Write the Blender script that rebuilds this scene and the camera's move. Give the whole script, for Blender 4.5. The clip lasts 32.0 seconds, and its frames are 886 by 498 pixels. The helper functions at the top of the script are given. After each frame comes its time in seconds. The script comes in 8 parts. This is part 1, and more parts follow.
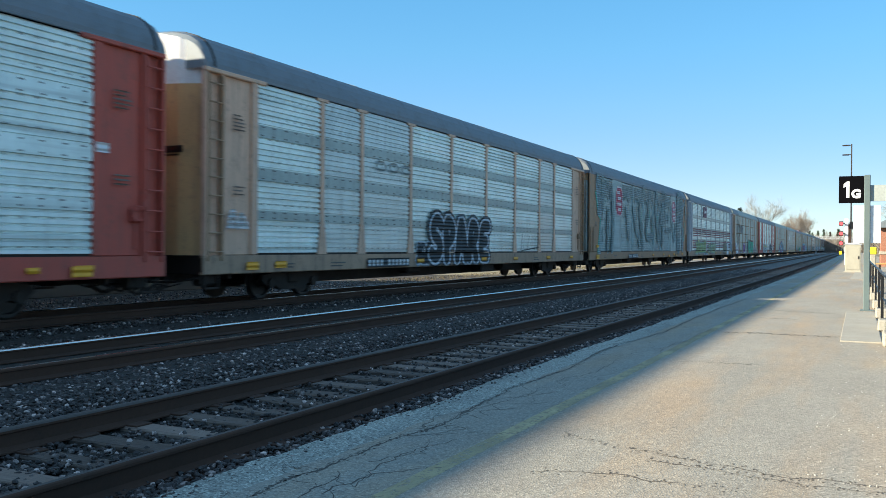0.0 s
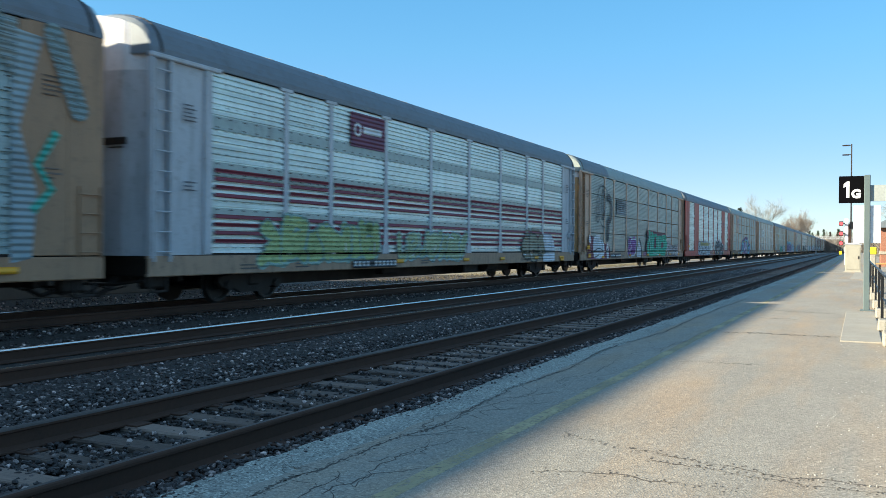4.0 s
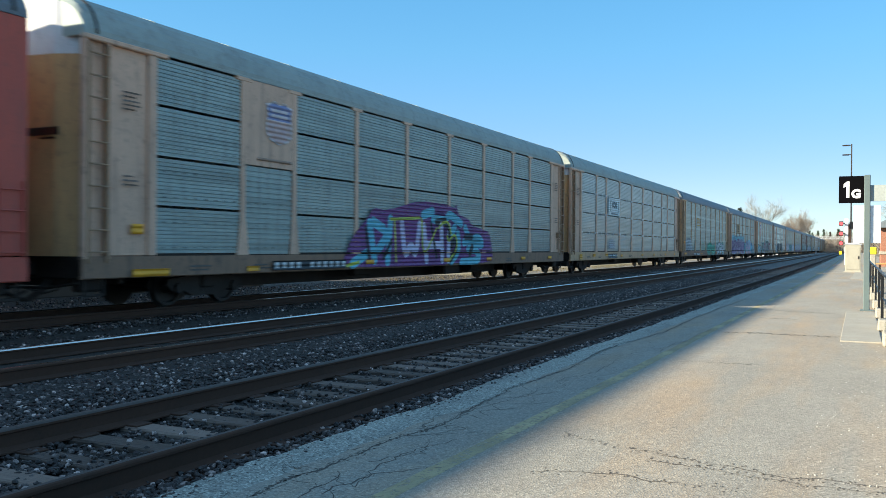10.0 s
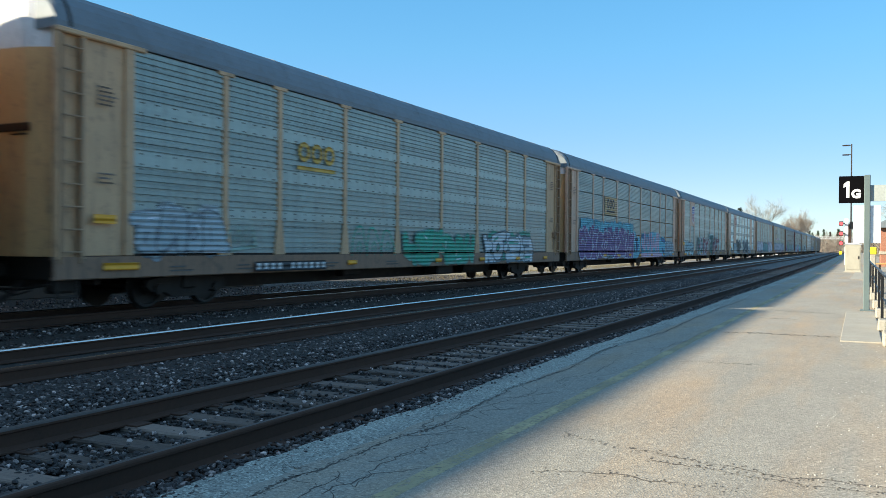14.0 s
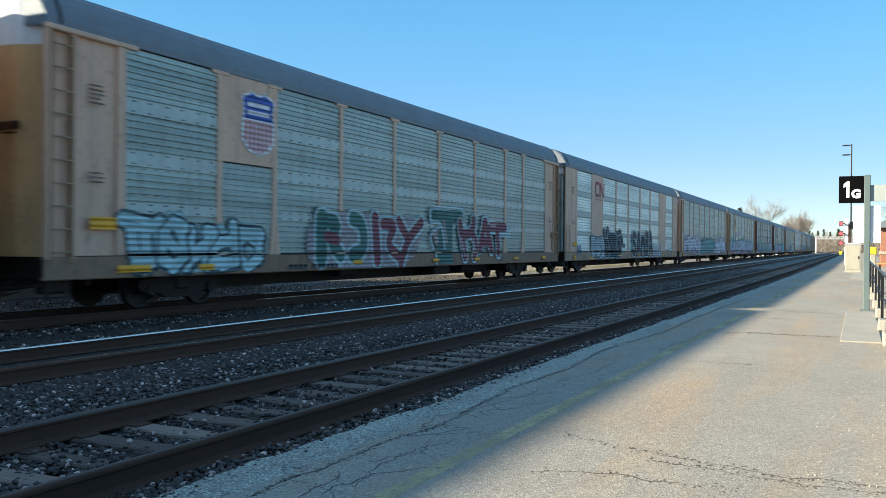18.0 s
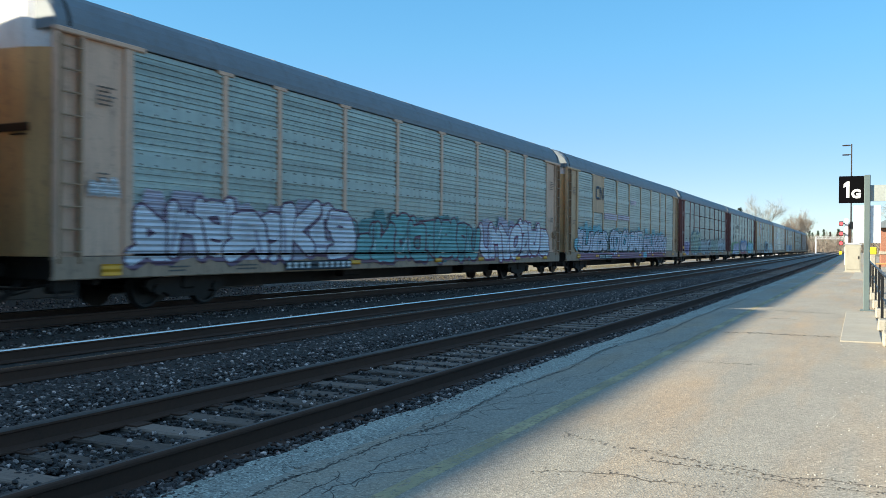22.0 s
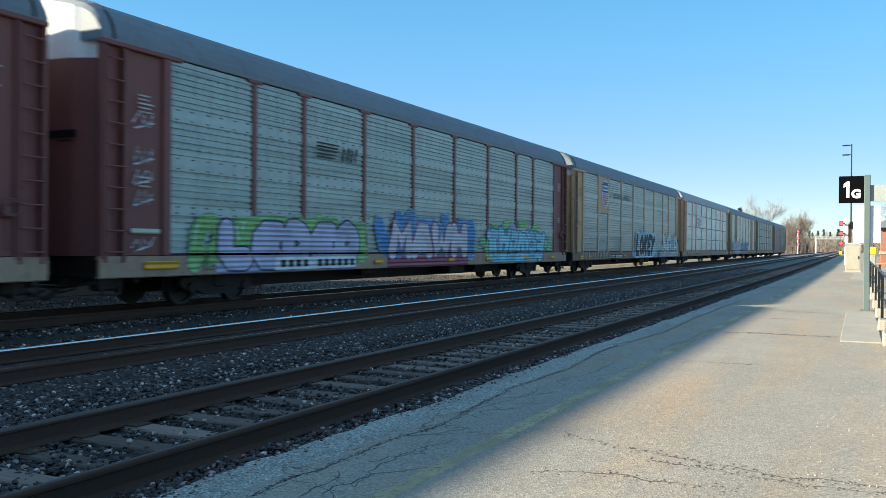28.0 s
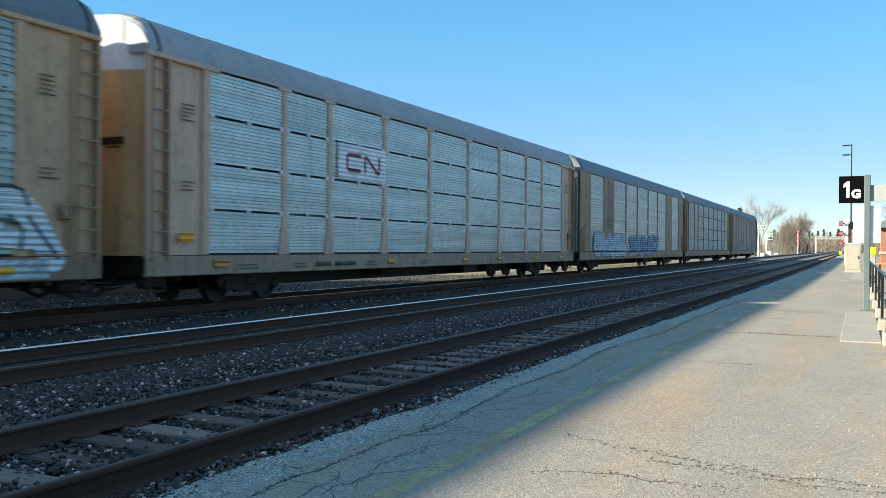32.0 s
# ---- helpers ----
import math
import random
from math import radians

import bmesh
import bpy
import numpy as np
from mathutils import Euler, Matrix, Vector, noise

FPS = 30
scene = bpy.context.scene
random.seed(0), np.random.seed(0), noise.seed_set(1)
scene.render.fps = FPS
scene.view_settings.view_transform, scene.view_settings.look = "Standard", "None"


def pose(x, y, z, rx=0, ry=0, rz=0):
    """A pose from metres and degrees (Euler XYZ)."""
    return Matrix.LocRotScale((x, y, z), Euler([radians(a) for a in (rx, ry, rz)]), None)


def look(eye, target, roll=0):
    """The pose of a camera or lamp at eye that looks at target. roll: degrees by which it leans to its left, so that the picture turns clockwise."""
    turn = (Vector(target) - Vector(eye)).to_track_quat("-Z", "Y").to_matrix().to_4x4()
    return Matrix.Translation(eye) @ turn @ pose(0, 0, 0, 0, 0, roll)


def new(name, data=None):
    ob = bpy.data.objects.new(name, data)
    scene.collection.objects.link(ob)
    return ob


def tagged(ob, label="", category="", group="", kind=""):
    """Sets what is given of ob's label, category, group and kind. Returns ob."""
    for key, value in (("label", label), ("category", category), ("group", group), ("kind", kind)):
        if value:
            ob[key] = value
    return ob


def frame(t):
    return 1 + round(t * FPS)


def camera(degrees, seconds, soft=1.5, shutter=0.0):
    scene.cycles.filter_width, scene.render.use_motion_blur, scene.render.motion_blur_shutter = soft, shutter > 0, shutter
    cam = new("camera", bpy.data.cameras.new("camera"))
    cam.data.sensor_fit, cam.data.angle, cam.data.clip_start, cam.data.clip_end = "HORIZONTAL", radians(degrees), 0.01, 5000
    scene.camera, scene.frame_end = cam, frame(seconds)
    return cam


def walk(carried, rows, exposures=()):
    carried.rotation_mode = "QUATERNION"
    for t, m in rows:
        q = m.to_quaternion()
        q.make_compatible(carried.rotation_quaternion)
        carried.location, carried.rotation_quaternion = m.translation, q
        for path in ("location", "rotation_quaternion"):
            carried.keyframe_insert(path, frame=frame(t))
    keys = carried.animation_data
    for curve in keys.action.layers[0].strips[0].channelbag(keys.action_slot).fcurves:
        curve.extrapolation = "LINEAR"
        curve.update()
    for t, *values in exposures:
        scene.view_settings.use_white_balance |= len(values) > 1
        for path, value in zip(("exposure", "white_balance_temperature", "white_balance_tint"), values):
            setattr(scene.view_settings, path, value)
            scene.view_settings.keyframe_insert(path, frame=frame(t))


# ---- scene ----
# World: x across the tracks (train at negative x), y along the tracks away from the camera, z up from the rail tops.
CURVE_K, CURVE_Y, CURVE_LEN = 1.17e-4, 5.0, 75.0
PLAT = 0.127
TRACK_NEAR, TRACK_MID, TRACK_FAR = -4.93, -9.14, -14.40
GAUGE = 1.435
CAR_PITCH, CAR_HALF = 28.6, 13.75

cam = camera(54.5, 32.0, soft=0.8, shutter=0.28)
EYE = Matrix.Translation((0, 0, 1.361)) @ Matrix.Rotation(radians(26.5), 4, "Z") @ Matrix.Rotation(radians(90 - 0.188), 4, "X") @ Matrix.Rotation(radians(0.447), 4, "Z")
walk(cam, [(0, EYE), (32, EYE)], exposures=[(0, 1.70, 6100, 5.5), (32, 1.70, 6100, 5.5)])

# ---- daylight ----
SUN_TO = Vector((-0.735, -0.583, 0.3735)).normalized()
world = bpy.data.worlds.new("sky")
scene.world = world
world.use_nodes = True
wn = world.node_tree
sky = wn.nodes.new("ShaderNodeTexSky")
sky.sky_type, sky.sun_disc = "NISHITA", False
sky.sun_elevation = math.asin(SUN_TO.z)
sky.sun_rotation = math.atan2(SUN_TO.x, SUN_TO.y)
sky.altitude, sky.air_density, sky.dust_density, sky.ozone_density = 100, 0.8, 0.0, 3.0
soft_sky, deep_sky = wn.nodes.new("ShaderNodeGamma"), wn.nodes.new("ShaderNodeHueSaturation")
soft_sky.inputs["Gamma"].default_value = 0.44
sky_way, sky_up, sky_fade = wn.nodes.new("ShaderNodeTexCoord"), wn.nodes.new("ShaderNodeSeparateXYZ"), wn.nodes.new("ShaderNodeMapRange")
wn.links.new(sky_way.outputs["Generated"], sky_up.inputs[0])
wn.links.new(sky_up.outputs["Z"], sky_fade.inputs["Value"])
for k, value in ((1, 0.28), (2, 0.7), (3, 1.9), (4, 1.42)):
    sky_fade.inputs[k].default_value = value
sky_low, sky_dim = wn.nodes.new("ShaderNodeMapRange"), wn.nodes.new("ShaderNodeMapRange")
for node, values, socket in ((sky_low, (0.0, 0.22, 0.528, 0.496), "Hue"), (sky_dim, (0.0, 0.16, 0.86, 1.0), "Value")):
    for k in range(4):
        node.inputs[k + 1].default_value = values[k]
    wn.links.new(sky_up.outputs["Z"], node.inputs["Value"])
    wn.links.new(node.outputs[0], deep_sky.inputs[socket])
wn.links.new(sky_fade.outputs[0], deep_sky.inputs["Saturation"])
wn.links.new(sky.outputs[0], soft_sky.inputs["Color"])
wn.links.new(soft_sky.outputs[0], deep_sky.inputs["Color"])
wn.nodes["Background"].inputs["Strength"].default_value = 0.15
wn.links.new(deep_sky.outputs[0], wn.nodes["Background"].inputs["Color"])
sun = new("sun", bpy.data.lights.new("sun", "SUN"))
sun.data.energy, sun.data.angle, sun.data.color = 3.95, radians(0.72), (1.0, 0.845, 0.62)
sun.matrix_world = look((0, 0, 60), Vector((0, 0, 60)) - SUN_TO)


# ---- materials ----
class Nodes:
    """A small wrapper to write node trees."""

    def __init__(self, name):
        self.mat = bpy.data.materials.new(name)
        self.mat.use_nodes = True
        self.tree = self.mat.node_tree
        self.bsdf = self.tree.nodes["Principled BSDF"]
        self.out = self.tree.nodes["Material Output"]
        self.coord = self.add("ShaderNodeTexCoord")
        self.shift = None

    def vary(self):
        """Shifts the patterns from object to object."""
        info = self.add("ShaderNodeObjectInfo")
        k = self.add("ShaderNodeMath")
        k.operation = "MULTIPLY"
        k.inputs[1].default_value = 37.0
        self.link(info.outputs["Random"], k.inputs[0])
        self.shift = k.outputs[0]

    def add(self, kind, **values):
        n = self.tree.nodes.new(kind)
        for key, value in values.items():
            n.inputs[key].default_value = value
        return n

    def link(self, a, b):
        self.tree.links.new(a, b)

    def noise(self, scale, detail=4, rough=0.55, stretch=(1, 1, 1), which="Object"):
        m = self.add("ShaderNodeMapping")
        m.inputs["Scale"].default_value = stretch
        self.link(self.coord.outputs[which], m.inputs["Vector"])
        if self.shift is not None:
            self.link(self.shift, m.inputs["Location"])
        n = self.add("ShaderNodeTexNoise", Scale=scale, Detail=detail, Roughness=rough)
        self.link(m.outputs[0], n.inputs["Vector"])
        return n.outputs["Fac"]

    def dashes(self, step_y, wide, step_z, high):
        """Rows of short dashes: 1 on a dash, 0 between."""
        p = self.add("ShaderNodeSeparateXYZ")
        self.link(self.coord.outputs["Object"], p.inputs[0])
        rows = []
        for axis, step, eps in ((1, step_y, wide), (2, step_z, high)):
            parts = []
            for op, value in (("DIVIDE", step), ("FRACT", 0.0), ("COMPARE", 0.5)):
                k = self.add("ShaderNodeMath")
                k.operation = op
                k.inputs[1].default_value = value
                k.inputs[2].default_value = eps
                self.link(parts[-1] if parts else p.outputs[axis], k.inputs[0])
                parts.append(k.outputs[0])
            rows.append(parts[-1])
        m = self.add("ShaderNodeMath")
        m.operation = "MULTIPLY"
        self.link(rows[0], m.inputs[0])
        self.link(rows[1], m.inputs[1])
        return m.outputs[0]

    def ramp(self, fac, stops):
        r = self.add("ShaderNodeValToRGB")
        e = r.color_ramp.elements
        while len(e) < len(stops):
            e.new(0.5)
        for el, (at, col) in zip(e, stops):
            el.position, el.color = at, (*col, 1) if len(col) == 3 else col
        self.link(fac, r.inputs["Fac"])
        return r.outputs["Color"]

    def mix(self, fac, a, b, blend="MIX"):
        m = self.add("ShaderNodeMix")
        m.data_type, m.blend_type = "RGBA", blend
        for socket, value in ((m.inputs[0], fac), (m.inputs[6], a), (m.inputs[7], b)):
            if hasattr(value, "links"):
                self.link(value, socket)
            else:
                socket.default_value = value if not isinstance(value, tuple) else (*value, 1)
        return m.outputs[2]

    def bump(self, height, strength=0.4, distance=0.01, under=None):
        b = self.add("ShaderNodeBump", Strength=strength, Distance=distance)
        self.link(height, b.inputs["Height"])
        if under is not None:
            self.link(under, b.inputs["Normal"])
        self.link(b.outputs[0], self.bsdf.inputs["Normal"])
        return b.outputs[0]

    def color(self, value):
        if hasattr(value, "links"):
            self.link(value, self.bsdf.inputs["Base Color"])
        else:
            self.bsdf.inputs["Base Color"].default_value = (*value, 1)

    def gloss(self, rough, metal=0.0):
        self.bsdf.inputs["Metallic"].default_value = metal
        if hasattr(rough, "links"):
            self.link(rough, self.bsdf.inputs["Roughness"])
        else:
            self.bsdf.inputs["Roughness"].default_value = rough


def shade(c, k):
    return tuple(min(1, v * k) for v in c)


def painted(name, c, rough=0.6, metal=0.0, dirt=0.5, streak=True, dirt_color=(0.09, 0.07, 0.055), scale=1.0, bands=0.0):
    """Weathered paint or sheet metal: broad fading, runs of dirt from above, fine grain."""
    n = Nodes(name)
    n.vary()
    broad = n.noise(0.7 * scale, 5)
    fine = n.noise(38 * scale, 3)
    base = n.mix(n.ramp(broad, [(0.3, (0, 0, 0)), (0.75, (1, 1, 1))]), shade(c, 0.84), shade(c, 1.12))
    base = n.mix(0.05 if bands else 0.16, base, n.ramp(fine, [(0.35, shade(c, 0.6)), (0.7, shade(c, 1.3))]))
    runs = n.noise(2.2 * scale, 5, 0.65, (1.0, 3.2, 0.22) if streak else (1, 1, 1))
    base = n.mix(n.ramp(runs, [(0.5, (0, 0, 0)), (0.78, (dirt, dirt, dirt))]), base, dirt_color)
    scuffs = n.noise(5.5 * scale, 5, 0.7)
    base = n.mix(n.ramp(scuffs, [(0.54, (0, 0, 0)), (0.7, (dirt * 0.75,) * 3)]), base, dirt_color)
    if bands:
        rows = n.noise(2.0, 3, 0.7, (1, 0.05, 1.6))
        base = n.mix(n.ramp(rows, [(0.36, (bands,) * 3), (0.5, (0, 0, 0))]), base, shade(c, 0.42))
        base = n.mix(n.ramp(rows, [(0.54, (0, 0, 0)), (0.68, (bands * 0.8,) * 3)]), base, shade(c, 1.45))
        dots = n.dashes(0.31, 0.14, 0.515, 0.028)
        torn = n.noise(1.3, 3, 0.6)
        keep = n.mix(1.0, dots, n.ramp(torn, [(0.4, (0.25, 0.25, 0.25)), (0.6, (1, 1, 1))]), "MULTIPLY")
        base = n.mix(keep, base, shade(c, 0.22))
        seams = n.noise(3.4, 3, 0.6, (1, 2.4, 0.12))
        base = n.mix(n.ramp(seams, [(0.5, (0, 0, 0)), (0.72, (bands * 0.5,) * 3)]), base, shade(c, 0.6))
    n.color(base)
    n.gloss(n.ramp(broad, [(0.2, (rough - 0.08,) * 3), (0.8, (min(1, rough + 0.1),) * 3)]), metal)
    n.bump(fine, 0.15, 0.004)
    return n.mat


def plain(name, c, rough=0.6, metal=0.0, glow=0.0):
    n = Nodes(name)
    fine = n.noise(24, 3)
    n.color(n.mix(0.3, c, n.ramp(fine, [(0.35, shade(c, 0.65)), (0.7, shade(c, 1.25))])))
    n.gloss(rough, metal)
    if glow:
        n.bsdf.inputs["Emission Color"].default_value = (*c, 1)
        n.bsdf.inputs["Emission Strength"].default_value = glow
    return n.mat


def ground_material(name, stops, scale, fine_scale, bump=0.5, dist=0.02, rough=0.9):
    n = Nodes(name)
    a = n.noise(scale, 6)
    b = n.noise(fine_scale, 4, 0.7)
    c1 = n.ramp(a, stops)
    n.color(n.mix(0.45, c1, n.ramp(b, [(0.3, shade(stops[0][1], 0.5)), (0.72, shade(stops[-1][1], 1.4))])))
    n.gloss(rough)
    n.bump(b, bump, dist)
    return n.mat


def asphalt_material(name, lo, hi, stain, stain_amount, dark=0.68, bright=1.36):
    n = Nodes(name)

    def cells(scale):
        v = n.add("ShaderNodeTexVoronoi", Scale=scale)
        n.link(n.coord.outputs["Object"], v.inputs["Vector"])
        p = n.add("ShaderNodeSeparateColor")
        n.link(v.outputs["Color"], p.inputs[0])
        return p.outputs[0], v.outputs["Distance"]

    pebble, round_off = cells(86.0)
    grit, _ = cells(185.0)
    grain = n.noise(120, 3, 0.7)
    broad = n.noise(0.35, 5, 0.6, (1.6, 0.7, 1))
    mid = n.noise(2.4, 5, 0.65)
    base = n.mix(n.ramp(broad, [(0.32, (0, 0, 0)), (0.68, (1, 1, 1))]), lo, hi)
    rusty = n.noise(0.8, 4, 0.6, (2.0, 0.3, 1))
    base = n.mix(n.ramp(rusty, [(0.46, (0, 0, 0)), (0.68, (stain_amount,) * 3)]), base, stain)
    base = n.mix(n.ramp(mid, [(0.3, (0.3, 0.3, 0.3)), (0.6, (0, 0, 0))]), base, (0.22, 0.2, 0.175))
    base = n.mix(1.0, base, n.ramp(pebble, [(0.0, (dark,) * 3), (0.3, (0.93, 0.93, 0.93)), (0.75, (1.06, 1.06, 1.05)), (0.97, (bright,) * 3)]), "MULTIPLY")
    base = n.mix(1.0, base, n.ramp(grit, [(0.0, (0.84, 0.84, 0.84)), (0.4, (1.0, 1.0, 1.0)), (1.0, (1.1, 1.1, 1.1))]), "MULTIPLY")
    n.color(base)
    n.gloss(0.85)
    under = n.bump(grain, 0.3, 0.005)
    n.bump(round_off, 0.3, 0.008, under)
    return n.mat


def ballast_material(name, lo, hi):
    n = Nodes(name)
    g = n.add("ShaderNodeNewGeometry")
    a = n.noise(30, 3, 0.6)
    c = n.ramp(g.outputs["Random Per Island"], [(0.0, lo), (0.5, shade(lo, 1.6)), (0.82, hi), (0.93, shade(hi, 2.4)), (0.985, shade(hi, 5.0)), (1.0, shade(hi, 6.0))])
    n.color(n.mix(1.0, c, n.ramp(a, [(0.32, (0.35, 0.34, 0.34)), (0.5, (0.9, 0.9, 0.9)), (0.7, (1.3, 1.28, 1.26))]), "MULTIPLY"))
    n.gloss(0.55)
    return n.mat


def wood_material(name, lo, hi, axis=(0.6, 9, 9)):
    n = Nodes(name)
    a = n.noise(3, 6, 0.65, axis)
    o = n.add("ShaderNodeObjectInfo")
    c = n.ramp(a, [(0.3, lo), (0.7, hi)])
    n.color(n.mix(0.5, c, n.ramp(o.outputs["Random"], [(0, shade(lo, 0.7)), (1, shade(hi, 1.1))])))
    n.gloss(0.85)
    n.bump(a, 0.6, 0.01)
    return n.mat


def worn_line(name, c):
    """Road paint worn down to scraps."""
    n = Nodes(name)
    scraps, broad = n.noise(26, 5, 0.7), n.noise(1.1, 3, 0.6)
    n.color(n.mix(n.ramp(broad, [(0.3, (0, 0, 0)), (0.7, (1, 1, 1))]), shade(c, 0.85), shade(c, 1.1)))
    n.gloss(0.85)
    keep = n.mix(1.0, n.ramp(scraps, [(0.32, (0, 0, 0)), (0.48, (1, 1, 1))]), n.ramp(broad, [(0.3, (0.42, 0.42, 0.42)), (0.65, (0.85, 0.85, 0.85))]), "MULTIPLY")
    n.link(keep, n.bsdf.inputs["Alpha"])
    return n.mat


ASPHALT = asphalt_material("asphalt_worn", (0.27, 0.245, 0.20), (0.345, 0.315, 0.262), (0.385, 0.275, 0.17), 0.7)
EDGE = asphalt_material("platform_edge_worn", (0.275, 0.275, 0.235), (0.39, 0.39, 0.335), (0.185, 0.175, 0.15), 0.7, 0.3, 1.95)
CRACK = plain("crack_dark", (0.10, 0.085, 0.07), 0.95)
YELLOW_LINE = worn_line("yellow_line_faded", (0.56, 0.46, 0.26))
CONCRETE = ground_material("concrete", [(0.3, (0.28, 0.26, 0.215)), (0.7, (0.40, 0.37, 0.31))], 1.5, 70, 0.4, 0.006)
# Darker than such stone: the near bed's shade is in this colour.
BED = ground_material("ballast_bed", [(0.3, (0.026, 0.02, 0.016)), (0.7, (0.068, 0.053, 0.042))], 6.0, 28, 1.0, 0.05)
STONE = ballast_material("ballast_stone", (0.026, 0.017, 0.014), (0.13, 0.098, 0.086))
GROUND = ground_material("dry_ground", [(0.3, (0.14, 0.11, 0.07)), (0.7, (0.30, 0.25, 0.16))], 0.25, 4, 0.8, 0.05)
RAIL = painted("rail_rust", (0.075, 0.035, 0.02), 0.95, 0.0, 0.3, False, (0.03, 0.018, 0.012))
# Brighter and warmer than bare steel: part of the glint is in the tint.
RAIL_HEAD = plain("rail_head_steel_glint", (0.86, 0.80, 0.74), 0.22, 1.0)
RAIL_DULL = plain("rail_head_dull", (0.085, 0.065, 0.055), 0.6, 0.25)
SLEEPER = wood_material("sleeper_wood", (0.03, 0.017, 0.011), (0.32, 0.23, 0.18), (1.5, 26, 26))
STEEL_DARK = painted("steel_dark", (0.027, 0.019, 0.014), 0.75, 0.2, 0.3, False)
WHEEL = plain("wheel_steel", (0.03, 0.025, 0.022), 0.5, 0.5)
GALV = painted("galvanised_panel", (0.365, 0.425, 0.43), 0.36, 0.4, 0.4, bands=0.4)
GALV_LIGHT = painted("galvanised_bright", (0.74, 0.86, 0.84), 0.4, 0.2, 0.3, bands=0.5)
GALV_BAND = painted("galvanised_band", (0.35, 0.415, 0.40), 0.45, 0.2, 0.5, bands=0.2)
PEBBLE = plain("pebble_pale", (0.5, 0.47, 0.42), 0.8)
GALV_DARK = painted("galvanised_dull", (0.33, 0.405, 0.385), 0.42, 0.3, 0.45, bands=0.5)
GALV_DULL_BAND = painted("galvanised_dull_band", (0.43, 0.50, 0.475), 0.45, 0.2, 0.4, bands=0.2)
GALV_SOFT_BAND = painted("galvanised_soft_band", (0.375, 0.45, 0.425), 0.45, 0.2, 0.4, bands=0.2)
RUSTY_SHEET = painted("rusty_sheet", (0.37, 0.285, 0.265), 0.6, 0.0, 0.5, bands=0.3)
GALV_MID = painted("galvanised_mid", (0.52, 0.595, 0.595), 0.36, 0.35, 0.4, bands=0.35)
GALV_DEEP = painted("galvanised_deep", (0.285, 0.355, 0.345), 0.42, 0.3, 0.45, bands=0.4)
ROOF_GREY = painted("roof_grey", (0.315, 0.365, 0.345), 0.6, 0.1, 0.35, False)
ROOF_PALE = painted("roof_pale", (0.36, 0.365, 0.38), 0.6, 0.1, 0.3, False)
ROOF_DARK = painted("roof_dark", (0.17, 0.20, 0.23), 0.6, 0.1, 0.35, False)
WHITE = painted("white_paint", (0.77, 0.77, 0.79), 0.55, 0.0, 0.3)
TAN = painted("tan_paint", (0.67, 0.435, 0.305), 0.6, 0.0, 0.5)
# The frame's paint warmed: light bounced off the next car is coloured in.
DOOR_BOUNCE_TAN = painted("door_paint_warm_bounce", (0.62, 0.375, 0.17), 0.6, 0.0, 0.45)
YELLOW = painted("yellow_paint", (0.58, 0.37, 0.21), 0.6, 0.0, 0.55)
# Frame paint on the ladder rungs; their shadow is put into this browner tone.
LADDER = painted("ladder_shade_brown", (0.36, 0.225, 0.13), 0.65, 0.0, 0.5)
BROWN = painted("brown_paint", (0.37, 0.225, 0.13), 0.65, 0.0, 0.55)
GREY_SPRAY = painted("grey_overspray", (0.35, 0.45, 0.45), 0.55, 0.0, 0.5, bands=0.4)
RED = painted("red_paint", (0.47, 0.09, 0.06), 0.6, 0.0, 0.5)
MAROON = painted("maroon_paint", (0.20, 0.065, 0.055), 0.6, 0.0, 0.4)
GREY_PAINT = painted("grey_paint", (0.50, 0.52, 0.55), 0.55, 0.0, 0.45)
BLACK = plain("black_paint", (0.006, 0.006, 0.007), 0.4)
SIGN_WHITE = plain("sign_white", (0.82, 0.83, 0.84), 0.5)
SHADE_WALL = painted("shade_wall_dark", (0.07, 0.06, 0.05), 0.7, 0.0, 0.4)
POST_GREY = painted("post_grey_green", (0.14, 0.185, 0.185), 0.5, 0.2, 0.2)
SILL_DIRTY = painted("sill_dirty", (0.27, 0.165, 0.105), 0.7, 0.0, 0.85)
SILL_MID = painted("sill_worn", (0.40, 0.27, 0.18), 0.7, 0.0, 0.8)
# Same stone, paler: the far bed's sunlight is put into the colour.
BED_FAR = ground_material("ballast_bed_sunlit", [(0.3, (0.10, 0.095, 0.09)), (0.7, (0.20, 0.19, 0.18))], 6.0, 28, 1.0, 0.05)
BOARD_BLACK = plain("board_black", (0.004, 0.004, 0.005), 0.9)
BOARD_BLACK.node_tree.nodes["Principled BSDF"].inputs["Specular IOR Level"].default_value = 0.03
PANEL_PALE = plain("panel_pale_grey", (0.34, 0.37, 0.355), 0.6)
BEIGE = painted("beige_cabinet", (0.37, 0.35, 0.285), 0.6, 0.0, 0.2)
RED_LAMP = plain("red_lamp", (1.0, 0.10, 0.10), 0.4, 0.0, 0.7)
YELLOW_SIGN = plain("yellow_sign", (0.85, 0.62, 0.02), 0.5)


# ---- mesh tools ----
def path_point(x, y):
    """A point of a line parallel to the tracks, bent along the distant curve."""
    q = min(max(0.0, y - CURVE_Y), CURVE_LEN)
    rest = max(0.0, y - CURVE_Y - CURVE_LEN)
    return x - CURVE_K * q * q - 2 * CURVE_K * CURVE_LEN * rest, y


def path_turn(y):
    return math.atan(2 * CURVE_K * min(max(0.0, y - CURVE_Y), CURVE_LEN))


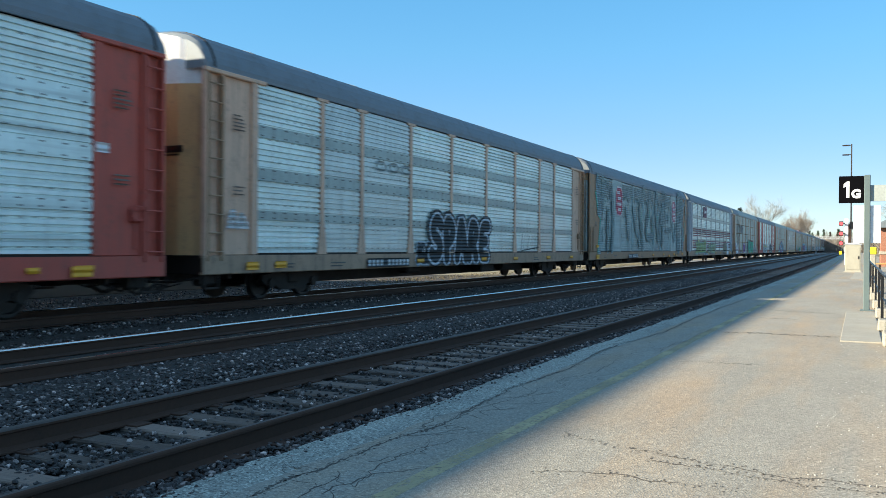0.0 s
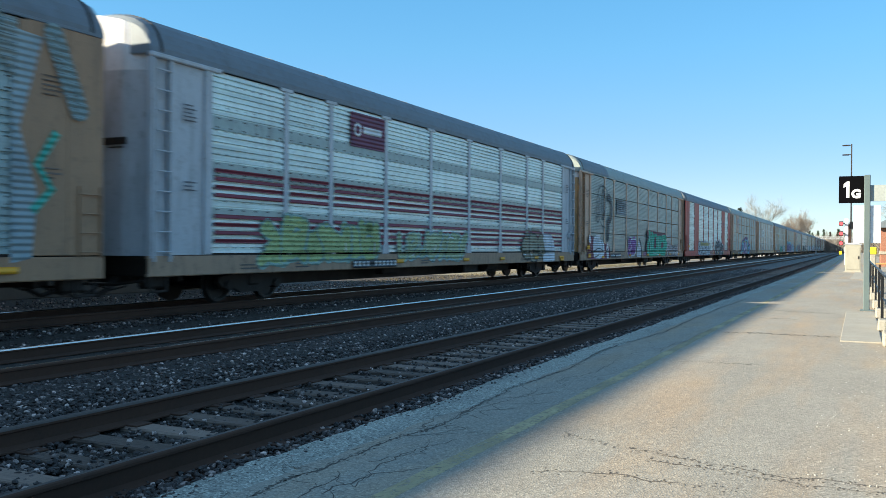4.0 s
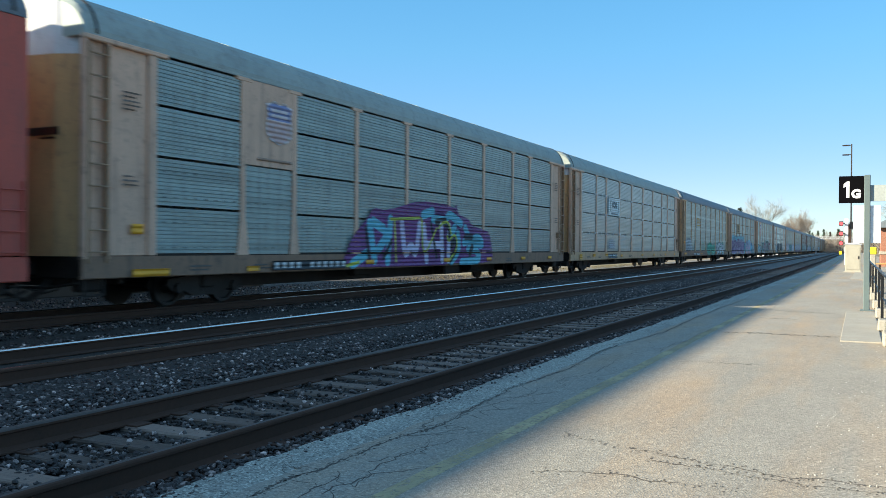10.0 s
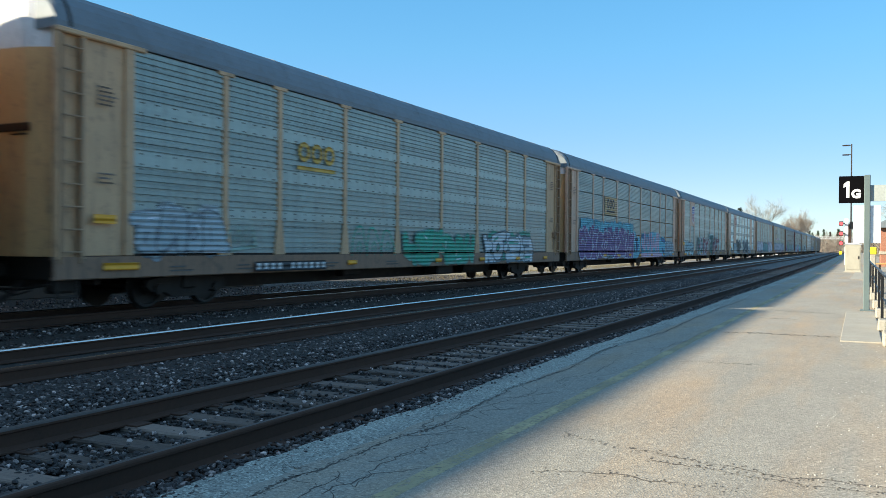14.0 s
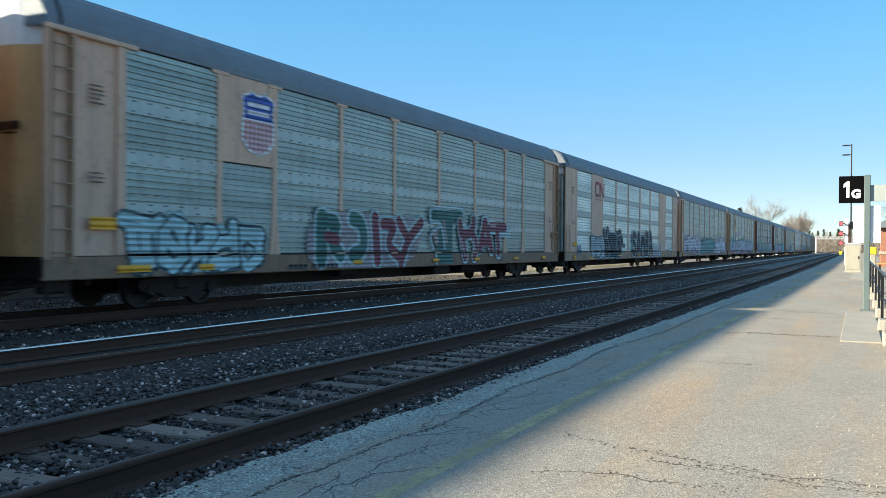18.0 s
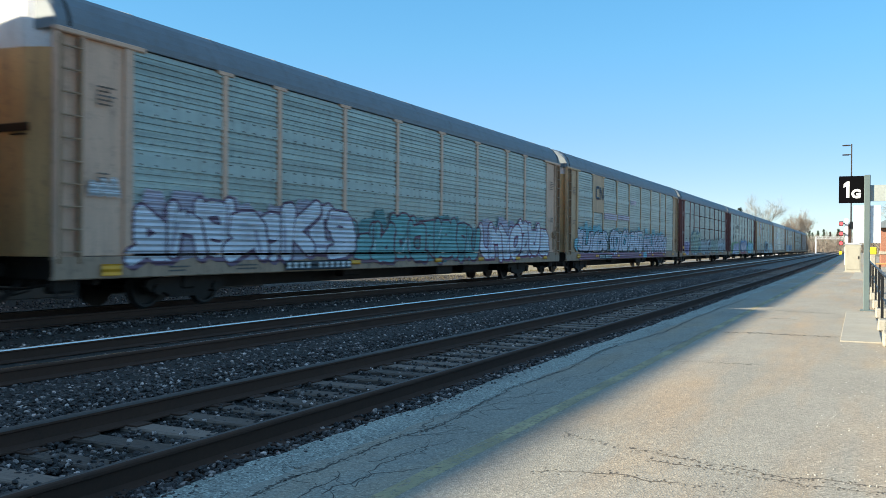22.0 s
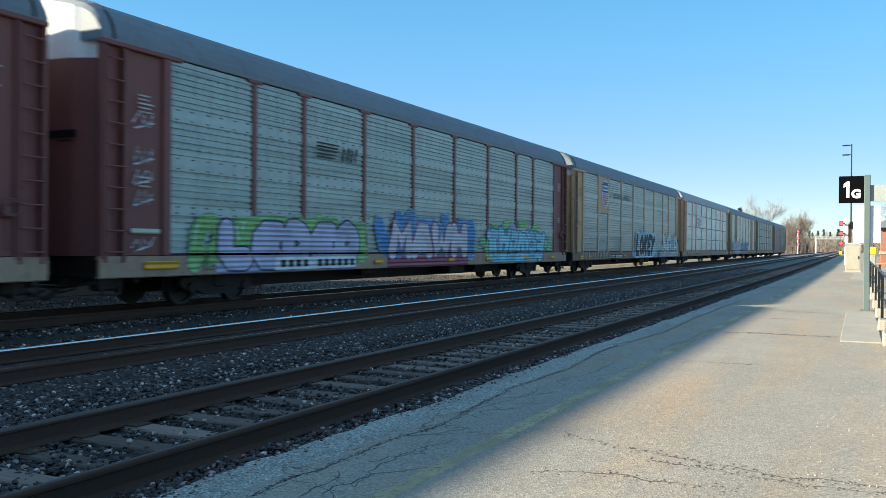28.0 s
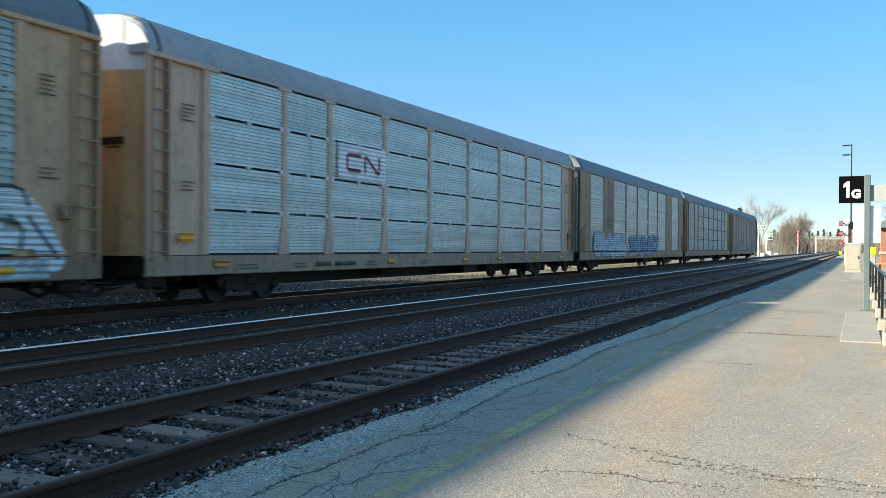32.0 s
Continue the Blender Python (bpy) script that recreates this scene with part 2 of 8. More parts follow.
def mesh_from(name, verts, faces, mat, smooth=False):
    me = bpy.data.meshes.new(name)
    me.from_pydata([tuple(v) for v in verts], [], faces)
    for m in (mat if isinstance(mat, (list, tuple)) else [mat]):
        me.materials.append(m)
    if smooth:
        me.polygons.foreach_set("use_smooth", [True] * len(me.polygons))
    me.update()
    return me


def box_data(sx, sy, sz, at=(0, 0, 0), bev=0.0):
    """Verts and faces of a box centred at `at`, with all its edges chamfered."""
    hx, hy, hz = sx / 2, sy / 2, sz / 2
    b = min(bev, hx * 0.45, hy * 0.45, hz * 0.45)
    if b <= 0:
        v = [(at[0] + x * hx, at[1] + y * hy, at[2] + z * hz) for x in (-1, 1) for y in (-1, 1) for z in (-1, 1)]
        return v, [(0, 1, 3, 2), (4, 6, 7, 5), (0, 4, 5, 1), (2, 3, 7, 6), (0, 2, 6, 4), (1, 5, 7, 3)]
    bm = bmesh.new()
    bmesh.ops.create_cube(bm, size=1, matrix=Matrix.Translation(at) @ Matrix.Diagonal((sx, sy, sz, 1)))
    bmesh.ops.bevel(bm, geom=bm.edges[:], offset=b, segments=1, affect="EDGES")
    bm.verts.index_update()
    v, f = [tuple(q.co) for q in bm.verts], [tuple(q.index for q in p.verts) for p in bm.faces]
    bm.free()
    return v, f


def joined(pieces):
    verts, faces = [], []
    for v, f in pieces:
        o = len(verts)
        verts += v
        faces += [tuple(i + o for i in q) for q in f]
    return verts, faces


def tube_data(points, r, sides=8, close=True):
    """A round bar along points; r: a radius, or one for each point."""
    verts, faces = [], []
    n = len(points)
    rs = r if isinstance(r, (list, tuple)) else [r] * n
    for i, q in enumerate(points):
        q = Vector(q)
        d = (Vector(points[min(i + 1, n - 1)]) - Vector(points[max(i - 1, 0)])).normalized()
        s = d.orthogonal().normalized() if abs(d.z) > 0.9 else d.cross(Vector((0, 0, 1))).normalized()
        u = d.cross(s)
        for k in range(sides):
            a = math.tau * k / sides
            verts.append(tuple(q + (s * math.cos(a) + u * math.sin(a)) * rs[i]))
    for i in range(n - 1):
        for k in range(sides):
            faces.append((i * sides + k, i * sides + (k + 1) % sides, (i + 1) * sides + (k + 1) % sides, (i + 1) * sides + k))
    if close:
        faces.append(tuple(range(sides))[::-1])
        faces.append(tuple((n - 1) * sides + k for k in range(sides)))
    return verts, faces


def extrude_y(profile, y0, y1, caps=True):
    """A closed (x, z) profile drawn out from y0 to y1."""
    n = len(profile)
    v = [(x, y0, z) for x, z in profile] + [(x, y1, z) for x, z in profile]
    f = [(i, (i + 1) % n, n + (i + 1) % n, n + i) for i in range(n)]
    if caps:
        f += [tuple(range(n))[::-1], tuple(range(n, 2 * n))]
    return v, f


MESHES = {}


def shared(key, make, mat, smooth=False):
    """One mesh for all alike pieces."""
    k = (key, tuple(m.name for m in mat) if isinstance(mat, (list, tuple)) else mat.name)
    if k not in MESHES:
        v, f = make()
        MESHES[k] = mesh_from(key, v, f, mat, smooth)
    return MESHES[k]


def piece(name, mesh, parent, at=(0, 0, 0), turn=0.0, label=""):
    ob = new(name, mesh)
    ob.parent = parent
    ob.location = at
    if turn:
        ob.rotation_euler = (0, 0, turn)
    if label:
        ob["label"] = label
    return ob


def thing(name, label, category, at=(0, 0, 0), turn=0.0, group="", kind=""):
    ob = new(name)
    ob.location = at
    ob.rotation_euler = (0, 0, turn)
    return tagged(ob, label, category, group, kind)


def solid(name, data, mat, label, category, at=(0, 0, 0), turn=0.0, group="", kind="", smooth=False):
    ob = new(name, mesh_from(name, data[0], data[1], mat, smooth))
    ob.location = at
    ob.rotation_euler = (0, 0, turn)
    return tagged(ob, label, category, group, kind)

# ---- ground, tracks and platform ----
def strip(profile, ys):
    """A sheet of (x, z) stations across, drawn along the curved line of the tracks."""
    verts, faces = [], []
    n = len(profile)
    for y in ys:
        for x, z in profile:
            px, py = path_point(x, y)
            verts.append((px, py, z))
    for j in range(len(ys) - 1):
        for i in range(n - 1):
            a = j * n + i
            faces.append((a, a + 1, a + n + 1, a + n))
    return verts, faces


def loft(profile, ys):
    """A closed (x, z) profile drawn along the curved line of the tracks."""
    verts, faces = [], []
    n = len(profile)
    for y in ys:
        for x, z in profile:
            px, py = path_point(x, y)
            verts.append((px, py, z))
    for j in range(len(ys) - 1):
        for i in range(n):
            a, b = j * n + i, j * n + (i + 1) % n
            faces.append((a, b, b + n, a + n))
    return verts, faces


YS = [-60, -20, 0, 20, 40] + [40 + 15 * i for i in range(1, 45)]


def build_ground():
    rim = 2500
    v = [(-rim, -rim, -0.62), (rim, -rim, -0.62), (rim, rim, -0.62), (-rim, rim, -0.62)]
    solid("ground", (v, [(0, 1, 2, 3)]), GROUND, "dry brown and yellow grass ground reaching the horizon", "ground", kind="structure")
    prof = [(-24, -0.60), (-18.2, -0.50), (-17.0, -0.36), (-16.0, -0.22), (-12.6, -0.22), (-11.6, -0.30), (-10.9, -0.19),
            (-7.4, -0.19), (-6.9, -0.21), (-6.2, -0.215), (-3.6, -0.215), (-3.05, -0.22)]
    # Dark sheet over the ground: shade beyond the tracks put into colour.
    shade_strip = [(-34, -0.585), (-30, -0.58), (-23.5, -0.575)]
    solid("ground_yard", strip(shade_strip, [-60, -30, 0, 20, 35, 52]), BED, "dark strip laid beyond the tracks, toned as shaded ground", "gravel", kind="structure")
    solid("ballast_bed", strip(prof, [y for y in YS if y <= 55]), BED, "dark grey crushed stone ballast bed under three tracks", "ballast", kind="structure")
    solid("ballast_bed", strip(prof, [y for y in YS if y >= 55]), BED_FAR, "paler crushed stone ballast bed farther along the line, toned as sunlit", "ballast", kind="structure")


def rail_profile(xc, head=0.073):
    h, f = head / 2, 0.075
    p = [(h - 0.018, 0.0), (h - 0.006, -0.006), (h, -0.018), (h - 0.001, -0.036), (0.012, -0.047), (0.010, -0.14), (f, -0.165), (f, -0.178)]
    return [(xc + x, z) for x, z in p] + [(xc - x, z) for x, z in reversed(p)]


def build_track(xc, shiny, label, sleepers, z_sleeper):
    track = thing("railway_track", label, "railway track", group="tracks")
    for s in (-1, 1):
        x = xc + s * (GAUGE / 2 + 0.0365)
        data = loft(rail_profile(x), YS)
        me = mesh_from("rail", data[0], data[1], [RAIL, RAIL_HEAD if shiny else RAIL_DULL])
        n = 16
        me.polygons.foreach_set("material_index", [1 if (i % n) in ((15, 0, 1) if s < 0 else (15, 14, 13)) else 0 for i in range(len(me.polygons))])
        piece("rail", me, track)
    rng = random.Random(int(xc * 100))
    near, far = sleepers
    sleeper = shared("sleeper", lambda: box_data(2.6, 0.225, 0.17, (0, 0, -0.085), 0.015), SLEEPER)
    plate = shared("tie_plate", lambda: box_data(0.34, 0.18, 0.016, (0, 0, 0.008), 0.004), RAIL)
    y = -2.0
    rest = []
    while y < far:
        px, py = path_point(xc + rng.uniform(-0.04, 0.04), y)
        zz = z_sleeper + rng.uniform(-0.012, 0.008)
        if y < near:
            ob = piece("sleeper", sleeper, track, (px, py, zz), rng.uniform(-0.02, 0.02))
            for s in (-1, 1):
                piece("tie_plate", plate, ob, (s * (GAUGE / 2 + 0.0365), 0, -0.0005))
        else:
            rest.append(box_data(2.6, 0.225, 0.17, (px, py, zz - 0.085)))
        y += 0.53 + rng.uniform(-0.02, 0.02)
    if rest:
        d = joined(rest)
        piece("sleeper_row", mesh_from("sleeper_row", d[0], d[1], SLEEPER), track)["kind"] = "stuff"
    return track


def stone_shapes(rng, count):
    """Verts of a few rough stones of unit size."""
    out = []
    for _ in range(count):
        bm = bmesh.new()
        bmesh.ops.create_icosphere(bm, subdivisions=1, radius=0.5)
        for v in bm.verts:
            v.co *= rng.uniform(0.65, 1.15)
            v.co.z *= 0.75
        bm.verts.index_update()
        out.append(([v.co.copy() for v in bm.verts], [tuple(q.index for q in f.verts) for f in bm.faces]))
        bm.free()
    return out


def build_stones():
    rng = random.Random(5)
    shapes = []
    for vs, fs in stone_shapes(rng, 12):
        shapes.append((np.array([tuple(v) for v in vs]), np.array(fs)))

    def field(name, label, x0, x1, y0, y1, count, z, size, skip=None, mat=STONE):
        allv, allf, off = [], [], 0
        for _ in range(count):
            u = rng.random()
            y = y0 + (y1 - y0) * u ** 1.9
            x = rng.uniform(x0, x1)
            if skip and skip(x, y):
                continue
            px, py = path_point(x, y)
            vs, fs = rng.choice(shapes)
            s = size * rng.choice((0.6, 0.8, 1.0, 1.0, 1.25))
            a, b = rng.uniform(0, 6.28), rng.uniform(-0.5, 0.5)
            ca, sa, cb, sb = math.cos(a), math.sin(a), math.cos(b), math.sin(b)
            rot = np.array([[ca, -sa, 0], [sa, ca, 0], [0, 0, 1]]) @ np.array([[1, 0, 0], [0, cb, -sb], [0, sb, cb]])
            zz = z(x) if callable(z) else z
            allv.append(vs @ rot.T * s + np.array([px, py, zz + s * rng.uniform(0.05, 0.28)]))
            allf.append(fs + off)
            off += len(vs)
        v, f = np.concatenate(allv), np.concatenate(allf)
        me = bpy.data.meshes.new(name)
        me.from_pydata(v.tolist(), [], f.tolist())
        me.materials.append(mat)
        tagged(new(name, me), label, "ballast", kind="stuff")

    field("ballast_stones", "loose grey and white crushed stones between the tracks", -8.4, -5.75, 4.5, 70, 24000, -0.20, 0.05)
    field("ballast_stones", "loose grey stones between the sleepers of the near track", -5.6, -4.25, 2.5, 50, 9000, lambda x: -0.215 if (x * 977) % 1 < 0.8 else -0.19, 0.05)
    field("ballast_stones", "small dark stones lying over the worn sleepers", -6.2, -3.7, 2.5, 40, 2000, -0.187, 0.034)
    field("ballast_stones", "grey stones along the platform edge", -4.14, -3.2, 2.0, 45, 11000, lambda x: -0.185 + 0.06 * (x + 4.14) / 0.9, 0.05)
    field("ballast_stones", "dark stones beyond the far track", -25.0, -15.9, 7, 45, 6000, lambda x: -0.24 if x > -16.6 else (-0.42 if x > -18.2 else -0.56), 0.08)
    field("ballast_stones", "dark oily stones between the rails of the middle track", -9.75, -8.5, 4, 50, 5000, -0.215, 0.05)
    field("ballast_stones", "grey stones of the track bed beside the platform", -8.4, -3.35, -3, 4.5, 6000, -0.205, 0.055)
    field("edge_crumbs", "crumbled grey bits along the broken platform edge", -3.22, -2.85, 3, 18, 900, PLAT - 0.03, 0.024, None, STONE)
    field("pebbles", "pale broken bits of concrete fallen beside the platform edge", -3.75, -3.28, 3, 22, 260, -0.19, 0.03, None, PEBBLE)
    field("pebbles", "small pale pebbles scattered along the edge of the platform", -0.35, 0.45, 5, 13, 150, PLAT, 0.011, None, PEBBLE)
    field("ballast_stones", "grey stones between the second and third track", -13.6, -10.0, 4, 80, 13000, lambda x: -0.27 if -12.4 < x < -11.0 else -0.21, 0.06)


def build_platform():
    rng = random.Random(8)
    ys, y = [-6.0], -6.0
    while y < 330:
        y += 0.12 if y < 14 else (0.5 if y < 40 else 6)
        ys.append(y)
    verts, faces = [], []
    for y in ys:
        e = -3.24 + 0.05 * noise.noise((0, y * 0.9, 3)) + 0.035 * noise.noise((0, y * 4.1, 7)) + 0.022 * noise.noise((4, y * 11.0, 7))
        if 5.4 < y < 7.2:
            e += 0.07 * math.sin((y - 5.4) / 1.8 * math.pi) ** 2
        e0 = e + 0.42
        c = path_point(0, y)[0]
        for x, z in ((e - 0.05, -0.45), (e - 0.02, 0.02), (e, PLAT - 0.055), (e + 0.05, PLAT - 0.028), (e0, PLAT - 0.004), (e0 + 0.06, PLAT), (-1.5, PLAT), (3.2, PLAT), (3.2, -0.6)):
            verts.append((x + c, y, z))
    n = 9
    for j in range(len(ys) - 1):
        for i in range(n - 1):
            a = j * n + i
            faces.append((a, a + 1, a + n + 1, a + n))
    me = mesh_from("platform", verts, faces, [ASPHALT, EDGE])
    me.polygons.foreach_set("material_index", [1 if (i % (n - 1)) < 4 else 0 for i in range(len(me.polygons))])
    tagged(new("pavement_platform", me), "worn tan-grey asphalt station platform with a crumbling edge", "platform", kind="structure")
    # faded yellow line
    verts, faces = [], []
    ys = [0.5 + 0.25 * i for i in range(90)] + [25 + 5 * i for i in range(20)]
    for y in ys:
        c = path_point(-2.14, y)[0]
        w = 0.056 + 0.012 * noise.noise((9, y * 2.0, 0))
        verts += [(c - w, y, PLAT + 0.0015), (c + w, y, PLAT + 0.0015)]
    for j in range(len(ys) - 1):
        faces.append((2 * j, 2 * j + 1, 2 * j + 3, 2 * j + 2))
    solid("trim_yellow_line", (verts, faces), YELLOW_LINE, "faded yellow safety line painted on the platform", "line", kind="structure")


def crack(points, width, seed):
    """A ragged dark crack on the platform through the given (x, y) places."""
    rng = random.Random(seed)
    fine = []
    for (ax, ay), (bx, by) in zip(points, points[1:]):
        k = max(2, int(math.hypot(bx - ax, by - ay) / 0.045))
        for i in range(k):
            t = i / k
            w1, w2 = noise.noise((ax + t * 3, ay * 2 + seed, 1)) * 0.05, noise.noise((ay + t * 3, ax * 2, seed)) * 0.05
            fine.append((ax + (bx - ax) * t + w1 + rng.uniform(-0.011, 0.011), ay + (by - ay) * t + w2 + rng.uniform(-0.018, 0.018)))
    fine.append(points[-1])
    verts, faces = [], []
    for i, (x, y) in enumerate(fine):
        a, b = fine[max(0, i - 1)], fine[min(len(fine) - 1, i + 1)]
        dx, dy = b[0] - a[0], b[1] - a[1]
        le = math.hypot(dx, dy) or 1
        k = width * max(0.05, 0.5 + 0.9 * noise.noise((x * 2.2, y * 2.2, seed))) / 2
        w1, w2 = k * rng.uniform(0.3, 0.9), k * rng.uniform(0.3, 0.9)
        verts += [(x - dy / le * w1, y + dx / le * w1, PLAT + 0.0012), (x + dy / le * w2, y - dx / le * w2, PLAT + 0.0012)]
    for i in range(len(fine) - 1):
        faces.append((2 * i, 2 * i + 1, 2 * i + 3, 2 * i + 2))
    # broken crumbs along both lips
    for x, y in fine:
        for _ in range(3 if width > 0.025 else rng.choice((0, 0, 1))):
            r = width * rng.uniform(0.15, 0.45)
            cx, cy = x + rng.gauss(0, width * 0.55), y + rng.gauss(0, width * 1.2)
            o, a0 = len(verts), rng.uniform(0, 6.28)
            verts += [(cx + r * rng.uniform(0.5, 1) * math.cos(a0 + q), cy + r * 1.6 * rng.uniform(0.5, 1) * math.sin(a0 + q), PLAT + 0.0016) for q in (0, 1.5, 3.0, 4.6)]
            faces.append((o, o + 1, o + 2, o + 3))
    solid("trim_crack", (verts, faces), CRACK, "dark ragged crack in the platform asphalt", "crack", kind="structure")



def build_shade_wall():
    """An invented wall, hidden by the train, added to shade the ground beyond."""
    d = box_data(8, 94, 9.5, (-30, -14, 4.15), 0.05)
    solid("wall_far", d, SHADE_WALL, "added dark wall beyond the line, hidden by the train, that shades the ground", "wall", kind="structure")


# ---- railway cars ----
CLIP = plain("clip_galvanised", (0.80, 0.83, 0.84), 0.45)
Z_SILL, Z_DECK, Z_TOP, Z_ROOF = 0.70, 1.12, 5.20, 6.10
SIDE = 1.57
BAYS = [-12.0, -9.28, -7.32, -4.42, -1.5, 1.5, 4.42, 7.32, 9.28, 12.0]
BANDS = [1.17, 2.14, 3.14, 4.17, 5.17]


def rib_panel(width, z0, z1, pitch, depth):
    """A sheet rolled into flat-topped ribs that run along the car; thick, with folded ends."""
    prof = []
    z = z0
    n = max(2, round((z1 - z0) / pitch))
    p = (z1 - z0) / n
    for i in range(n):
        z = z0 + i * p
        prof += [(0, z + 0.06 * p), (0, z + 0.52 * p), (-depth, z + 0.64 * p), (-depth, z + 0.94 * p)]
    prof = [(-0.035, z0)] + prof + [(-0.035, z1)]
    return extrude_y(prof, -width / 2, width / 2)


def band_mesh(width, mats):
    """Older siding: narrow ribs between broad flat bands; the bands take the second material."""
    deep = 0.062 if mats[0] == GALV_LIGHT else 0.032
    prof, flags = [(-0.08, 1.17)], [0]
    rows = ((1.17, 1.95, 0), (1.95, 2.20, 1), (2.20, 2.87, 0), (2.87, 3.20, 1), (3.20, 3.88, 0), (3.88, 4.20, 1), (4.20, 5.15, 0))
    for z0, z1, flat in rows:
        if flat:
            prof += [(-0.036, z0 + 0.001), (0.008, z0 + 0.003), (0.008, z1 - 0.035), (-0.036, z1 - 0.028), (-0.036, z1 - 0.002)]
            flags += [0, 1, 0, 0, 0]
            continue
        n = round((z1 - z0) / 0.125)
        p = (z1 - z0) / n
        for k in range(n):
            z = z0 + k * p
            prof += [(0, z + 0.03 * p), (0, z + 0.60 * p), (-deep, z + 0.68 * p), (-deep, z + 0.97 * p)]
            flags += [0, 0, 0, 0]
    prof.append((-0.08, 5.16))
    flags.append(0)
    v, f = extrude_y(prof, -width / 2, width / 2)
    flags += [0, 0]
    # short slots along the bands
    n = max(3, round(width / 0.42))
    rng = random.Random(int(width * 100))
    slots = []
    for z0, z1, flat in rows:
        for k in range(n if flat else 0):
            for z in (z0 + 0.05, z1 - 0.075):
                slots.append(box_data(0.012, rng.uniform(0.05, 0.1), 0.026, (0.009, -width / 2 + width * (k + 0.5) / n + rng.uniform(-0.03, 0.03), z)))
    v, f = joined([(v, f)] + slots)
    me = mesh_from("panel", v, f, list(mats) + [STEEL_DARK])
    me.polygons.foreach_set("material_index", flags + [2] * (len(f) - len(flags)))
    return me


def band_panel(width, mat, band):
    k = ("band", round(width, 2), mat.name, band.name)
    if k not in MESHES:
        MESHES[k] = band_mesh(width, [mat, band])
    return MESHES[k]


ROOF_ARCH = [(1.60, 5.22), (1.60, 5.30), (1.56, 5.44), (1.48, 5.62), (1.34, 5.79), (1.12, 5.93), (0.8, 6.03), (0.4, 6.085), (0, 6.10)]


def roof_data():
    arch = [(1.60, 5.16), (1.60, 5.30), (1.56, 5.44), (1.48, 5.62), (1.34, 5.79), (1.12, 5.93), (0.8, 6.03), (0.4, 6.085), (0, 6.10)]
    prof = arch + [(-x, z) for x, z in arch[-2::-1]]
    n = len(prof)
    verts, faces = [], []
    ys = [(-13.74, 0.95, 0.16), (-13.68, 0.985, 0.05), (-13.5, 1.0, 0.0)]
    seams = [-11.6 + 2.32 * i for i in range(11)]
    for s in seams:
        ys += [(s - 0.04, 1.0, 0.0), (s - 0.035, 1.005, -0.012), (s + 0.035, 1.005, -0.012), (s + 0.04, 1.0, 0.0)]
    ys += [(13.5, 1.0, 0.0), (13.68, 0.985, 0.05), (13.74, 0.95, 0.16)]
    for y, k, drop in ys:
        for x, z in prof:
            t = max(0, (z - 5.16) / 0.94)
            verts.append((x * (1 - (1 - k) * t), y, z - drop * t))
    for j in range(len(ys) - 1):
        for i in range(n - 1):
            a = j * n + i
            faces.append((a, a + 1, a + n + 1, a + n))
    faces += [tuple(range(n)), tuple(range((len(ys) - 1) * n, len(ys) * n))[::-1]]
    return verts, faces


def flashing_data():
    """A thin arched strip that closes the roof at its end."""
    arch = [(1.612, 5.22), (1.612, 5.30), (1.572, 5.45), (1.49, 5.63), (1.35, 5.80), (1.125, 5.945), (0.8, 6.045), (0.4, 6.10), (0, 6.115)]
    prof = arch + [(-x, z) for x, z in arch[-2::-1]]
    n = len(prof)
    v = [(x, y, z) for y in (-0.03, 0.03) for x, z in prof] + [(x * 0.985, y, z - 0.02) for y in (-0.03, 0.03) for x, z in prof]
    f = []
    for i in range(n - 1):
        f += [(i, i + 1, n + i + 1, n + i), (2 * n + i + 1, 2 * n + i, 3 * n + i, 3 * n + i + 1), (i + 1, i, 2 * n + i, 2 * n + i + 1), (n + i, n + i + 1, 3 * n + i + 1, 3 * n + i)]
    return v, f


def door_data(z0, z1, bow=0.28):
    """An end door that bows outwards, in facets."""
    xs = [-1.42, -1.36, -0.9, -0.35, 0.35, 0.9, 1.36, 1.42]
    ds = [0.05, 0, -bow * 0.72, -bow, -bow, -bow * 0.72, 0, 0.05]
    top = [(1.42, z1 - 0.46), (1.36, z1 - 0.38), (0.9, z1 - 0.12), (0.35, z1), (0.35, z1), (0.9, z1 - 0.12), (1.36, z1 - 0.38), (1.42, z1 - 0.46)]
    shaped = z1 > 5.5
    v = [(x, d, z0) for x, d in zip(xs, ds)] + [(x, d, top[i][1] if shaped else z1) for i, (x, d) in enumerate(zip(xs, ds))]
    n = len(xs)
    v += [(x, 0.12, z) for x, _, z in v[:n]] + [(x, 0.12, z) for x, _, z in v[n:2 * n]]
    f = []
    for i in range(n - 1):
        f += [(i, i + 1, n + i + 1, n + i), (2 * n + i + 1, 2 * n + i, 3 * n + i, 3 * n + i + 1), (n + i, n + i + 1, 3 * n + i + 1, 3 * n + i), (i + 1, i, 2 * n + i, 2 * n + i + 1)]
    f += [(0, n, 3 * n, 2 * n), (n - 1, 3 * n - 1, 4 * n - 1, 2 * n - 1)]
    return v, f


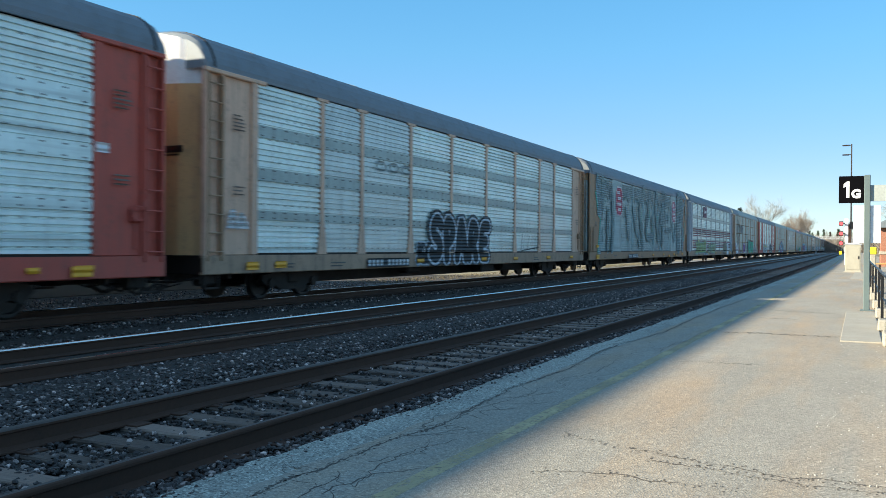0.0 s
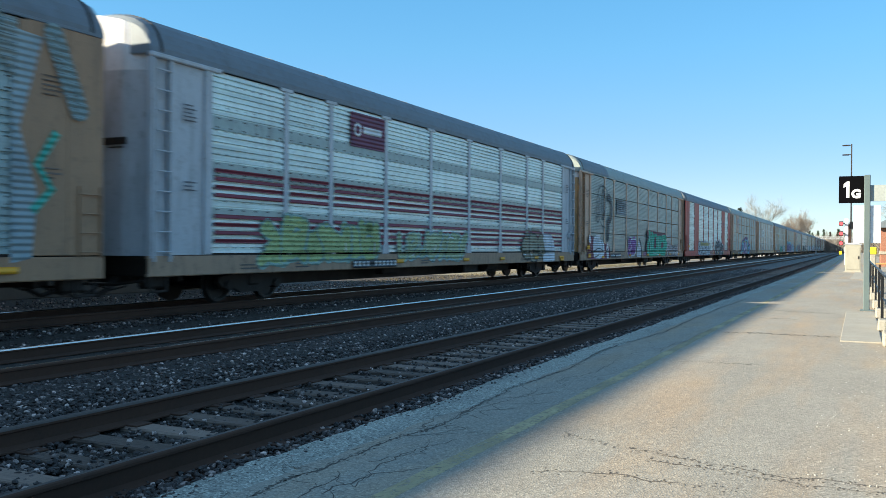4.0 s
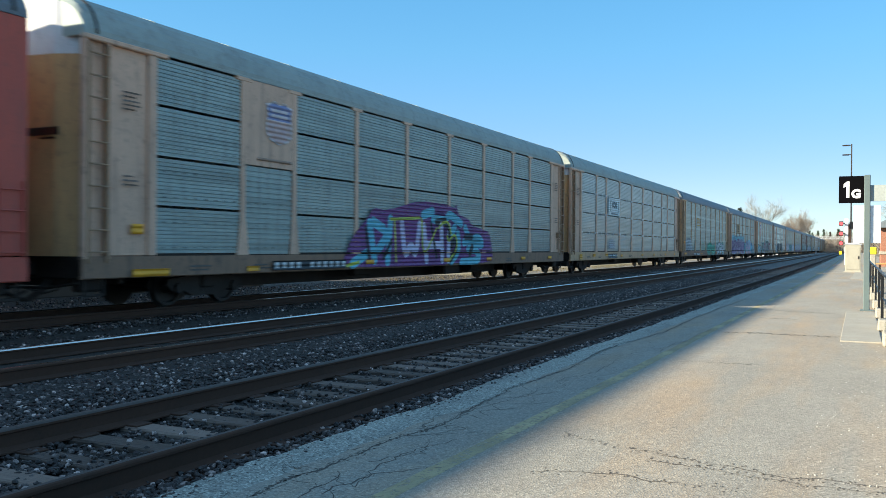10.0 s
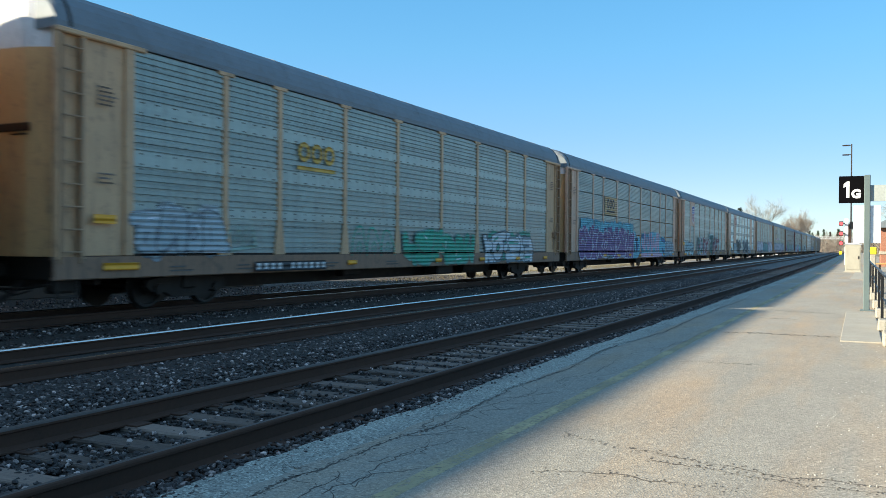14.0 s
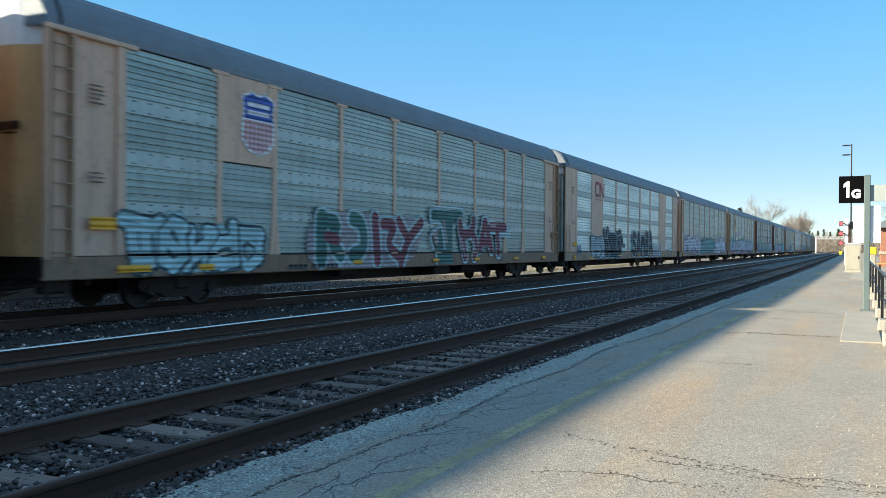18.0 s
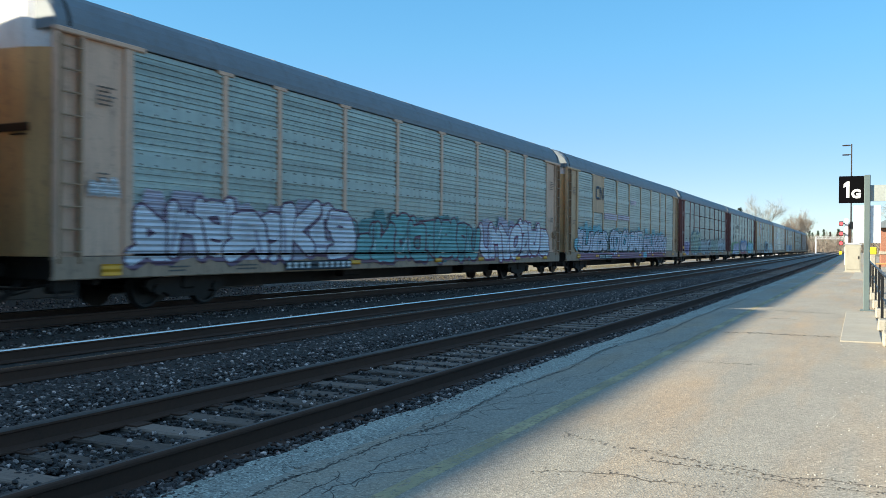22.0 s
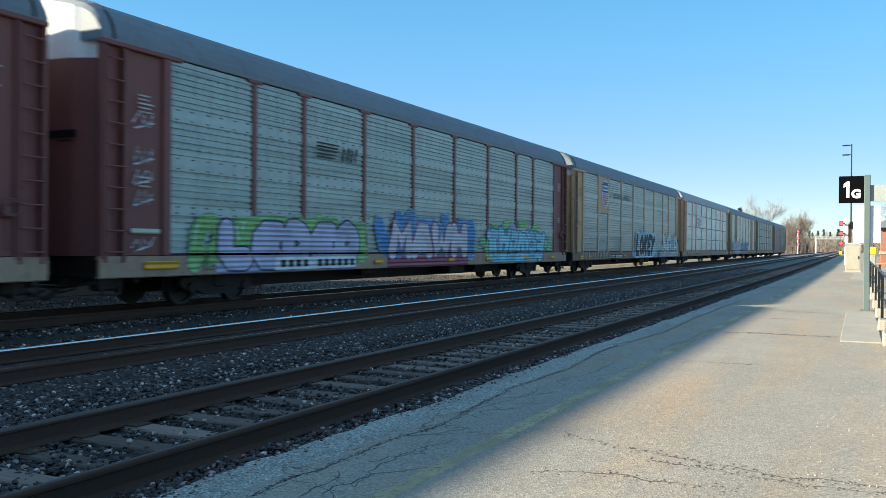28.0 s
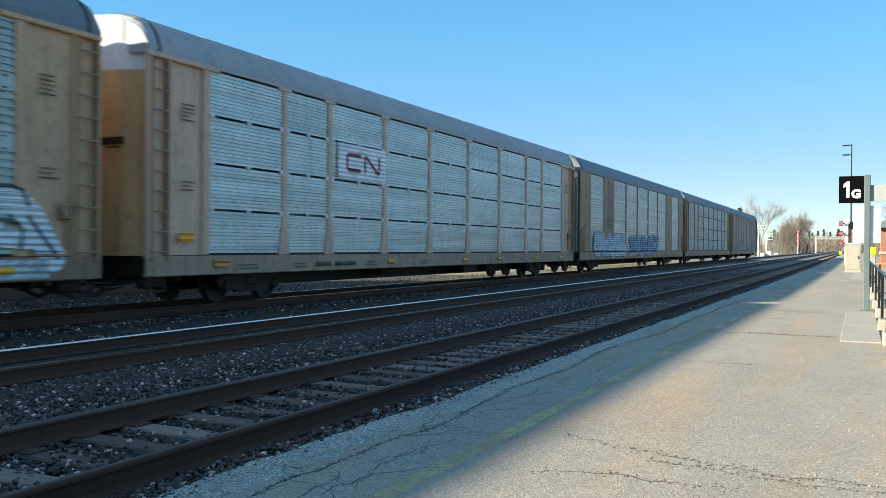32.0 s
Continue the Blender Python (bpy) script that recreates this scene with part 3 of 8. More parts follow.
def fluted_data():
    """An upright panel with vertical flutes, before the corner of a flush end."""
    n, w = 5, 0.52
    prof = []
    for i in range(n):
        a = -w / 2 + w * i / n
        prof += [(a, -0.20), (a + 0.35 * w / n, -0.20), (a + 0.5 * w / n, -0.26), (a + 0.85 * w / n, -0.26)]
    prof += [(w / 2, -0.20), (w / 2, 0.02), (-w / 2, 0.02)]
    v = [(x, y, 1.16) for x, y in prof] + [(x, y, 4.80) for x, y in prof]
    k = len(prof)
    return v, [(i, (i + 1) % k, k + (i + 1) % k, k + i) for i in range(k)] + [tuple(range(k))[::-1], tuple(range(k, 2 * k))]


def post_data(flare=True):
    """A side post with a gusset foot and a cap plate, flush with the sill."""
    z0, z1, w, d = 1.13, 5.14, 0.085, 0.03
    parts = [box_data(d + 0.05, 2 * w, z1 - z0, (-0.025 + d / 2, 0, (z0 + z1) / 2), 0.008)]
    if flare:
        foot = [(-0.02, -0.2, z0), (-0.02, 0.2, z0), (-0.02, w, z0 + 0.82), (-0.02, -w, z0 + 0.82)]
        front = [(d + 0.006, y, z) for _, y, z in foot]
        parts.append((foot + front, [(0, 3, 2, 1), (4, 5, 6, 7), (0, 1, 5, 4), (1, 2, 6, 5), (2, 3, 7, 6), (3, 0, 4, 7)]))
        parts.append(box_data(d + 0.06, 0.52, 0.085, (-0.02 + d / 2, 0, z1 - 0.01), 0.008))
    return joined(parts)


def ladder_data():
    z0, z1 = 1.0, 5.05
    parts = []
    for y in (-0.22, 0.22):
        parts.append(box_data(0.09, 0.05, z1 - z0, (0, y, (z0 + z1) / 2), 0.006))
    n = 10
    for i in range(n):
        z = z0 + 0.2 + (z1 - z0 - 0.4) * i / (n - 1)
        parts.append(tube_data([(0.05, -0.22, z), (0.05, 0.22, z)], 0.019, 6))
    return joined(parts)


def brake_data():
    """A hand brake: gear box, bent lever and chain guide on the end plate."""
    parts = [box_data(0.12, 0.2, 0.26, (0.05, 0, 1.9), 0.04), box_data(0.05, 0.07, 0.5, (0.02, 0.05, 1.5), 0.02)]
    parts.append(tube_data([(0.12, 0.0, 1.98), (0.17, 0.12, 2.1), (0.17, 0.22, 2.32)], 0.022, 6))
    ring_pts = [(0.15, 0.15 * math.cos(a), 1.95 + 0.15 * math.sin(a)) for a in [math.tau * k / 12 for k in range(13)]]
    parts.append(tube_data(ring_pts, 0.018, 5))
    return joined(parts)


def short_ladder_data():
    parts = [box_data(0.04, 0.03, 1.3, (0.02, y, 1.75), 0.006) for y in (-0.24, 0.24)]
    parts += [tube_data([(0.04, -0.24, z), (0.04, 0.24, z)], 0.014, 6) for z in (1.2, 1.55, 1.9, 2.25)]
    return joined(parts)


def side_frame_data():
    prof = [(-1.22, 0.50), (-1.16, 0.62), (-0.72, 0.66), (-0.35, 0.74), (0.35, 0.74), (0.72, 0.66), (1.16, 0.62), (1.22, 0.50), (1.05, 0.36), (0.70, 0.36), (0.45, 0.24), (-0.45, 0.24), (-0.70, 0.36), (-1.05, 0.36)]
    n = len(prof)
    v = [(-0.07, y, z) for y, z in prof] + [(0.07, y, z) for y, z in prof]
    f = [(i, (i + 1) % n, n + (i + 1) % n, n + i) for i in range(n)] + [tuple(range(n)), tuple(range(n, 2 * n))[::-1]]
    parts = [(v, f)]
    for y in (-0.16, 0, 0.16):
        parts.append(tube_data([(0, y, 0.30), (0, y, 0.62)], 0.08, 8))
    for y in (-0.89, 0.89):
        parts.append(tube_data([(-0.1, y, 0.42), (0.13, y, 0.42)], 0.12, 10))
    return joined(parts)


def wheelset_data():
    parts = [tube_data([(-0.95, 0, 0), (0.95, 0, 0)], 0.085, 10)]
    for s in (-1, 1):
        pts = [(0.66, 0.455), (0.69, 0.455), (0.70, 0.425), (0.80, 0.42), (0.80, 0.36), (0.75, 0.34), (0.76, 0.16), (0.80, 0.14), (0.80, 0.0)]
        sides, ring = 28, []
        v, f = [], []
        for x, r in pts:
            for k in range(sides):
                a = math.tau * k / sides
                v.append((s * x, r * math.cos(a), r * math.sin(a)))
        for i in range(len(pts) - 1):
            for k in range(sides):
                f.append((i * sides + k, i * sides + (k + 1) % sides, (i + 1) * sides + (k + 1) % sides, (i + 1) * sides + k))
        f.append(tuple(range(sides)))
        parts.append((v, f))
    return joined(parts)


def coupler_data():
    parts = [box_data(0.34, 0.7, 0.28, (0, 0.15, 0.88), 0.04), box_data(0.30, 0.36, 0.36, (0.02, -0.32, 0.88), 0.06),
             box_data(0.16, 0.22, 0.34, (-0.12, -0.52, 0.88), 0.05)]
    for x in (0.55, 0.42, -0.5):
        parts.append(tube_data([(x, 0.25, 0.75), (x, 0.0, 0.45), (x - 0.05, -0.25, 0.30), (x - 0.13, -0.5, 0.40), (x - 0.2, -0.66, 0.5)], 0.032, 6))
    parts.append(tube_data([(0.95, 0.2, 0.72), (0.9, 0.05, 0.5), (0.6, -0.02, 0.42), (0.2, 0.0, 0.5)], 0.018, 6))
    return joined(parts)


def end_frame_data():
    """The dark frame under an end door: buffer beam, draft pocket, brackets and a cross pipe."""
    parts = [box_data(2.9, 0.3, 0.42, (0, 0.3, 0.90), 0.03), box_data(1.0, 1.5, 0.5, (0, 1.0, 0.80), 0.05), box_data(2.6, 0.12, 0.3, (0, 1.2, 0.72), 0.02)]
    for s in (-1, 1):
        parts += [box_data(0.3, 0.5, 0.34, (s * 1.2, 0.45, 0.62), 0.05), box_data(0.05, 0.5, 0.05, (s * 1.5, 0.35, 0.40), 0.01)]
        parts += [box_data(0.05, 0.05, 0.4, (s * 1.5, 0.35 + q, 0.58), 0.01) for q in (-0.22, 0.22)]
    parts.append(tube_data([(-1.35, 0.1, 0.62), (-0.6, 0.06, 0.52), (0.6, 0.06, 0.52), (1.35, 0.1, 0.62)], 0.03, 6))
    return joined(parts)


def sill_data():
    prof = [(1.50, Z_DECK), (1.60, Z_DECK), (1.60, Z_SILL + 0.02), (1.58, Z_SILL), (1.50, Z_SILL), (1.50, Z_SILL + 0.06), (1.54, Z_SILL + 0.06), (1.54, Z_DECK - 0.06), (1.50, Z_DECK - 0.06)]
    return extrude_y(prof, -13.75, 13.75)


def underframe_data():
    parts = [extrude_y([(-0.4, 0.95), (0.4, 0.95), (0.34, 0.34), (-0.34, 0.34)], -8.4, 8.4), box_data(3.0, 27.3, 0.08, (0, 0, 1.06)), box_data(0.8, 27.2, 0.25, (0, 0, 0.86))]
    for y in [-7.5 + 1.5 * i for i in range(11)]:
        parts.append(box_data(2.9, 0.1, 0.3, (0, y, 0.84)))
    parts += [box_data(0.5, 1.2, 0.45, (0.95, 2.6, 0.62), 0.05), box_data(0.35, 0.9, 0.35, (0.9, -3.2, 0.66), 0.05), tube_data([(0.8, 4.6, 0.6), (0.8, 5.7, 0.6)], 0.2, 10)]
    return joined(parts)


TRUCKS = []


def build_truck(parent, y):
    truck = piece("truck", shared("bolster", lambda: box_data(2.3, 0.4, 0.3, (0, 0, 0.55), 0.04), STEEL_DARK), parent, (0, y, 0))
    for s in (-1, 1):
        piece("side_frame", shared("side_frame", side_frame_data, STEEL_DARK), truck, (s * 1.02, 0, 0))
    pair = [piece("wheelset", shared("wheelset", wheelset_data, WHEEL), truck, (0, dy, 0.455)) for dy in (-0.89, 0.89)]
    TRUCKS.append(pair)


def build_car(spec):
    frame_mat, panel_mat, roof_mat = spec["frame"], spec["panel"], spec["roof"]
    car = thing("autorack_car", spec["label"], "railway car", group="train of car carriers")
    sill_mat = spec.get("sill", SILL_MID if frame_mat in (TAN, YELLOW, GREY_PAINT) else frame_mat)
    for s in (-1, 1):
        piece("side_sill", shared("side_sill", sill_data, sill_mat), car, (0, 0, 0), 0 if s > 0 else math.pi)
    piece("underframe", shared("underframe", underframe_data, STEEL_DARK), car)
    piece("roof", shared("roof", roof_data, roof_mat), car)
    if "patch" in spec:
        piece("roof_patch", shared("roof_patch", lambda: extrude_y([(x * 1.006, z + 0.006) for x, z in ROOF_ARCH] + [(x * 0.99, z - 0.02) for x, z in reversed(ROOF_ARCH)], *spec["patch"]), ROOF_DARK), car, label="darker repainted stretch of the roof")
    for s in (-1, 1):
        piece("roof_flashing", shared("roof_flashing", flashing_data, STEEL_DARK), car, (0, s * 13.45, 0), 0 if s < 0 else math.pi, "dark curved flashing at the roof's end")
    for s in (-1, 1):
        turn = 0 if s < 0 else math.pi
        y = s * 13.6
        piece("end_door", shared("end_door_low", lambda: door_data(1.12, 4.85), DOOR_BOUNCE_TAN if frame_mat in (TAN, YELLOW) else frame_mat), car, (0, y, 0), turn)
        piece("door_top", shared("end_door_top", lambda: door_data(4.853, 5.98), spec.get("end", WHITE)), car, (0, y, 0), turn, "white upper end panel")
        piece("door_seam", shared("door_seam", lambda: box_data(1.9, 0.03, 0.03, (0, -0.235, 3.30), 0.006), STEEL_DARK), car, (0, y, 0), turn)
        piece("door_slot", shared("door_slot", lambda: box_data(1.15, 0.02, 0.15, (0.52, -0.275, 3.42), 0.004), BLACK), car, (0, y, 0), turn)
        if not spec.get("flare", True):
            for w in (-1, 1):
                piece("fluted_corner", shared("fluted_corner", fluted_data, GALV), car, (w * 1.2, y, 0), turn, "pale grey fluted steel corner panel")
        piece("coupler", shared("coupler", coupler_data, STEEL_DARK), car, (0, s * 13.75, 0), turn)
        piece("end_frame", shared("end_frame", end_frame_data, STEEL_DARK), car, (0, s * 13.75, 0), turn, "dark greasy frame under the end door")
        build_truck(car, s * 9.9)
    for side in (1, -1):
        turn = 0 if side > 0 else math.pi
        plates = spec.get("plates", ())
        kind = spec["kind"]
        for i in range(9):
            y0, y1 = BAYS[i], BAYS[i + 1]
            w, c = y1 - y0, (y0 + y1) / 2
            at = (side * SIDE, side * c, 0)
            if i in plates and side > 0:
                if spec.get("plate_low", 1.14) > 1.2:
                    zl = spec["plate_low"]
                    piece("plate", shared("plate_%d_%.1f" % (i, zl), lambda: box_data(0.05, w - 0.1, 5.16 - zl, (-0.005, 0, (5.16 + zl) / 2), 0.006), spec.get("plate_mat", frame_mat)), car, at, turn)
                    piece("panel", shared("panel_low_%.2f" % w, lambda: rib_panel(w - 0.06, 1.14, zl - 0.02, 0.118, 0.02), panel_mat), car, at, turn)
                else:
                    piece("plate", shared("plate_full_%.2f" % w, lambda: box_data(0.06, w - 0.02, 4.02, (-0.005, 0, 3.15), 0.006), spec.get("plate_mat", frame_mat)), car, at, turn)
                continue
            if kind == "gapped":
                for k in range(4):
                    z0, z1 = BANDS[k], BANDS[k + 1] - 0.045
                    piece("panel", shared("panel_%d_%.2f" % (k, w), lambda: rib_panel(w - 0.06, z0, z1, 0.08, 0.018), panel_mat), car, at, turn)
                if side > 0 and panel_mat in (GALV, GALV_MID):
                    for z in BANDS[1:4]:
                        for q in (y0 + 0.14, c, y1 - 0.14):
                            piece("clip", shared("clip", lambda: box_data(0.05, 0.075, 0.11, (0.012, 0, 0), 0.004), CLIP), car, (SIDE, q, z - 0.022))
            else:
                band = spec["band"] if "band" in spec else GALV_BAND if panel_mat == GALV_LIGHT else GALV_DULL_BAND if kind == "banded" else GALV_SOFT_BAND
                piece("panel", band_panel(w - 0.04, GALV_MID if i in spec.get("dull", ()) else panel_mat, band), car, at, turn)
        flare = spec.get("flare", True)
        for y in BAYS[1:-1]:
            piece("post", shared("post_flared" if flare else "post_plain", lambda: post_data(flare), spec.get("post", frame_mat)), car, (side * SIDE, side * y, 0), turn)
        for s in (-1, 1):
            # the plain end plate, its doorway frame and the ladder
            if flare:
                piece("end_plate", shared("end_plate", lambda: box_data(0.05, 1.05, 3.98, (-0.06, 0, 3.12), 0.01), frame_mat), car, (side * SIDE, s * 12.65, 0), turn)
                piece("corner_plate", shared("corner_plate", lambda: box_data(0.05, 0.47, 4.05, (-0.10, 0, 3.12), 0.01), frame_mat), car, (side * SIDE, s * 13.42, 0), turn)
                for q in (-0.27, 0.27):
                    piece("corner_post", shared("corner_post", lambda: box_data(0.14, 0.07, 4.1, (-0.03, 0, 3.12), 0.012), frame_mat), car, (side * SIDE, s * 13.42 + q, 0), turn)
                piece("ladder", shared("ladder", ladder_data, frame_mat if frame_mat in (RED, MAROON, GREY_PAINT) else LADDER), car, (side * (SIDE + 0.03), s * 13.42, 0), turn)
                if s * side > 0:
                    piece("hand_brake", shared("hand_brake", brake_data, LADDER if frame_mat in (TAN, YELLOW, BROWN) else frame_mat), car, (side * (SIDE - 0.04), s * 12.95, 0), turn, "dark iron hand brake gear")
                piece("head_beam", shared("head_beam", lambda: box_data(0.12, 2.1, 0.10, (0.0, 0, 5.14), 0.02), frame_mat), car, (side * SIDE, s * 12.7, 0), turn)
            else:
                # flush ends: two plates with a seam, and a short ladder low down
                piece("end_plate", shared("end_plate_flush", lambda: box_data(0.06, 0.83, 4.02, (-0.005, 0, 3.15), 0.01), frame_mat), car, (side * SIDE, s * 12.52, 0), turn)
                piece("end_plate", shared("end_plate_corner", lambda: box_data(0.06, 0.80, 4.02, (-0.012, 0, 3.15), 0.01), frame_mat), car, (side * SIDE, s * 13.34, 0), turn)
                piece("ladder", shared("short_ladder", lambda: short_ladder_data(), frame_mat), car, (side * (SIDE + 0.03), s * 13.42, 0), turn)
            piece("end_post", shared("end_post", lambda: box_data(0.09, 0.22, 4.0, (-0.01, 0, 3.13), 0.015), frame_mat), car, (side * SIDE, s * 12.05, 0), turn)
        # Dark strip put in for the shaded gap between panels and sill.
        piece("floor_seam", shared("floor_seam", lambda: box_data(0.03, 24.2, 0.06, (-0.035, 0, 1.145), 0.0), STEEL_DARK), car, (side * SIDE, 0, 0), turn, "dark strip standing in for the shaded gap above the sill")
        piece("eave_rail", shared("eave_rail", lambda: box_data(0.05, 27.0, 0.06, (0.01, 0, 5.19), 0.01), roof_mat), car, (side * SIDE, 0, 0), turn)
    return car


SPECS = [
    dict(label="red autorack car with bright galvanised ribbed side panels", kind="banded", frame=RED, panel=GALV_LIGHT, band=GALV_LIGHT, roof=ROOF_DARK),
    dict(label="tan autorack car with bright ribbed panels and dark graffiti", kind="banded", frame=TAN, panel=GALV_LIGHT, roof=ROOF_DARK, dull=(1, 2, 7)),
    dict(label="grey and tan autorack car with worn paint and a red emblem", kind="banded", frame=BROWN, panel=GREY_SPRAY, band=GREY_SPRAY, roof=ROOF_DARK, plates=(1, 7), plate_mat=GREY_SPRAY, post=GREY_SPRAY, flare=False, end=YELLOW),
    dict(label="light grey autorack car with thin dark red stripes", kind="banded", frame=GREY_PAINT, panel=GALV_LIGHT, roof=ROOF_DARK),
    dict(label="tan autorack car with grey panels, purple and green graffiti", kind="gapped", frame=TAN, panel=GALV_DEEP, roof=ROOF_GREY, patch=(-13.3, -8.6)),
    dict(label="rust red autorack car with bright galvanised panels and plates", kind="banded", frame=RED, panel=GALV_LIGHT, band=GALV_LIGHT, roof=ROOF_DARK, plates=(1, 7), flare=False),
    dict(label="tan autorack car with grey panels and a faded shield", kind="gapped", frame=TAN, panel=GALV_DEEP, sill=SILL_DIRTY, roof=ROOF_GREY, plates=(1,), plate_low=3.2),
    dict(label="tan autorack car with blue-grey panels and a white board", kind="gapped", frame=TAN, panel=GALV, sill=YELLOW, roof=ROOF_GREY),
    dict(label="yellow-tan autorack car with grey ribbed panels and yellow lettering shape", kind="ribbed", frame=YELLOW, panel=GALV_DEEP, sill=SILL_DIRTY, roof=ROOF_DARK),
    dict(label="tan autorack car with purple and blue graffiti", kind="gapped", frame=TAN, panel=GALV_DEEP, sill=SILL_DIRTY, roof=ROOF_DARK),
    dict(label="tan autorack car with a blue and red shield and graffiti", kind="banded", frame=TAN, panel=GALV_DARK, sill=SILL_DIRTY, roof=ROOF_DARK, plates=(1,), plate_low=3.2),
    dict(label="tan autorack car with bright panels and black graffiti", kind="banded", frame=TAN, panel=GALV_LIGHT, roof=ROOF_DARK, plates=(1, 7), flare=False),
    dict(label="tan autorack car with white and teal graffiti along the bottom", kind="ribbed", frame=TAN, panel=GALV_DARK, roof=ROOF_DARK),
    dict(label="yellow autorack car with grey panels and white graffiti", kind="ribbed", frame=YELLOW, panel=GALV_DARK, roof=ROOF_DARK, plates=(1,), plate_low=3.2),
    dict(label="maroon autorack car with grey panels and pale graffiti", kind="gapped", frame=MAROON, panel=GALV_DEEP, roof=ROOF_DARK, sill=SILL_MID),
    dict(label="maroon autorack car with greenish panels and colourful graffiti", kind="ribbed", frame=MAROON, panel=GALV_DARK, roof=ROOF_DARK, sill=SILL_MID),
    dict(label="yellow autorack car with a blue and red shield", kind="ribbed", frame=YELLOW, panel=GALV_DARK, sill=SILL_DIRTY, roof=ROOF_DARK, plates=(1,), plate_low=3.2),
    dict(label="tan autorack car with blue-grey panels and a white emblem board", kind="gapped", frame=TAN, panel=GALV_MID, roof=ROOF_PALE),
    dict(label="brown autorack car with grey panels and pale graffiti", kind="banded", frame=BROWN, panel=GALV, roof=ROOF_DARK, plates=(1, 7), flare=False),
    dict(label="dark brown autorack car with dull grey panels", kind="gapped", frame=BROWN, panel=GALV_DEEP, roof=ROOF_DARK),
    dict(label="reddish brown autorack car at the rear of the train", kind="ribbed", frame=BROWN, panel=RUSTY_SHEET, band=RUSTY_SHEET, roof=ROOF_DARK),
]


def train_front(i, t):
    """Where the near end of car i stands along the track at time t."""
    q = (t - 16) / 16
    return 10.27 + CAR_PITCH * (i - 7) - 14.3 * (t - 12) + 3.097 * q * q - 0.810 * q


def car_pose(i, t):
    y = train_front(i, t) + CAR_HALF
    x = path_point(TRACK_FAR, y)[0]
    return pose(x, y, 0, 0, 0, math.degrees(path_turn(y)))


# ---- paint, boards and lettering on the cars ----
PAINTS = {}


def paint(c, wear=0.25, ribs=False):
    """Spray paint on ribbed sheet: a little worn through, with the ribs showing in its relief."""
    key = (c, wear, ribs)
    if key not in PAINTS:
        n = Nodes("spray_paint")
        a = n.noise(1.6, 5, 0.6)
        grain = n.noise(9, 4, 0.65, (1, 1, 4))
        n.color(n.mix(n.ramp(a, [(0.35, (0, 0, 0)), (0.7, (1, 1, 1))]), shade(c, 0.8), shade(c, 1.12)))
        n.gloss(0.6)
        keep = n.ramp(grain, [(0.26, (1 - 2.2 * wear,) * 3), (0.26 + 0.5 * wear + 0.05, (1, 1, 1))])
        at = n.add("ShaderNodeSeparateXYZ")
        n.link(n.coord.outputs["Object"], at.inputs[0])
        steps = []
        for op, value in (("DIVIDE", 0.124), ("FRACT", 0.0), ("COMPARE", 0.80)):
            k = n.add("ShaderNodeMath")
            k.operation = op
            k.inputs[1].default_value, k.inputs[2].default_value = value, 0.08
            n.link(steps[-1] if steps else at.outputs[2], k.inputs[0])
            steps.append(k.outputs[0])
        above = n.add("ShaderNodeMath")
        above.operation = "GREATER_THAN"
        above.inputs[1].default_value = 1.17
        n.link(at.outputs[2], above.inputs[0])
        groove = n.mix(1.0, n.mix(1.0, steps[-1], above.outputs[0], "MULTIPLY"), (0.5, 0.5, 0.5), "MULTIPLY")
        # Paint left out here so the dark seam strip shows through.
        seam = n.add("ShaderNodeMath")
        seam.operation = "COMPARE"
        seam.inputs[1].default_value, seam.inputs[2].default_value = 1.148, 0.026
        n.link(at.outputs[2], seam.inputs[0])
        groove = n.mix(1.0, groove, seam.outputs[0], "LIGHTEN")
        n.link(n.mix(groove, keep, (0.0, 0.0, 0.0)) if ribs else keep, n.bsdf.inputs["Alpha"])
        w = n.add("ShaderNodeTexWave", Scale=2.66)
        w.bands_direction = "Z"
        n.link(n.coord.outputs["Object"], w.inputs["Vector"])
        n.bump(w.outputs["Fac"], 0.9, 0.03)
        PAINTS[key] = n.mat
    return PAINTS[key]


def spray(c, wear=0.1):
    return paint(c, wear, True)


INK, PALE, WHITE_P, LILAC = (0.025, 0.027, 0.03), (0.48, 0.55, 0.58), (0.72, 0.72, 0.72), (0.55, 0.52, 0.68)
PURPLE, TEAL, CYAN, GREEN = (0.20, 0.09, 0.26), (0.10, 0.30, 0.29), (0.20, 0.52, 0.62), (0.06, 0.32, 0.20)
PINK, REDP, LIME, SIGN_YELLOW = (0.62, 0.34, 0.44), (0.36, 0.05, 0.06), (0.35, 0.62, 0.22), (0.80, 0.38, 0.025)
BLUE, ORANGE, TANP, RUST = (0.05, 0.13, 0.36), (0.62, 0.24, 0.05), (0.50, 0.36, 0.20), (0.33, 0.20, 0.13)
FACE = SIDE + 0.041


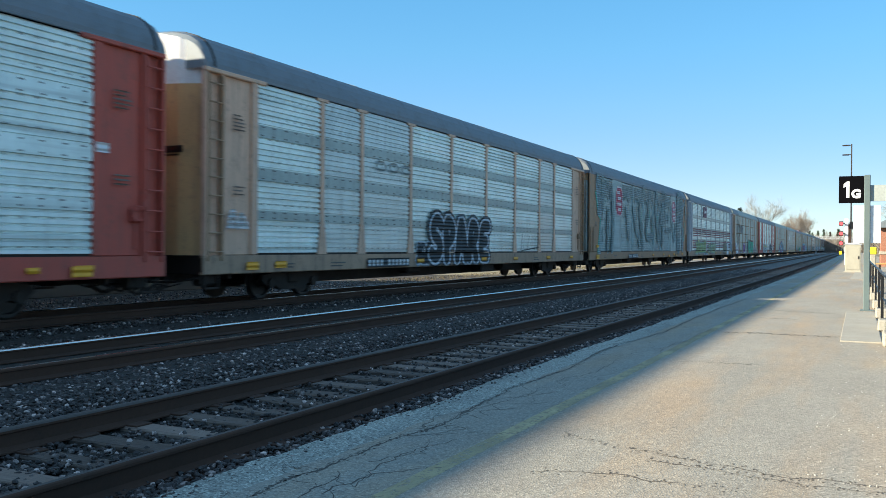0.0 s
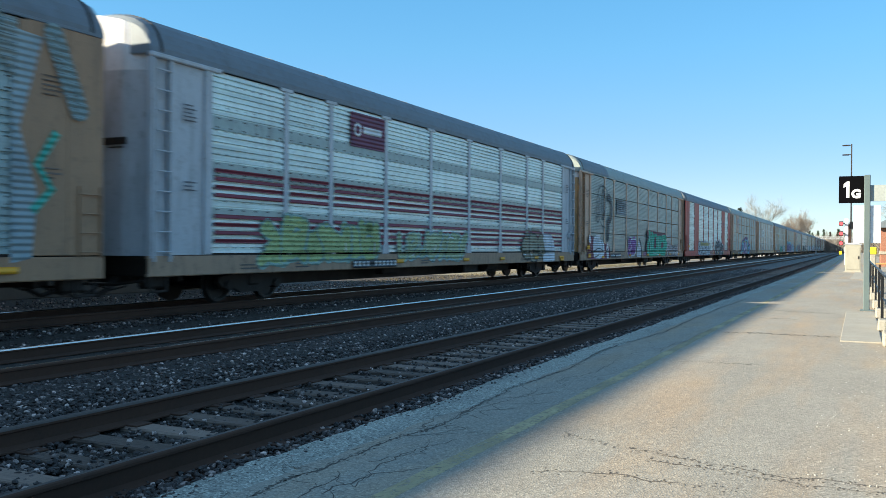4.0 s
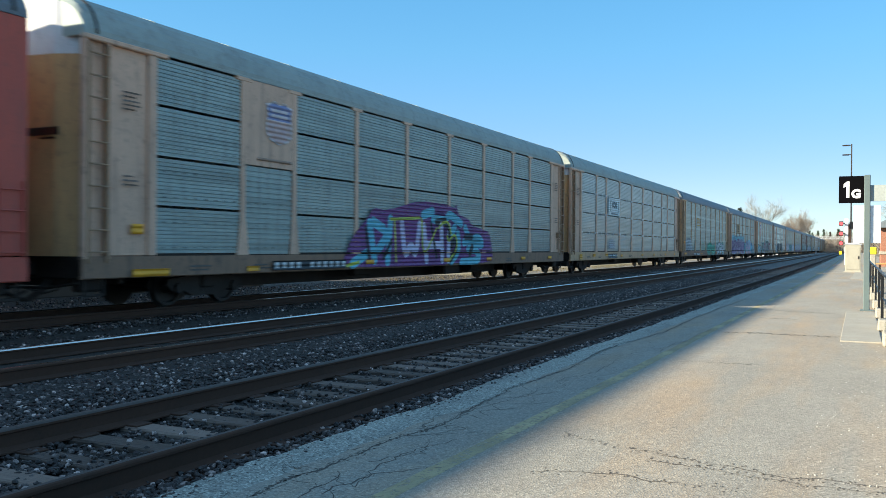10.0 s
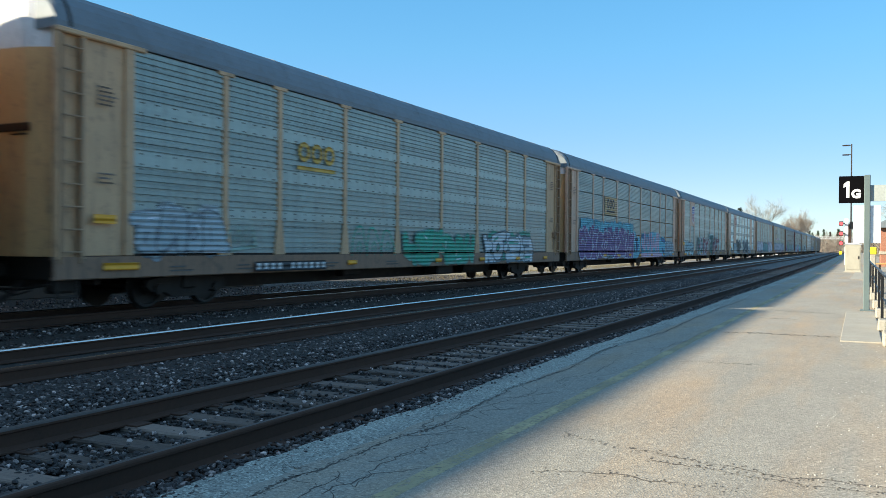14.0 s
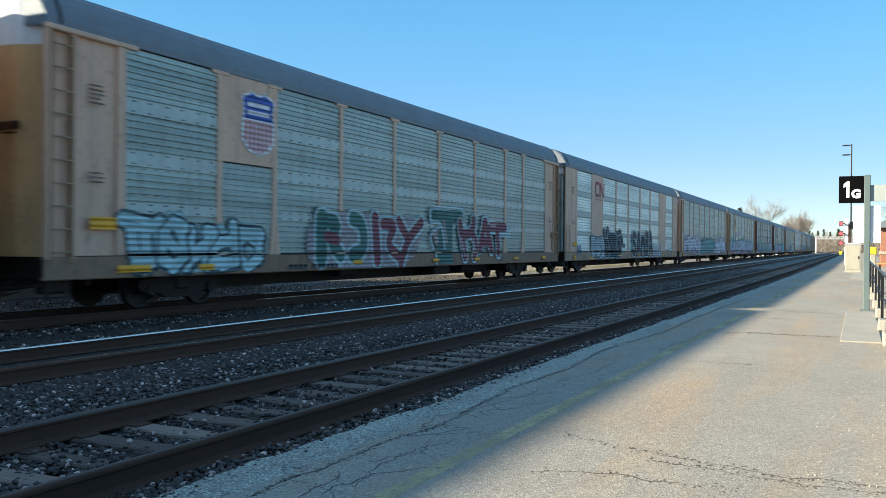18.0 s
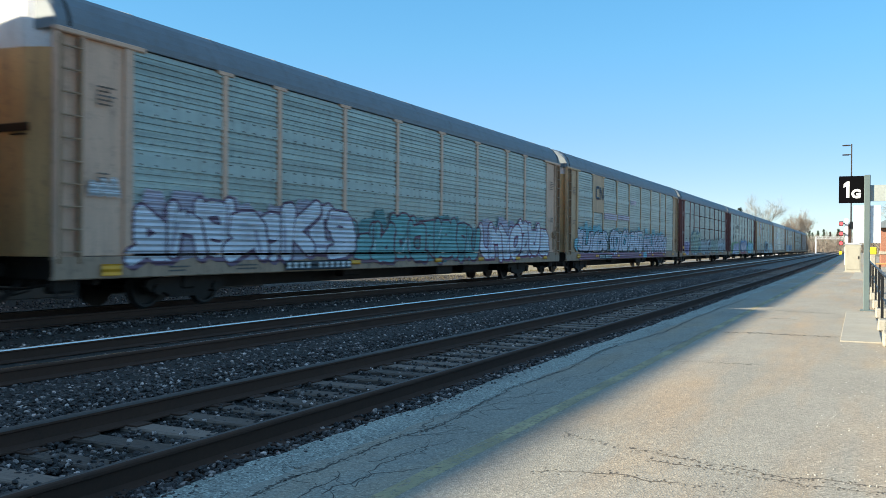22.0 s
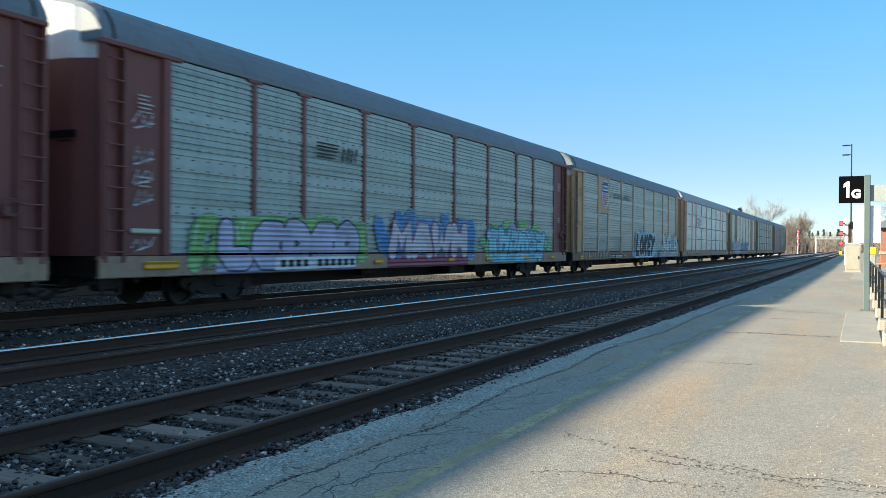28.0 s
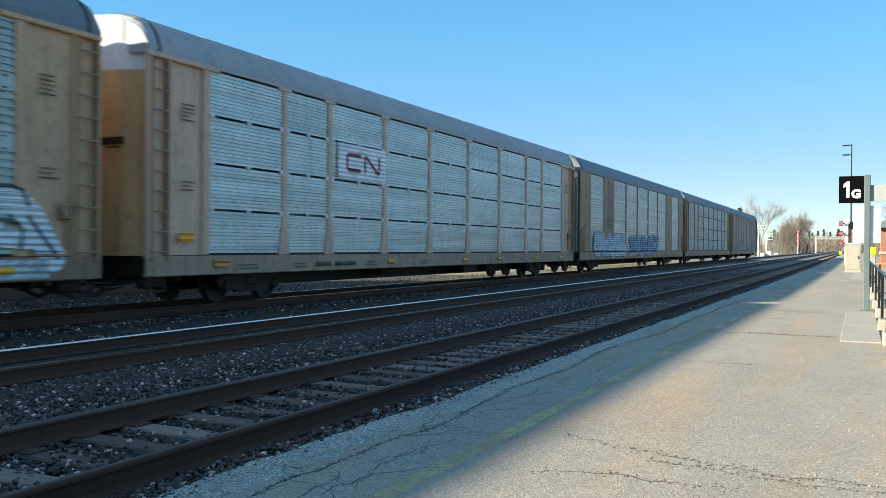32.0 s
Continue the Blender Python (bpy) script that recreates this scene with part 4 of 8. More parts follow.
GLYPHS = {
    "T": [[(0.02, 0.97), (0.98, 0.97)], [(0.5, 0.97), (0.45, 0.0)]],
    "D": [[(0.18, 0.02), (0.18, 0.98), (0.6, 0.96), (0.92, 0.7), (0.9, 0.28), (0.6, 0.04), (0.18, 0.02)]],
    "W": [[(0.04, 0.98), (0.24, 0.02), (0.5, 0.6), (0.76, 0.02), (0.96, 0.98)]],
    "H": [[(0.14, 0.98), (0.14, 0.02)], [(0.86, 0.98), (0.86, 0.02)], [(0.14, 0.5), (0.86, 0.5)]],
    "1": [[(0.25, 0.8), (0.5, 0.98), (0.5, 0.02)]],
    "2": [[(0.12, 0.8), (0.45, 1.0), (0.85, 0.75), (0.5, 0.4), (0.12, 0.03), (0.92, 0.03)]],
    "L": [[(0.2, 0.98), (0.2, 0.02), (0.9, 0.02)]],
    "O": [[(0.5, 0.98), (0.12, 0.75), (0.12, 0.25), (0.5, 0.02), (0.88, 0.25), (0.88, 0.75), (0.5, 0.98)]],
    "K": [[(0.15, 0.98), (0.15, 0.02)], [(0.88, 0.98), (0.3, 0.5), (0.92, 0.02)]],
    "Y": [[(0.08, 0.98), (0.45, 0.5), (0.9, 0.98)], [(0.45, 0.5), (0.35, 0.02)]],
    "S": [[(0.88, 0.82), (0.5, 1.0), (0.14, 0.78), (0.3, 0.55), (0.72, 0.45), (0.9, 0.22), (0.5, 0.0), (0.1, 0.12)]],
    "P": [[(0.2, 0.0), (0.2, 0.98), (0.65, 0.98), (0.92, 0.74), (0.65, 0.48), (0.28, 0.45)]],
    "A": [[(0.06, 0.0), (0.40, 0.98), (0.60, 0.98), (0.94, 0.0)], [(0.25, 0.3), (0.75, 0.3)]],
    "R": [[(0.2, 0.0), (0.2, 0.98), (0.65, 0.98), (0.9, 0.74), (0.65, 0.48), (0.28, 0.45)], [(0.5, 0.45), (0.92, 0.0)]],
    "E": [[(0.9, 0.96), (0.2, 0.96), (0.2, 0.02), (0.92, 0.02)], [(0.2, 0.5), (0.72, 0.5)]],
    "M": [[(0.06, 0.0), (0.16, 0.98), (0.5, 0.35), (0.84, 0.98), (0.94, 0.0)]],
    "B": [[(0.2, 0.0), (0.2, 0.98), (0.65, 0.96), (0.82, 0.74), (0.55, 0.53), (0.25, 0.53)], [(0.5, 0.52), (0.92, 0.3), (0.65, 0.02), (0.2, 0.02)]]}


def smooth_line(pts, rounds=2):
    """Cuts the corners of a line."""
    for _ in range(rounds if len(pts) > 2 else 0):
        out = [pts[0]]
        for a, b in zip(pts, pts[1:]):
            out += [(a[0] * 0.75 + b[0] * 0.25, a[1] * 0.75 + b[1] * 0.25), (a[0] * 0.25 + b[0] * 0.75, a[1] * 0.25 + b[1] * 0.75)]
        pts = out + [pts[-1]]
    return pts


def smooth_ring(pts, rounds=2, cut=0.18):
    """Cuts the corners of a closed outline."""
    for _ in range(rounds):
        out = []
        for a, b in zip(pts, pts[1:] + pts[:1]):
            out += [(a[0] + (b[0] - a[0]) * cut, a[1] + (b[1] - a[1]) * cut), (b[0] + (a[0] - b[0]) * cut, b[1] + (a[1] - b[1]) * cut)]
        pts = out
    return pts


class Sheet:
    """Flat shapes in the (y, z) plane of a car's side, in thin layers, as one mesh."""

    def __init__(self, up=0):
        self.base = FACE + 0.022 * up
        self.v, self.f, self.m, self.mats = [], [], [], []

    def poly(self, pts, mat, layer):
        if mat not in self.mats:
            self.mats.append(mat)
        o = len(self.v)
        lift = self.base + 0.0014 * layer + 0.00001 * (len(self.f) % 40)
        self.v += [(lift, y, max(0.71, z)) for y, z in pts]
        self.f.append(tuple(range(o, o + len(pts))))
        self.m.append(self.mats.index(mat))

    def stroke(self, pts, width, mat, layer, ends=False):
        """A band along points, as one strip; with rounded ends if asked."""
        line = [(p, width) for p in pts]
        if ends:
            for first in (True, False):
                (y, z), (b, d) = (pts[0], pts[1]) if first else (pts[-1], pts[-2])
                le = math.hypot(y - b, z - d) or 1
                cap = [((y + (y - b) / le * width * k, z + (z - d) / le * width * k), width * q) for k, q in ((0.25, 0.87), (0.43, 0.5), (0.5, 0.08))]
                line = cap[::-1] + line if first else line + cap
        if mat not in self.mats:
            self.mats.append(mat)
        lift = self.base + 0.0014 * layer + 0.00001 * (len(self.f) % 40)
        o = len(self.v)
        for i, ((y, z), w) in enumerate(line):
            a, b = line[max(0, i - 1)][0], line[min(len(line) - 1, i + 1)][0]
            dy, dz = b[0] - a[0], b[1] - a[1]
            le = math.hypot(dy, dz) or 1
            self.v += [(lift, y - dz / le * w / 2, max(0.71, z + dy / le * w / 2)), (lift, y + dz / le * w / 2, max(0.71, z - dy / le * w / 2))]
        for i in range(len(line) - 1):
            self.f.append((o + 2 * i, o + 2 * i + 1, o + 2 * i + 3, o + 2 * i + 2))
            self.m.append(self.mats.index(mat))

    def fat(self, pts, width, mat, layer, rounds=2):
        """A fat sprayed line with rounded bends and round ends."""
        self.stroke(smooth_line(pts, rounds), width, mat, layer, True)

    def done(self, name, car, label):
        me = mesh_from(name, self.v, self.f, self.mats)
        me.polygons.foreach_set("material_index", self.m)
        return piece(name, me, car, (0, 0, 0), 0, label)


def bar(car, name, r, mat, label="", lift=0.0):
    """A thin board or plate; r: y0, y1, z0, z1."""
    y0, y1, z0, z1 = r
    d = box_data(0.012, y1 - y0, z1 - z0, (FACE - 0.006 + lift, (y0 + y1) / 2, (z0 + z1) / 2), 0.003)
    return piece(name, mesh_from(name, d[0], d[1], mat), car, (0, 0, 0), 0, label)


def ring(cy, cz, ry, rz, n=20, wob=0.0, rng=None, a0=0.0, a1=math.tau):
    out = []
    for i in range(n + (0 if a1 - a0 > 6.2 else 1)):
        a = a0 + (a1 - a0) * i / n
        k = 1 + (rng.uniform(-wob, wob) if rng else 0)
        out.append((cy + ry * k * math.cos(a), cz + rz * k * math.sin(a)))
    return out


STROKES = [
    [[(0.05, 0.0), (0.10, 0.88), (0.32, 1.02)], [(0.12, 0.85), (0.82, 0.1)], [(0.82, 0.05), (0.86, 1.05)]],
    [[(0.92, 0.95), (0.15, 0.90), (0.10, 0.05), (0.97, 0.0)], [(0.12, 0.5), (0.78, 0.56)]],
    [[(0.95, 0.78), (0.5, 1.0), (0.1, 0.75), (0.5, 0.5), (0.9, 0.28), (0.5, 0.0), (0.02, 0.14)]],
    [[(0.1, 0.0), (0.15, 1.0), (0.75, 0.95), (0.86, 0.65), (0.2, 0.5), (1.0, -0.04)]],
    [[(0.12, 1.04), (0.15, 0.0)], [(0.97, 1.02), (0.25, 0.5), (1.02, -0.05)]],
    [[(0.5, 1.0), (0.08, 0.72), (0.12, 0.2), (0.5, 0.0), (0.9, 0.25), (0.88, 0.75), (0.5, 1.0)]],
    [[(0.0, 0.0), (0.35, 1.0), (0.62, 1.0), (1.0, 0.0)], [(0.2, 0.34), (0.82, 0.4)]],
    [[(0.0, 0.92), (1.0, 1.02)], [(0.5, 0.95), (0.45, 0.0), (0.75, -0.05)]],
    [[(0.0, 1.0), (0.2, 0.0), (0.5, 0.62), (0.76, 0.0), (1.0, 1.05)]],
    [[(0.06, 1.02), (0.1, 0.18), (0.45, 0.0), (0.85, 0.18), (0.9, 1.0)]],
    [[(0.1, 0.0), (0.1, 0.95), (0.7, 1.0), (0.92, 0.72), (0.66, 0.45), (0.2, 0.44)]]]


def wild(car, r, fill, edge, seed, accent=None, label="", cloud=True, wear=0.25, letters=None, up=0, soft=1, thick=1.0):
    """A sprayed piece that nobody can read: leaning interlocked strokes with an edge, over a ragged cloud; each stroke group is a part of its own."""
    y0, y1, z0, z1 = r
    rng = random.Random(seed)
    h, w = z1 - z0, y1 - y0
    pe, pf = spray(edge, wear), spray(fill, wear)
    pa = spray(accent, min(0.45, wear + 0.12)) if accent else pe
    glint = spray((0.74, 0.76, 0.78), 0.3) if sum(fill) < 1.5 else spray(shade(fill, 0.62), 0.3)
    count = letters or max(2, round(w / (h * 0.66)))
    widths = [rng.uniform(0.8, 1.25) for _ in range(count)]
    total = sum(widths)
    back = Sheet(up)
    if cloud and accent:
        n = max(5, int(w / 0.38))
        low, high = [], []
        for i in range(n + 1):
            y = y0 + w * i / n
            end = min(i, n - i)
            rise = h * (0.72 + 0.34 * rng.random()) * (0.55 if end == 0 else 1.0)
            high.append((y + rng.uniform(-0.1, 0.1), z0 + rise))
            low.append((y, z0 + h * (0.10 * rng.random() if end else 0.3)))
        for i in range(n):
            back.poly([low[i], low[i + 1], high[i + 1], ((high[i][0] + high[i + 1][0]) / 2, max(high[i][1], high[i + 1][1]) + 0.06 * h * rng.random()), high[i]], pa, 0)
        piece_back = back.done("graffiti", car, label)
    else:
        piece_back = None
    at, last = y0, 0
    for i in range(count):
        cw = w * widths[i] / total
        c = at + cw / 2
        at += cw
        k = rng.choice([q for q in range(len(STROKES)) if q != last])
        last = k
        lean = rng.uniform(-0.12, 0.2) * h
        b, t = z0 + h * rng.uniform(0.0, 0.1), z1 - h * rng.uniform(0.0, 0.2)
        fat = min(0.36 * cw, 0.30 * h) * thick
        half = max(0.16 * cw, cw * 0.74 - fat / 2)

        def place(u, q):
            q2 = b + fat / 2 + (t - b - fat) * q
            return (c + (2 * u - 1) * half + lean * (q - 0.5), q2)

        mirror, invert = rng.random() < 0.55, rng.random() < 0.4
        runs = [[place((1 - u if mirror else u) + rng.uniform(-0.09, 0.09), (1 - q if invert else q) + rng.uniform(-0.07, 0.07)) for u, q in run] for run in STROKES[k] + rng.choice(STROKES)[:1]]
        s = Sheet(up)
        lay = 2 + 5 * (i % 2)
        rim = min(0.065, 0.22 * fat)
        for run in runs:
            s.fat([(y + rim * 0.9, z - rim * 0.9) for y, z in run], fat + 1.2 * rim, pe, lay, soft)
        for run in runs:
            s.fat(run, fat + 2 * rim, pe, lay + 1, soft)
        for run in runs:
            s.fat(run, fat, pf, lay + 2, soft)
        if accent:
            y, z = runs[0][0]
            s.fat([(y - fat * 0.2, z), (runs[0][1][0] - fat * 0.2, z + (runs[0][1][1] - z) * 0.6)], fat * 0.3, pa, lay + 3, 1)
        if rng.random() < 0.7:
            y, z = runs[0][1]
            s.fat([(y - fat * 0.25, z), (y - fat * 0.25 + (runs[0][0][0] - y) * 0.45, z + (runs[0][0][1] - z) * 0.45)], min(0.045, fat * 0.2), glint, lay + 4, 1)
        ob = s.done("letter" if piece_back else "graffiti", piece_back or car, label if not piece_back else "")
    return piece_back


def outline_piece(car, r, ink, seed, label="", fill=None):
    """Large open shapes drawn as one thin sprayed line."""
    y0, y1, z0, z1 = r
    rng = random.Random(seed)
    s = Sheet()
    p = spray(ink, 0.3)
    h, w = z1 - z0, y1 - y0
    n = max(1, round(w / (h * 0.75)))
    for i in range(n):
        a, cw = y0 + w * i / n, w / n
        t = z0 + h * rng.uniform(0.72, 1.0)
        lean = rng.uniform(-0.08, 0.12) * h
        hump = [(a, z0), (a + cw * 0.06, z0 + (t - z0) * 0.6), (a + cw * 0.25 + lean, t), (a + cw * 0.62 + lean, t - 0.04 * h), (a + cw * 0.78, z0 + (t - z0) * 0.55), (a + cw * 0.95, z0 + 0.3 * h), (a + cw * 1.0, z0)]
        if fill:
            s.poly(smooth_ring(hump), spray(fill, 0.62), 0)
        s.fat(hump, 0.06, p, 1)
        s.fat([(a + cw * 0.38, z0 + 0.05 * h), (a + cw * 0.36, z0 + 0.3 * h), (a + cw * 0.5, z0 + 0.42 * h), (a + cw * 0.62, z0 + 0.25 * h), (a + cw * 0.55, z0 + 0.03 * h)], 0.05, p, 2)
        if rng.random() < 0.6:
            s.fat([(a + cw * 0.3 + lean * 0.6, t - 0.25 * h), (a + cw * 0.5 + lean * 0.6, t - 0.22 * h)], 0.05, p, 2)
    return s.done("graffiti", car, label)


def scribble(car, r, ink, seed, label="", width=0.05):
    y0, y1, z0, z1 = r
    rng = random.Random(seed)
    s = Sheet()
    p = spray(ink, 0.2)
    pts = []
    n = max(6, int((y1 - y0) / 0.12))
    for i in range(n):
        pts.append((y0 + (y1 - y0) * i / (n - 1) + rng.uniform(-0.06, 0.06), (z1 - 0.1 * rng.random() if i % 2 else z0 + (z1 - z0) * 0.4 * rng.random())))
    s.stroke(pts, width, p, 1)
    s.stroke([(y0, z0), (y1, z0 + 0.15)], width, p, 1)
    return s.done("graffiti", car, label)


def word(car, text, r, fill, edge=None, label="", bold=0.03, name="lettering", wear=0.15, back=None):
    """Readable letters fitted into r."""
    y0, y1, z0, z1 = r
    layers = ([(edge, bold + 0.075, 1)] if edge else []) + [(fill, bold, 2)]
    allv, allf, allm, mats = [], [], [], []
    if back:
        mats.append(paint(back, 0.45))
        o = 0
        for k in range(8):
            a, b = y0 - 0.15 + (y1 - y0 + 0.3) * k / 8, y0 - 0.15 + (y1 - y0 + 0.3) * (k + 1) / 8
            za, zb = z1 + 0.1 + 0.12 * math.sin(k * 2.1), z1 + 0.1 + 0.12 * math.sin(k * 2.1 + 2.1)
            f0 = FACE + 0.021
            allv += [(f0, a, z0 - 0.1), (f0, b, z0 - 0.1), (f0, b, zb), (f0, a, za)]
            allf.append(tuple(range(len(allv) - 4, len(allv))))
            allm.append(0)
    rng = random.Random(len(text) * 7 + int(abs(y0) * 10))
    loose = name == "graffiti"
    cell = (y1 - y0) / len(text)
    jit = [(rng.uniform(-0.1, 0.1), rng.uniform(-0.05, 0.05), rng.uniform(0.92, 1.16), rng.uniform(-0.14, 0.2)) for _ in text]
    for c, off, layer in layers:
        mats.append(paint(c, wear))
        for i, ch in enumerate(text if loose else [text]):
            cu = bpy.data.curves.new("letters", "FONT")
            cu.body, cu.size, cu.offset, cu.resolution_u = ch, 1.0, off, 3
            ob = bpy.data.objects.new("letters", cu)
            me = bpy.data.meshes.new_from_object(ob)
            vs = [tuple(v.co) for v in me.vertices]
            fs = [tuple(p.vertices) for p in me.polygons]
            bpy.data.objects.remove(ob)
            bpy.data.meshes.remove(me)
            bpy.data.curves.remove(cu)
            xa, xb = min(v[0] for v in vs) + off, max(v[0] for v in vs) - off
            ya, yb = min(v[1] for v in vs) + off, max(v[1] for v in vs) - off
            o = len(allv)
            f0 = FACE + 0.021 + 0.003 * (layer + (2 * (i % 2) if loose else 0))
            if loose:
                dy, dz, k, lean = jit[i]
                ca, wide = y0 + cell * (i + 0.5) + dy * cell, cell * 0.90 * k
                for v in vs:
                    u, w = (v[0] - xa) / max(0.05, xb - xa) - 0.5, (v[1] - ya) / (yb - ya)
                    if ch == "I":
                        u *= 0.5
                    allv.append((f0, ca + u * wide + lean * (w - 0.5) * (z1 - z0) * 0.6, z0 + (w * k * 0.96 + dz) * (z1 - z0)))
            else:
                allv += [(f0, y0 + (v[0] - xa) / (xb - xa) * (y1 - y0), z0 + (v[1] - ya) / (yb - ya) * (z1 - z0)) for v in vs]
            allf += [tuple(q + o for q in f) for f in fs]
            allm += [len(mats) - 1] * len(fs)
    me = mesh_from(name, allv, allf, mats)
    me.polygons.foreach_set("material_index", allm)
    return piece(name, me, car, (0, 0, 0), 0, label)


def bubble(car, text, r, fill, edge, shadow, label, heavy=0.4, wear=0.1, up=1, lean=0.0, rounds=2, rim=0.17):
    """Fat readable letters with a pale outline over a dark shadow; each letter is a part of its own."""
    y0, y1, z0, z1 = r
    cell = (y1 - y0) / len(text)
    fat = heavy * cell
    rng = random.Random(len(text) + int(abs(y0) * 7))
    for i, ch in enumerate(text):
        s = Sheet(up)
        lift, tip, grow_h = rng.uniform(-0.05, 0.05), lean + rng.uniform(-0.08, 0.08), rng.uniform(0.93, 1.04)
        for k, (grow, c) in enumerate(((0.36, shadow), (rim, edge), (0.0, fill))):
            if c is None:
                continue
            for run in GLYPHS[ch]:
                s.fat([(y0 + cell * (i + 0.5 + (u - 0.5) * 0.84) + tip * (q - 0.5) * (z1 - z0), z0 + fat / 2 + (z1 - z0 - fat) * (q * grow_h + lift * q)) for u, q in run], fat + grow, spray(c, wear), k * 2 + i % 2, rounds)
        s.done("graffiti", car, label)


def shield(car, r, faded=False):
    y0, y1, z0, z1 = r
    w, h = y1 - y0, z1 - z0
    s = Sheet()

    def shape(k):
        c, m = (y0 + y1) / 2, (z0 + z1) / 2
        pts = [(-0.5, 0.40), (-0.32, 0.44), (-0.2, 0.5), (0, 0.44), (0.2, 0.5), (0.32, 0.44), (0.5, 0.40), (0.44, 0.2), (0.5, -0.1), (0.46, -0.3), (0.3, -0.42), (0, -0.5), (-0.3, -0.42), (-0.46, -0.3), (-0.5, -0.1), (-0.44, 0.2)]
        return [(c + a * w * k, m + b * h * k) for a, b in pts]

    white = paint((0.74, 0.72, 0.72) if not faded else (0.60, 0.52, 0.50), 0.1)
    s.poly(shape(1.0), white, 1)
    blue = paint((0.04, 0.09, 0.36) if not faded else (0.22, 0.24, 0.42), 0.15)
    red = paint((0.50, 0.10, 0.12) if not faded else (0.55, 0.34, 0.32), 0.15)
    c = (y0 + y1) / 2
    s.poly([(c - w * 0.43, z0 + h * 0.56), (c + w * 0.43, z0 + h * 0.56), (c + w * 0.40, z0 + h * 0.7), (c + w * 0.45, z0 + h * 0.86), (c + w * 0.2, z0 + h * 0.95), (c, z0 + h * 0.91), (c - w * 0.2, z0 + h * 0.95), (c - w * 0.45, z0 + h * 0.86), (c - w * 0.40, z0 + h * 0.7)], blue, 2)
    for k in range(7):
        a = c - w * 0.42 + w * 0.84 * (k + 0.15) / 7
        low = z0 + h * (0.05 + 0.55 * abs((k - 3) / 3.0) ** 2.4 * 0.3)
        s.poly([(a, low), (a + w * 0.065, low), (a + w * 0.065, z0 + h * 0.54), (a, z0 + h * 0.54)], red, 2)
    for zz in (0.78, 0.66):
        s.poly([(c - w * 0.32, z0 + h * (zz - 0.035)), (c + w * 0.32, z0 + h * (zz - 0.035)), (c + w * 0.32, z0 + h * (zz + 0.035)), (c - w * 0.32, z0 + h * (zz + 0.035))], white, 3)
    s.done("shield_emblem", car, "blue, white and red striped shield emblem")


def octagon(car, r, field=(0.46, 0.06, 0.10)):
    y0, y1, z0, z1 = r
    s = Sheet()
    c, m, w, h = (y0 + y1) / 2, (z0 + z1) / 2, (y1 - y0) / 2, (z1 - z0) / 2

    def oct_shape(k):
        return [(c + w * k * a, m + h * k * b) for a, b in ((-1, -0.6), (-0.6, -1), (0.6, -1), (1, -0.6), (1, 0.6), (0.6, 1), (-0.6, 1), (-1, 0.6))]

    s.poly(oct_shape(1.0), paint((0.62, 0.55, 0.55), 0.1), 1)
    s.poly(oct_shape(0.9), paint(field, 0.15), 2)
    for k, (a, b) in enumerate(((-0.6, 0.1), (-0.45, 0.5), (-0.6, 0.65), (-0.3, 0.55))):
        z = m + h * (0.58 - 0.38 * k)
        s.poly([(c + w * a, z - h * 0.11), (c + w * b, z - h * 0.11), (c + w * b, z + h * 0.11), (c + w * a, z + h * 0.11)], paint((0.66, 0.6, 0.6), 0.15), 3)
    s.done("emblem", car, "red octagonal emblem with a pale rim")


def two_strokes(car, r, c):
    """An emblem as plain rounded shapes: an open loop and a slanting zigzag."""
    y0, y1, z0, z1 = r
    s = Sheet()
    p = paint(c, 0.15)
    w, h = y1 - y0, z1 - z0
    t = h * 0.2
    a, b = y0 + 0.02 * w, y0 + 0.44 * w
    s.stroke([(b, z1 - t / 2), (a + t, z1 - t / 2), (a + t / 2, z1 - t), (a + t / 2, z0 + t), (a + t, z0 + t / 2), (b, z0 + t / 2)], t, p, 3)
    a, b = y0 + 0.55 * w, y0 + 0.97 * w
    s.stroke([(a, z0), (a, z1 - t * 0.6), (a + t * 0.6, z1 - t * 0.4), (b - t * 0.6, z0 + t * 0.4), (b, z0 + t * 0.6), (b, z1)], t, p, 3)
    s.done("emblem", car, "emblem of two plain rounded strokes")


def three_blocks(car, r, c, underline=True):
    """An emblem as three plain rounded blocks over a line."""
    y0, y1, z0, z1 = r
    s = Sheet()
    p = paint(c, 0.15)
    w, h = y1 - y0, z1 - z0
    for k in range(3):
        cy = y0 + w * (0.17 + 0.33 * k)
        s.stroke(ring(cy, z0 + h * 0.62, w * 0.115, h * 0.27, 14) + [(cy + w * 0.115, z0 + h * 0.62)], h * 0.16, p, 3)
    if underline:
        s.poly([(y0, z0), (y1, z0), (y1, z0 + h * 0.13), (y0, z0 + h * 0.13)], p, 3)
    s.done("emblem", car, "emblem of three plain rings over a line")


def number_board(car, r, dark=True, seed=1):
    """A painted number panel; its characters are plain bars."""
    y0, y1, z0, z1 = r
    s = Sheet(2)
    rng = random.Random(seed)
    if dark:
        s.poly([(y0, z0), (y1, z0), (y1, z1), (y0, z1)], paint(INK, 0.05), 1)
    ink = paint((0.62, 0.63, 0.62) if dark else INK, 0.05)
    n = 11
    for k in range(n):
        if k == 4:
            continue
        a = y0 + (y1 - y0) * (k + 0.25) / n
        s.poly([(a, z0 + 0.05), (a + (y1 - y0) / n * 0.6, z0 + 0.05), (a + (y1 - y0) / n * 0.6, z1 - 0.04), (a, z1 - 0.04)], ink, 2)
    s.done("number_panel", car, "dark number panel with pale bars" if dark else "row of dark number bars")


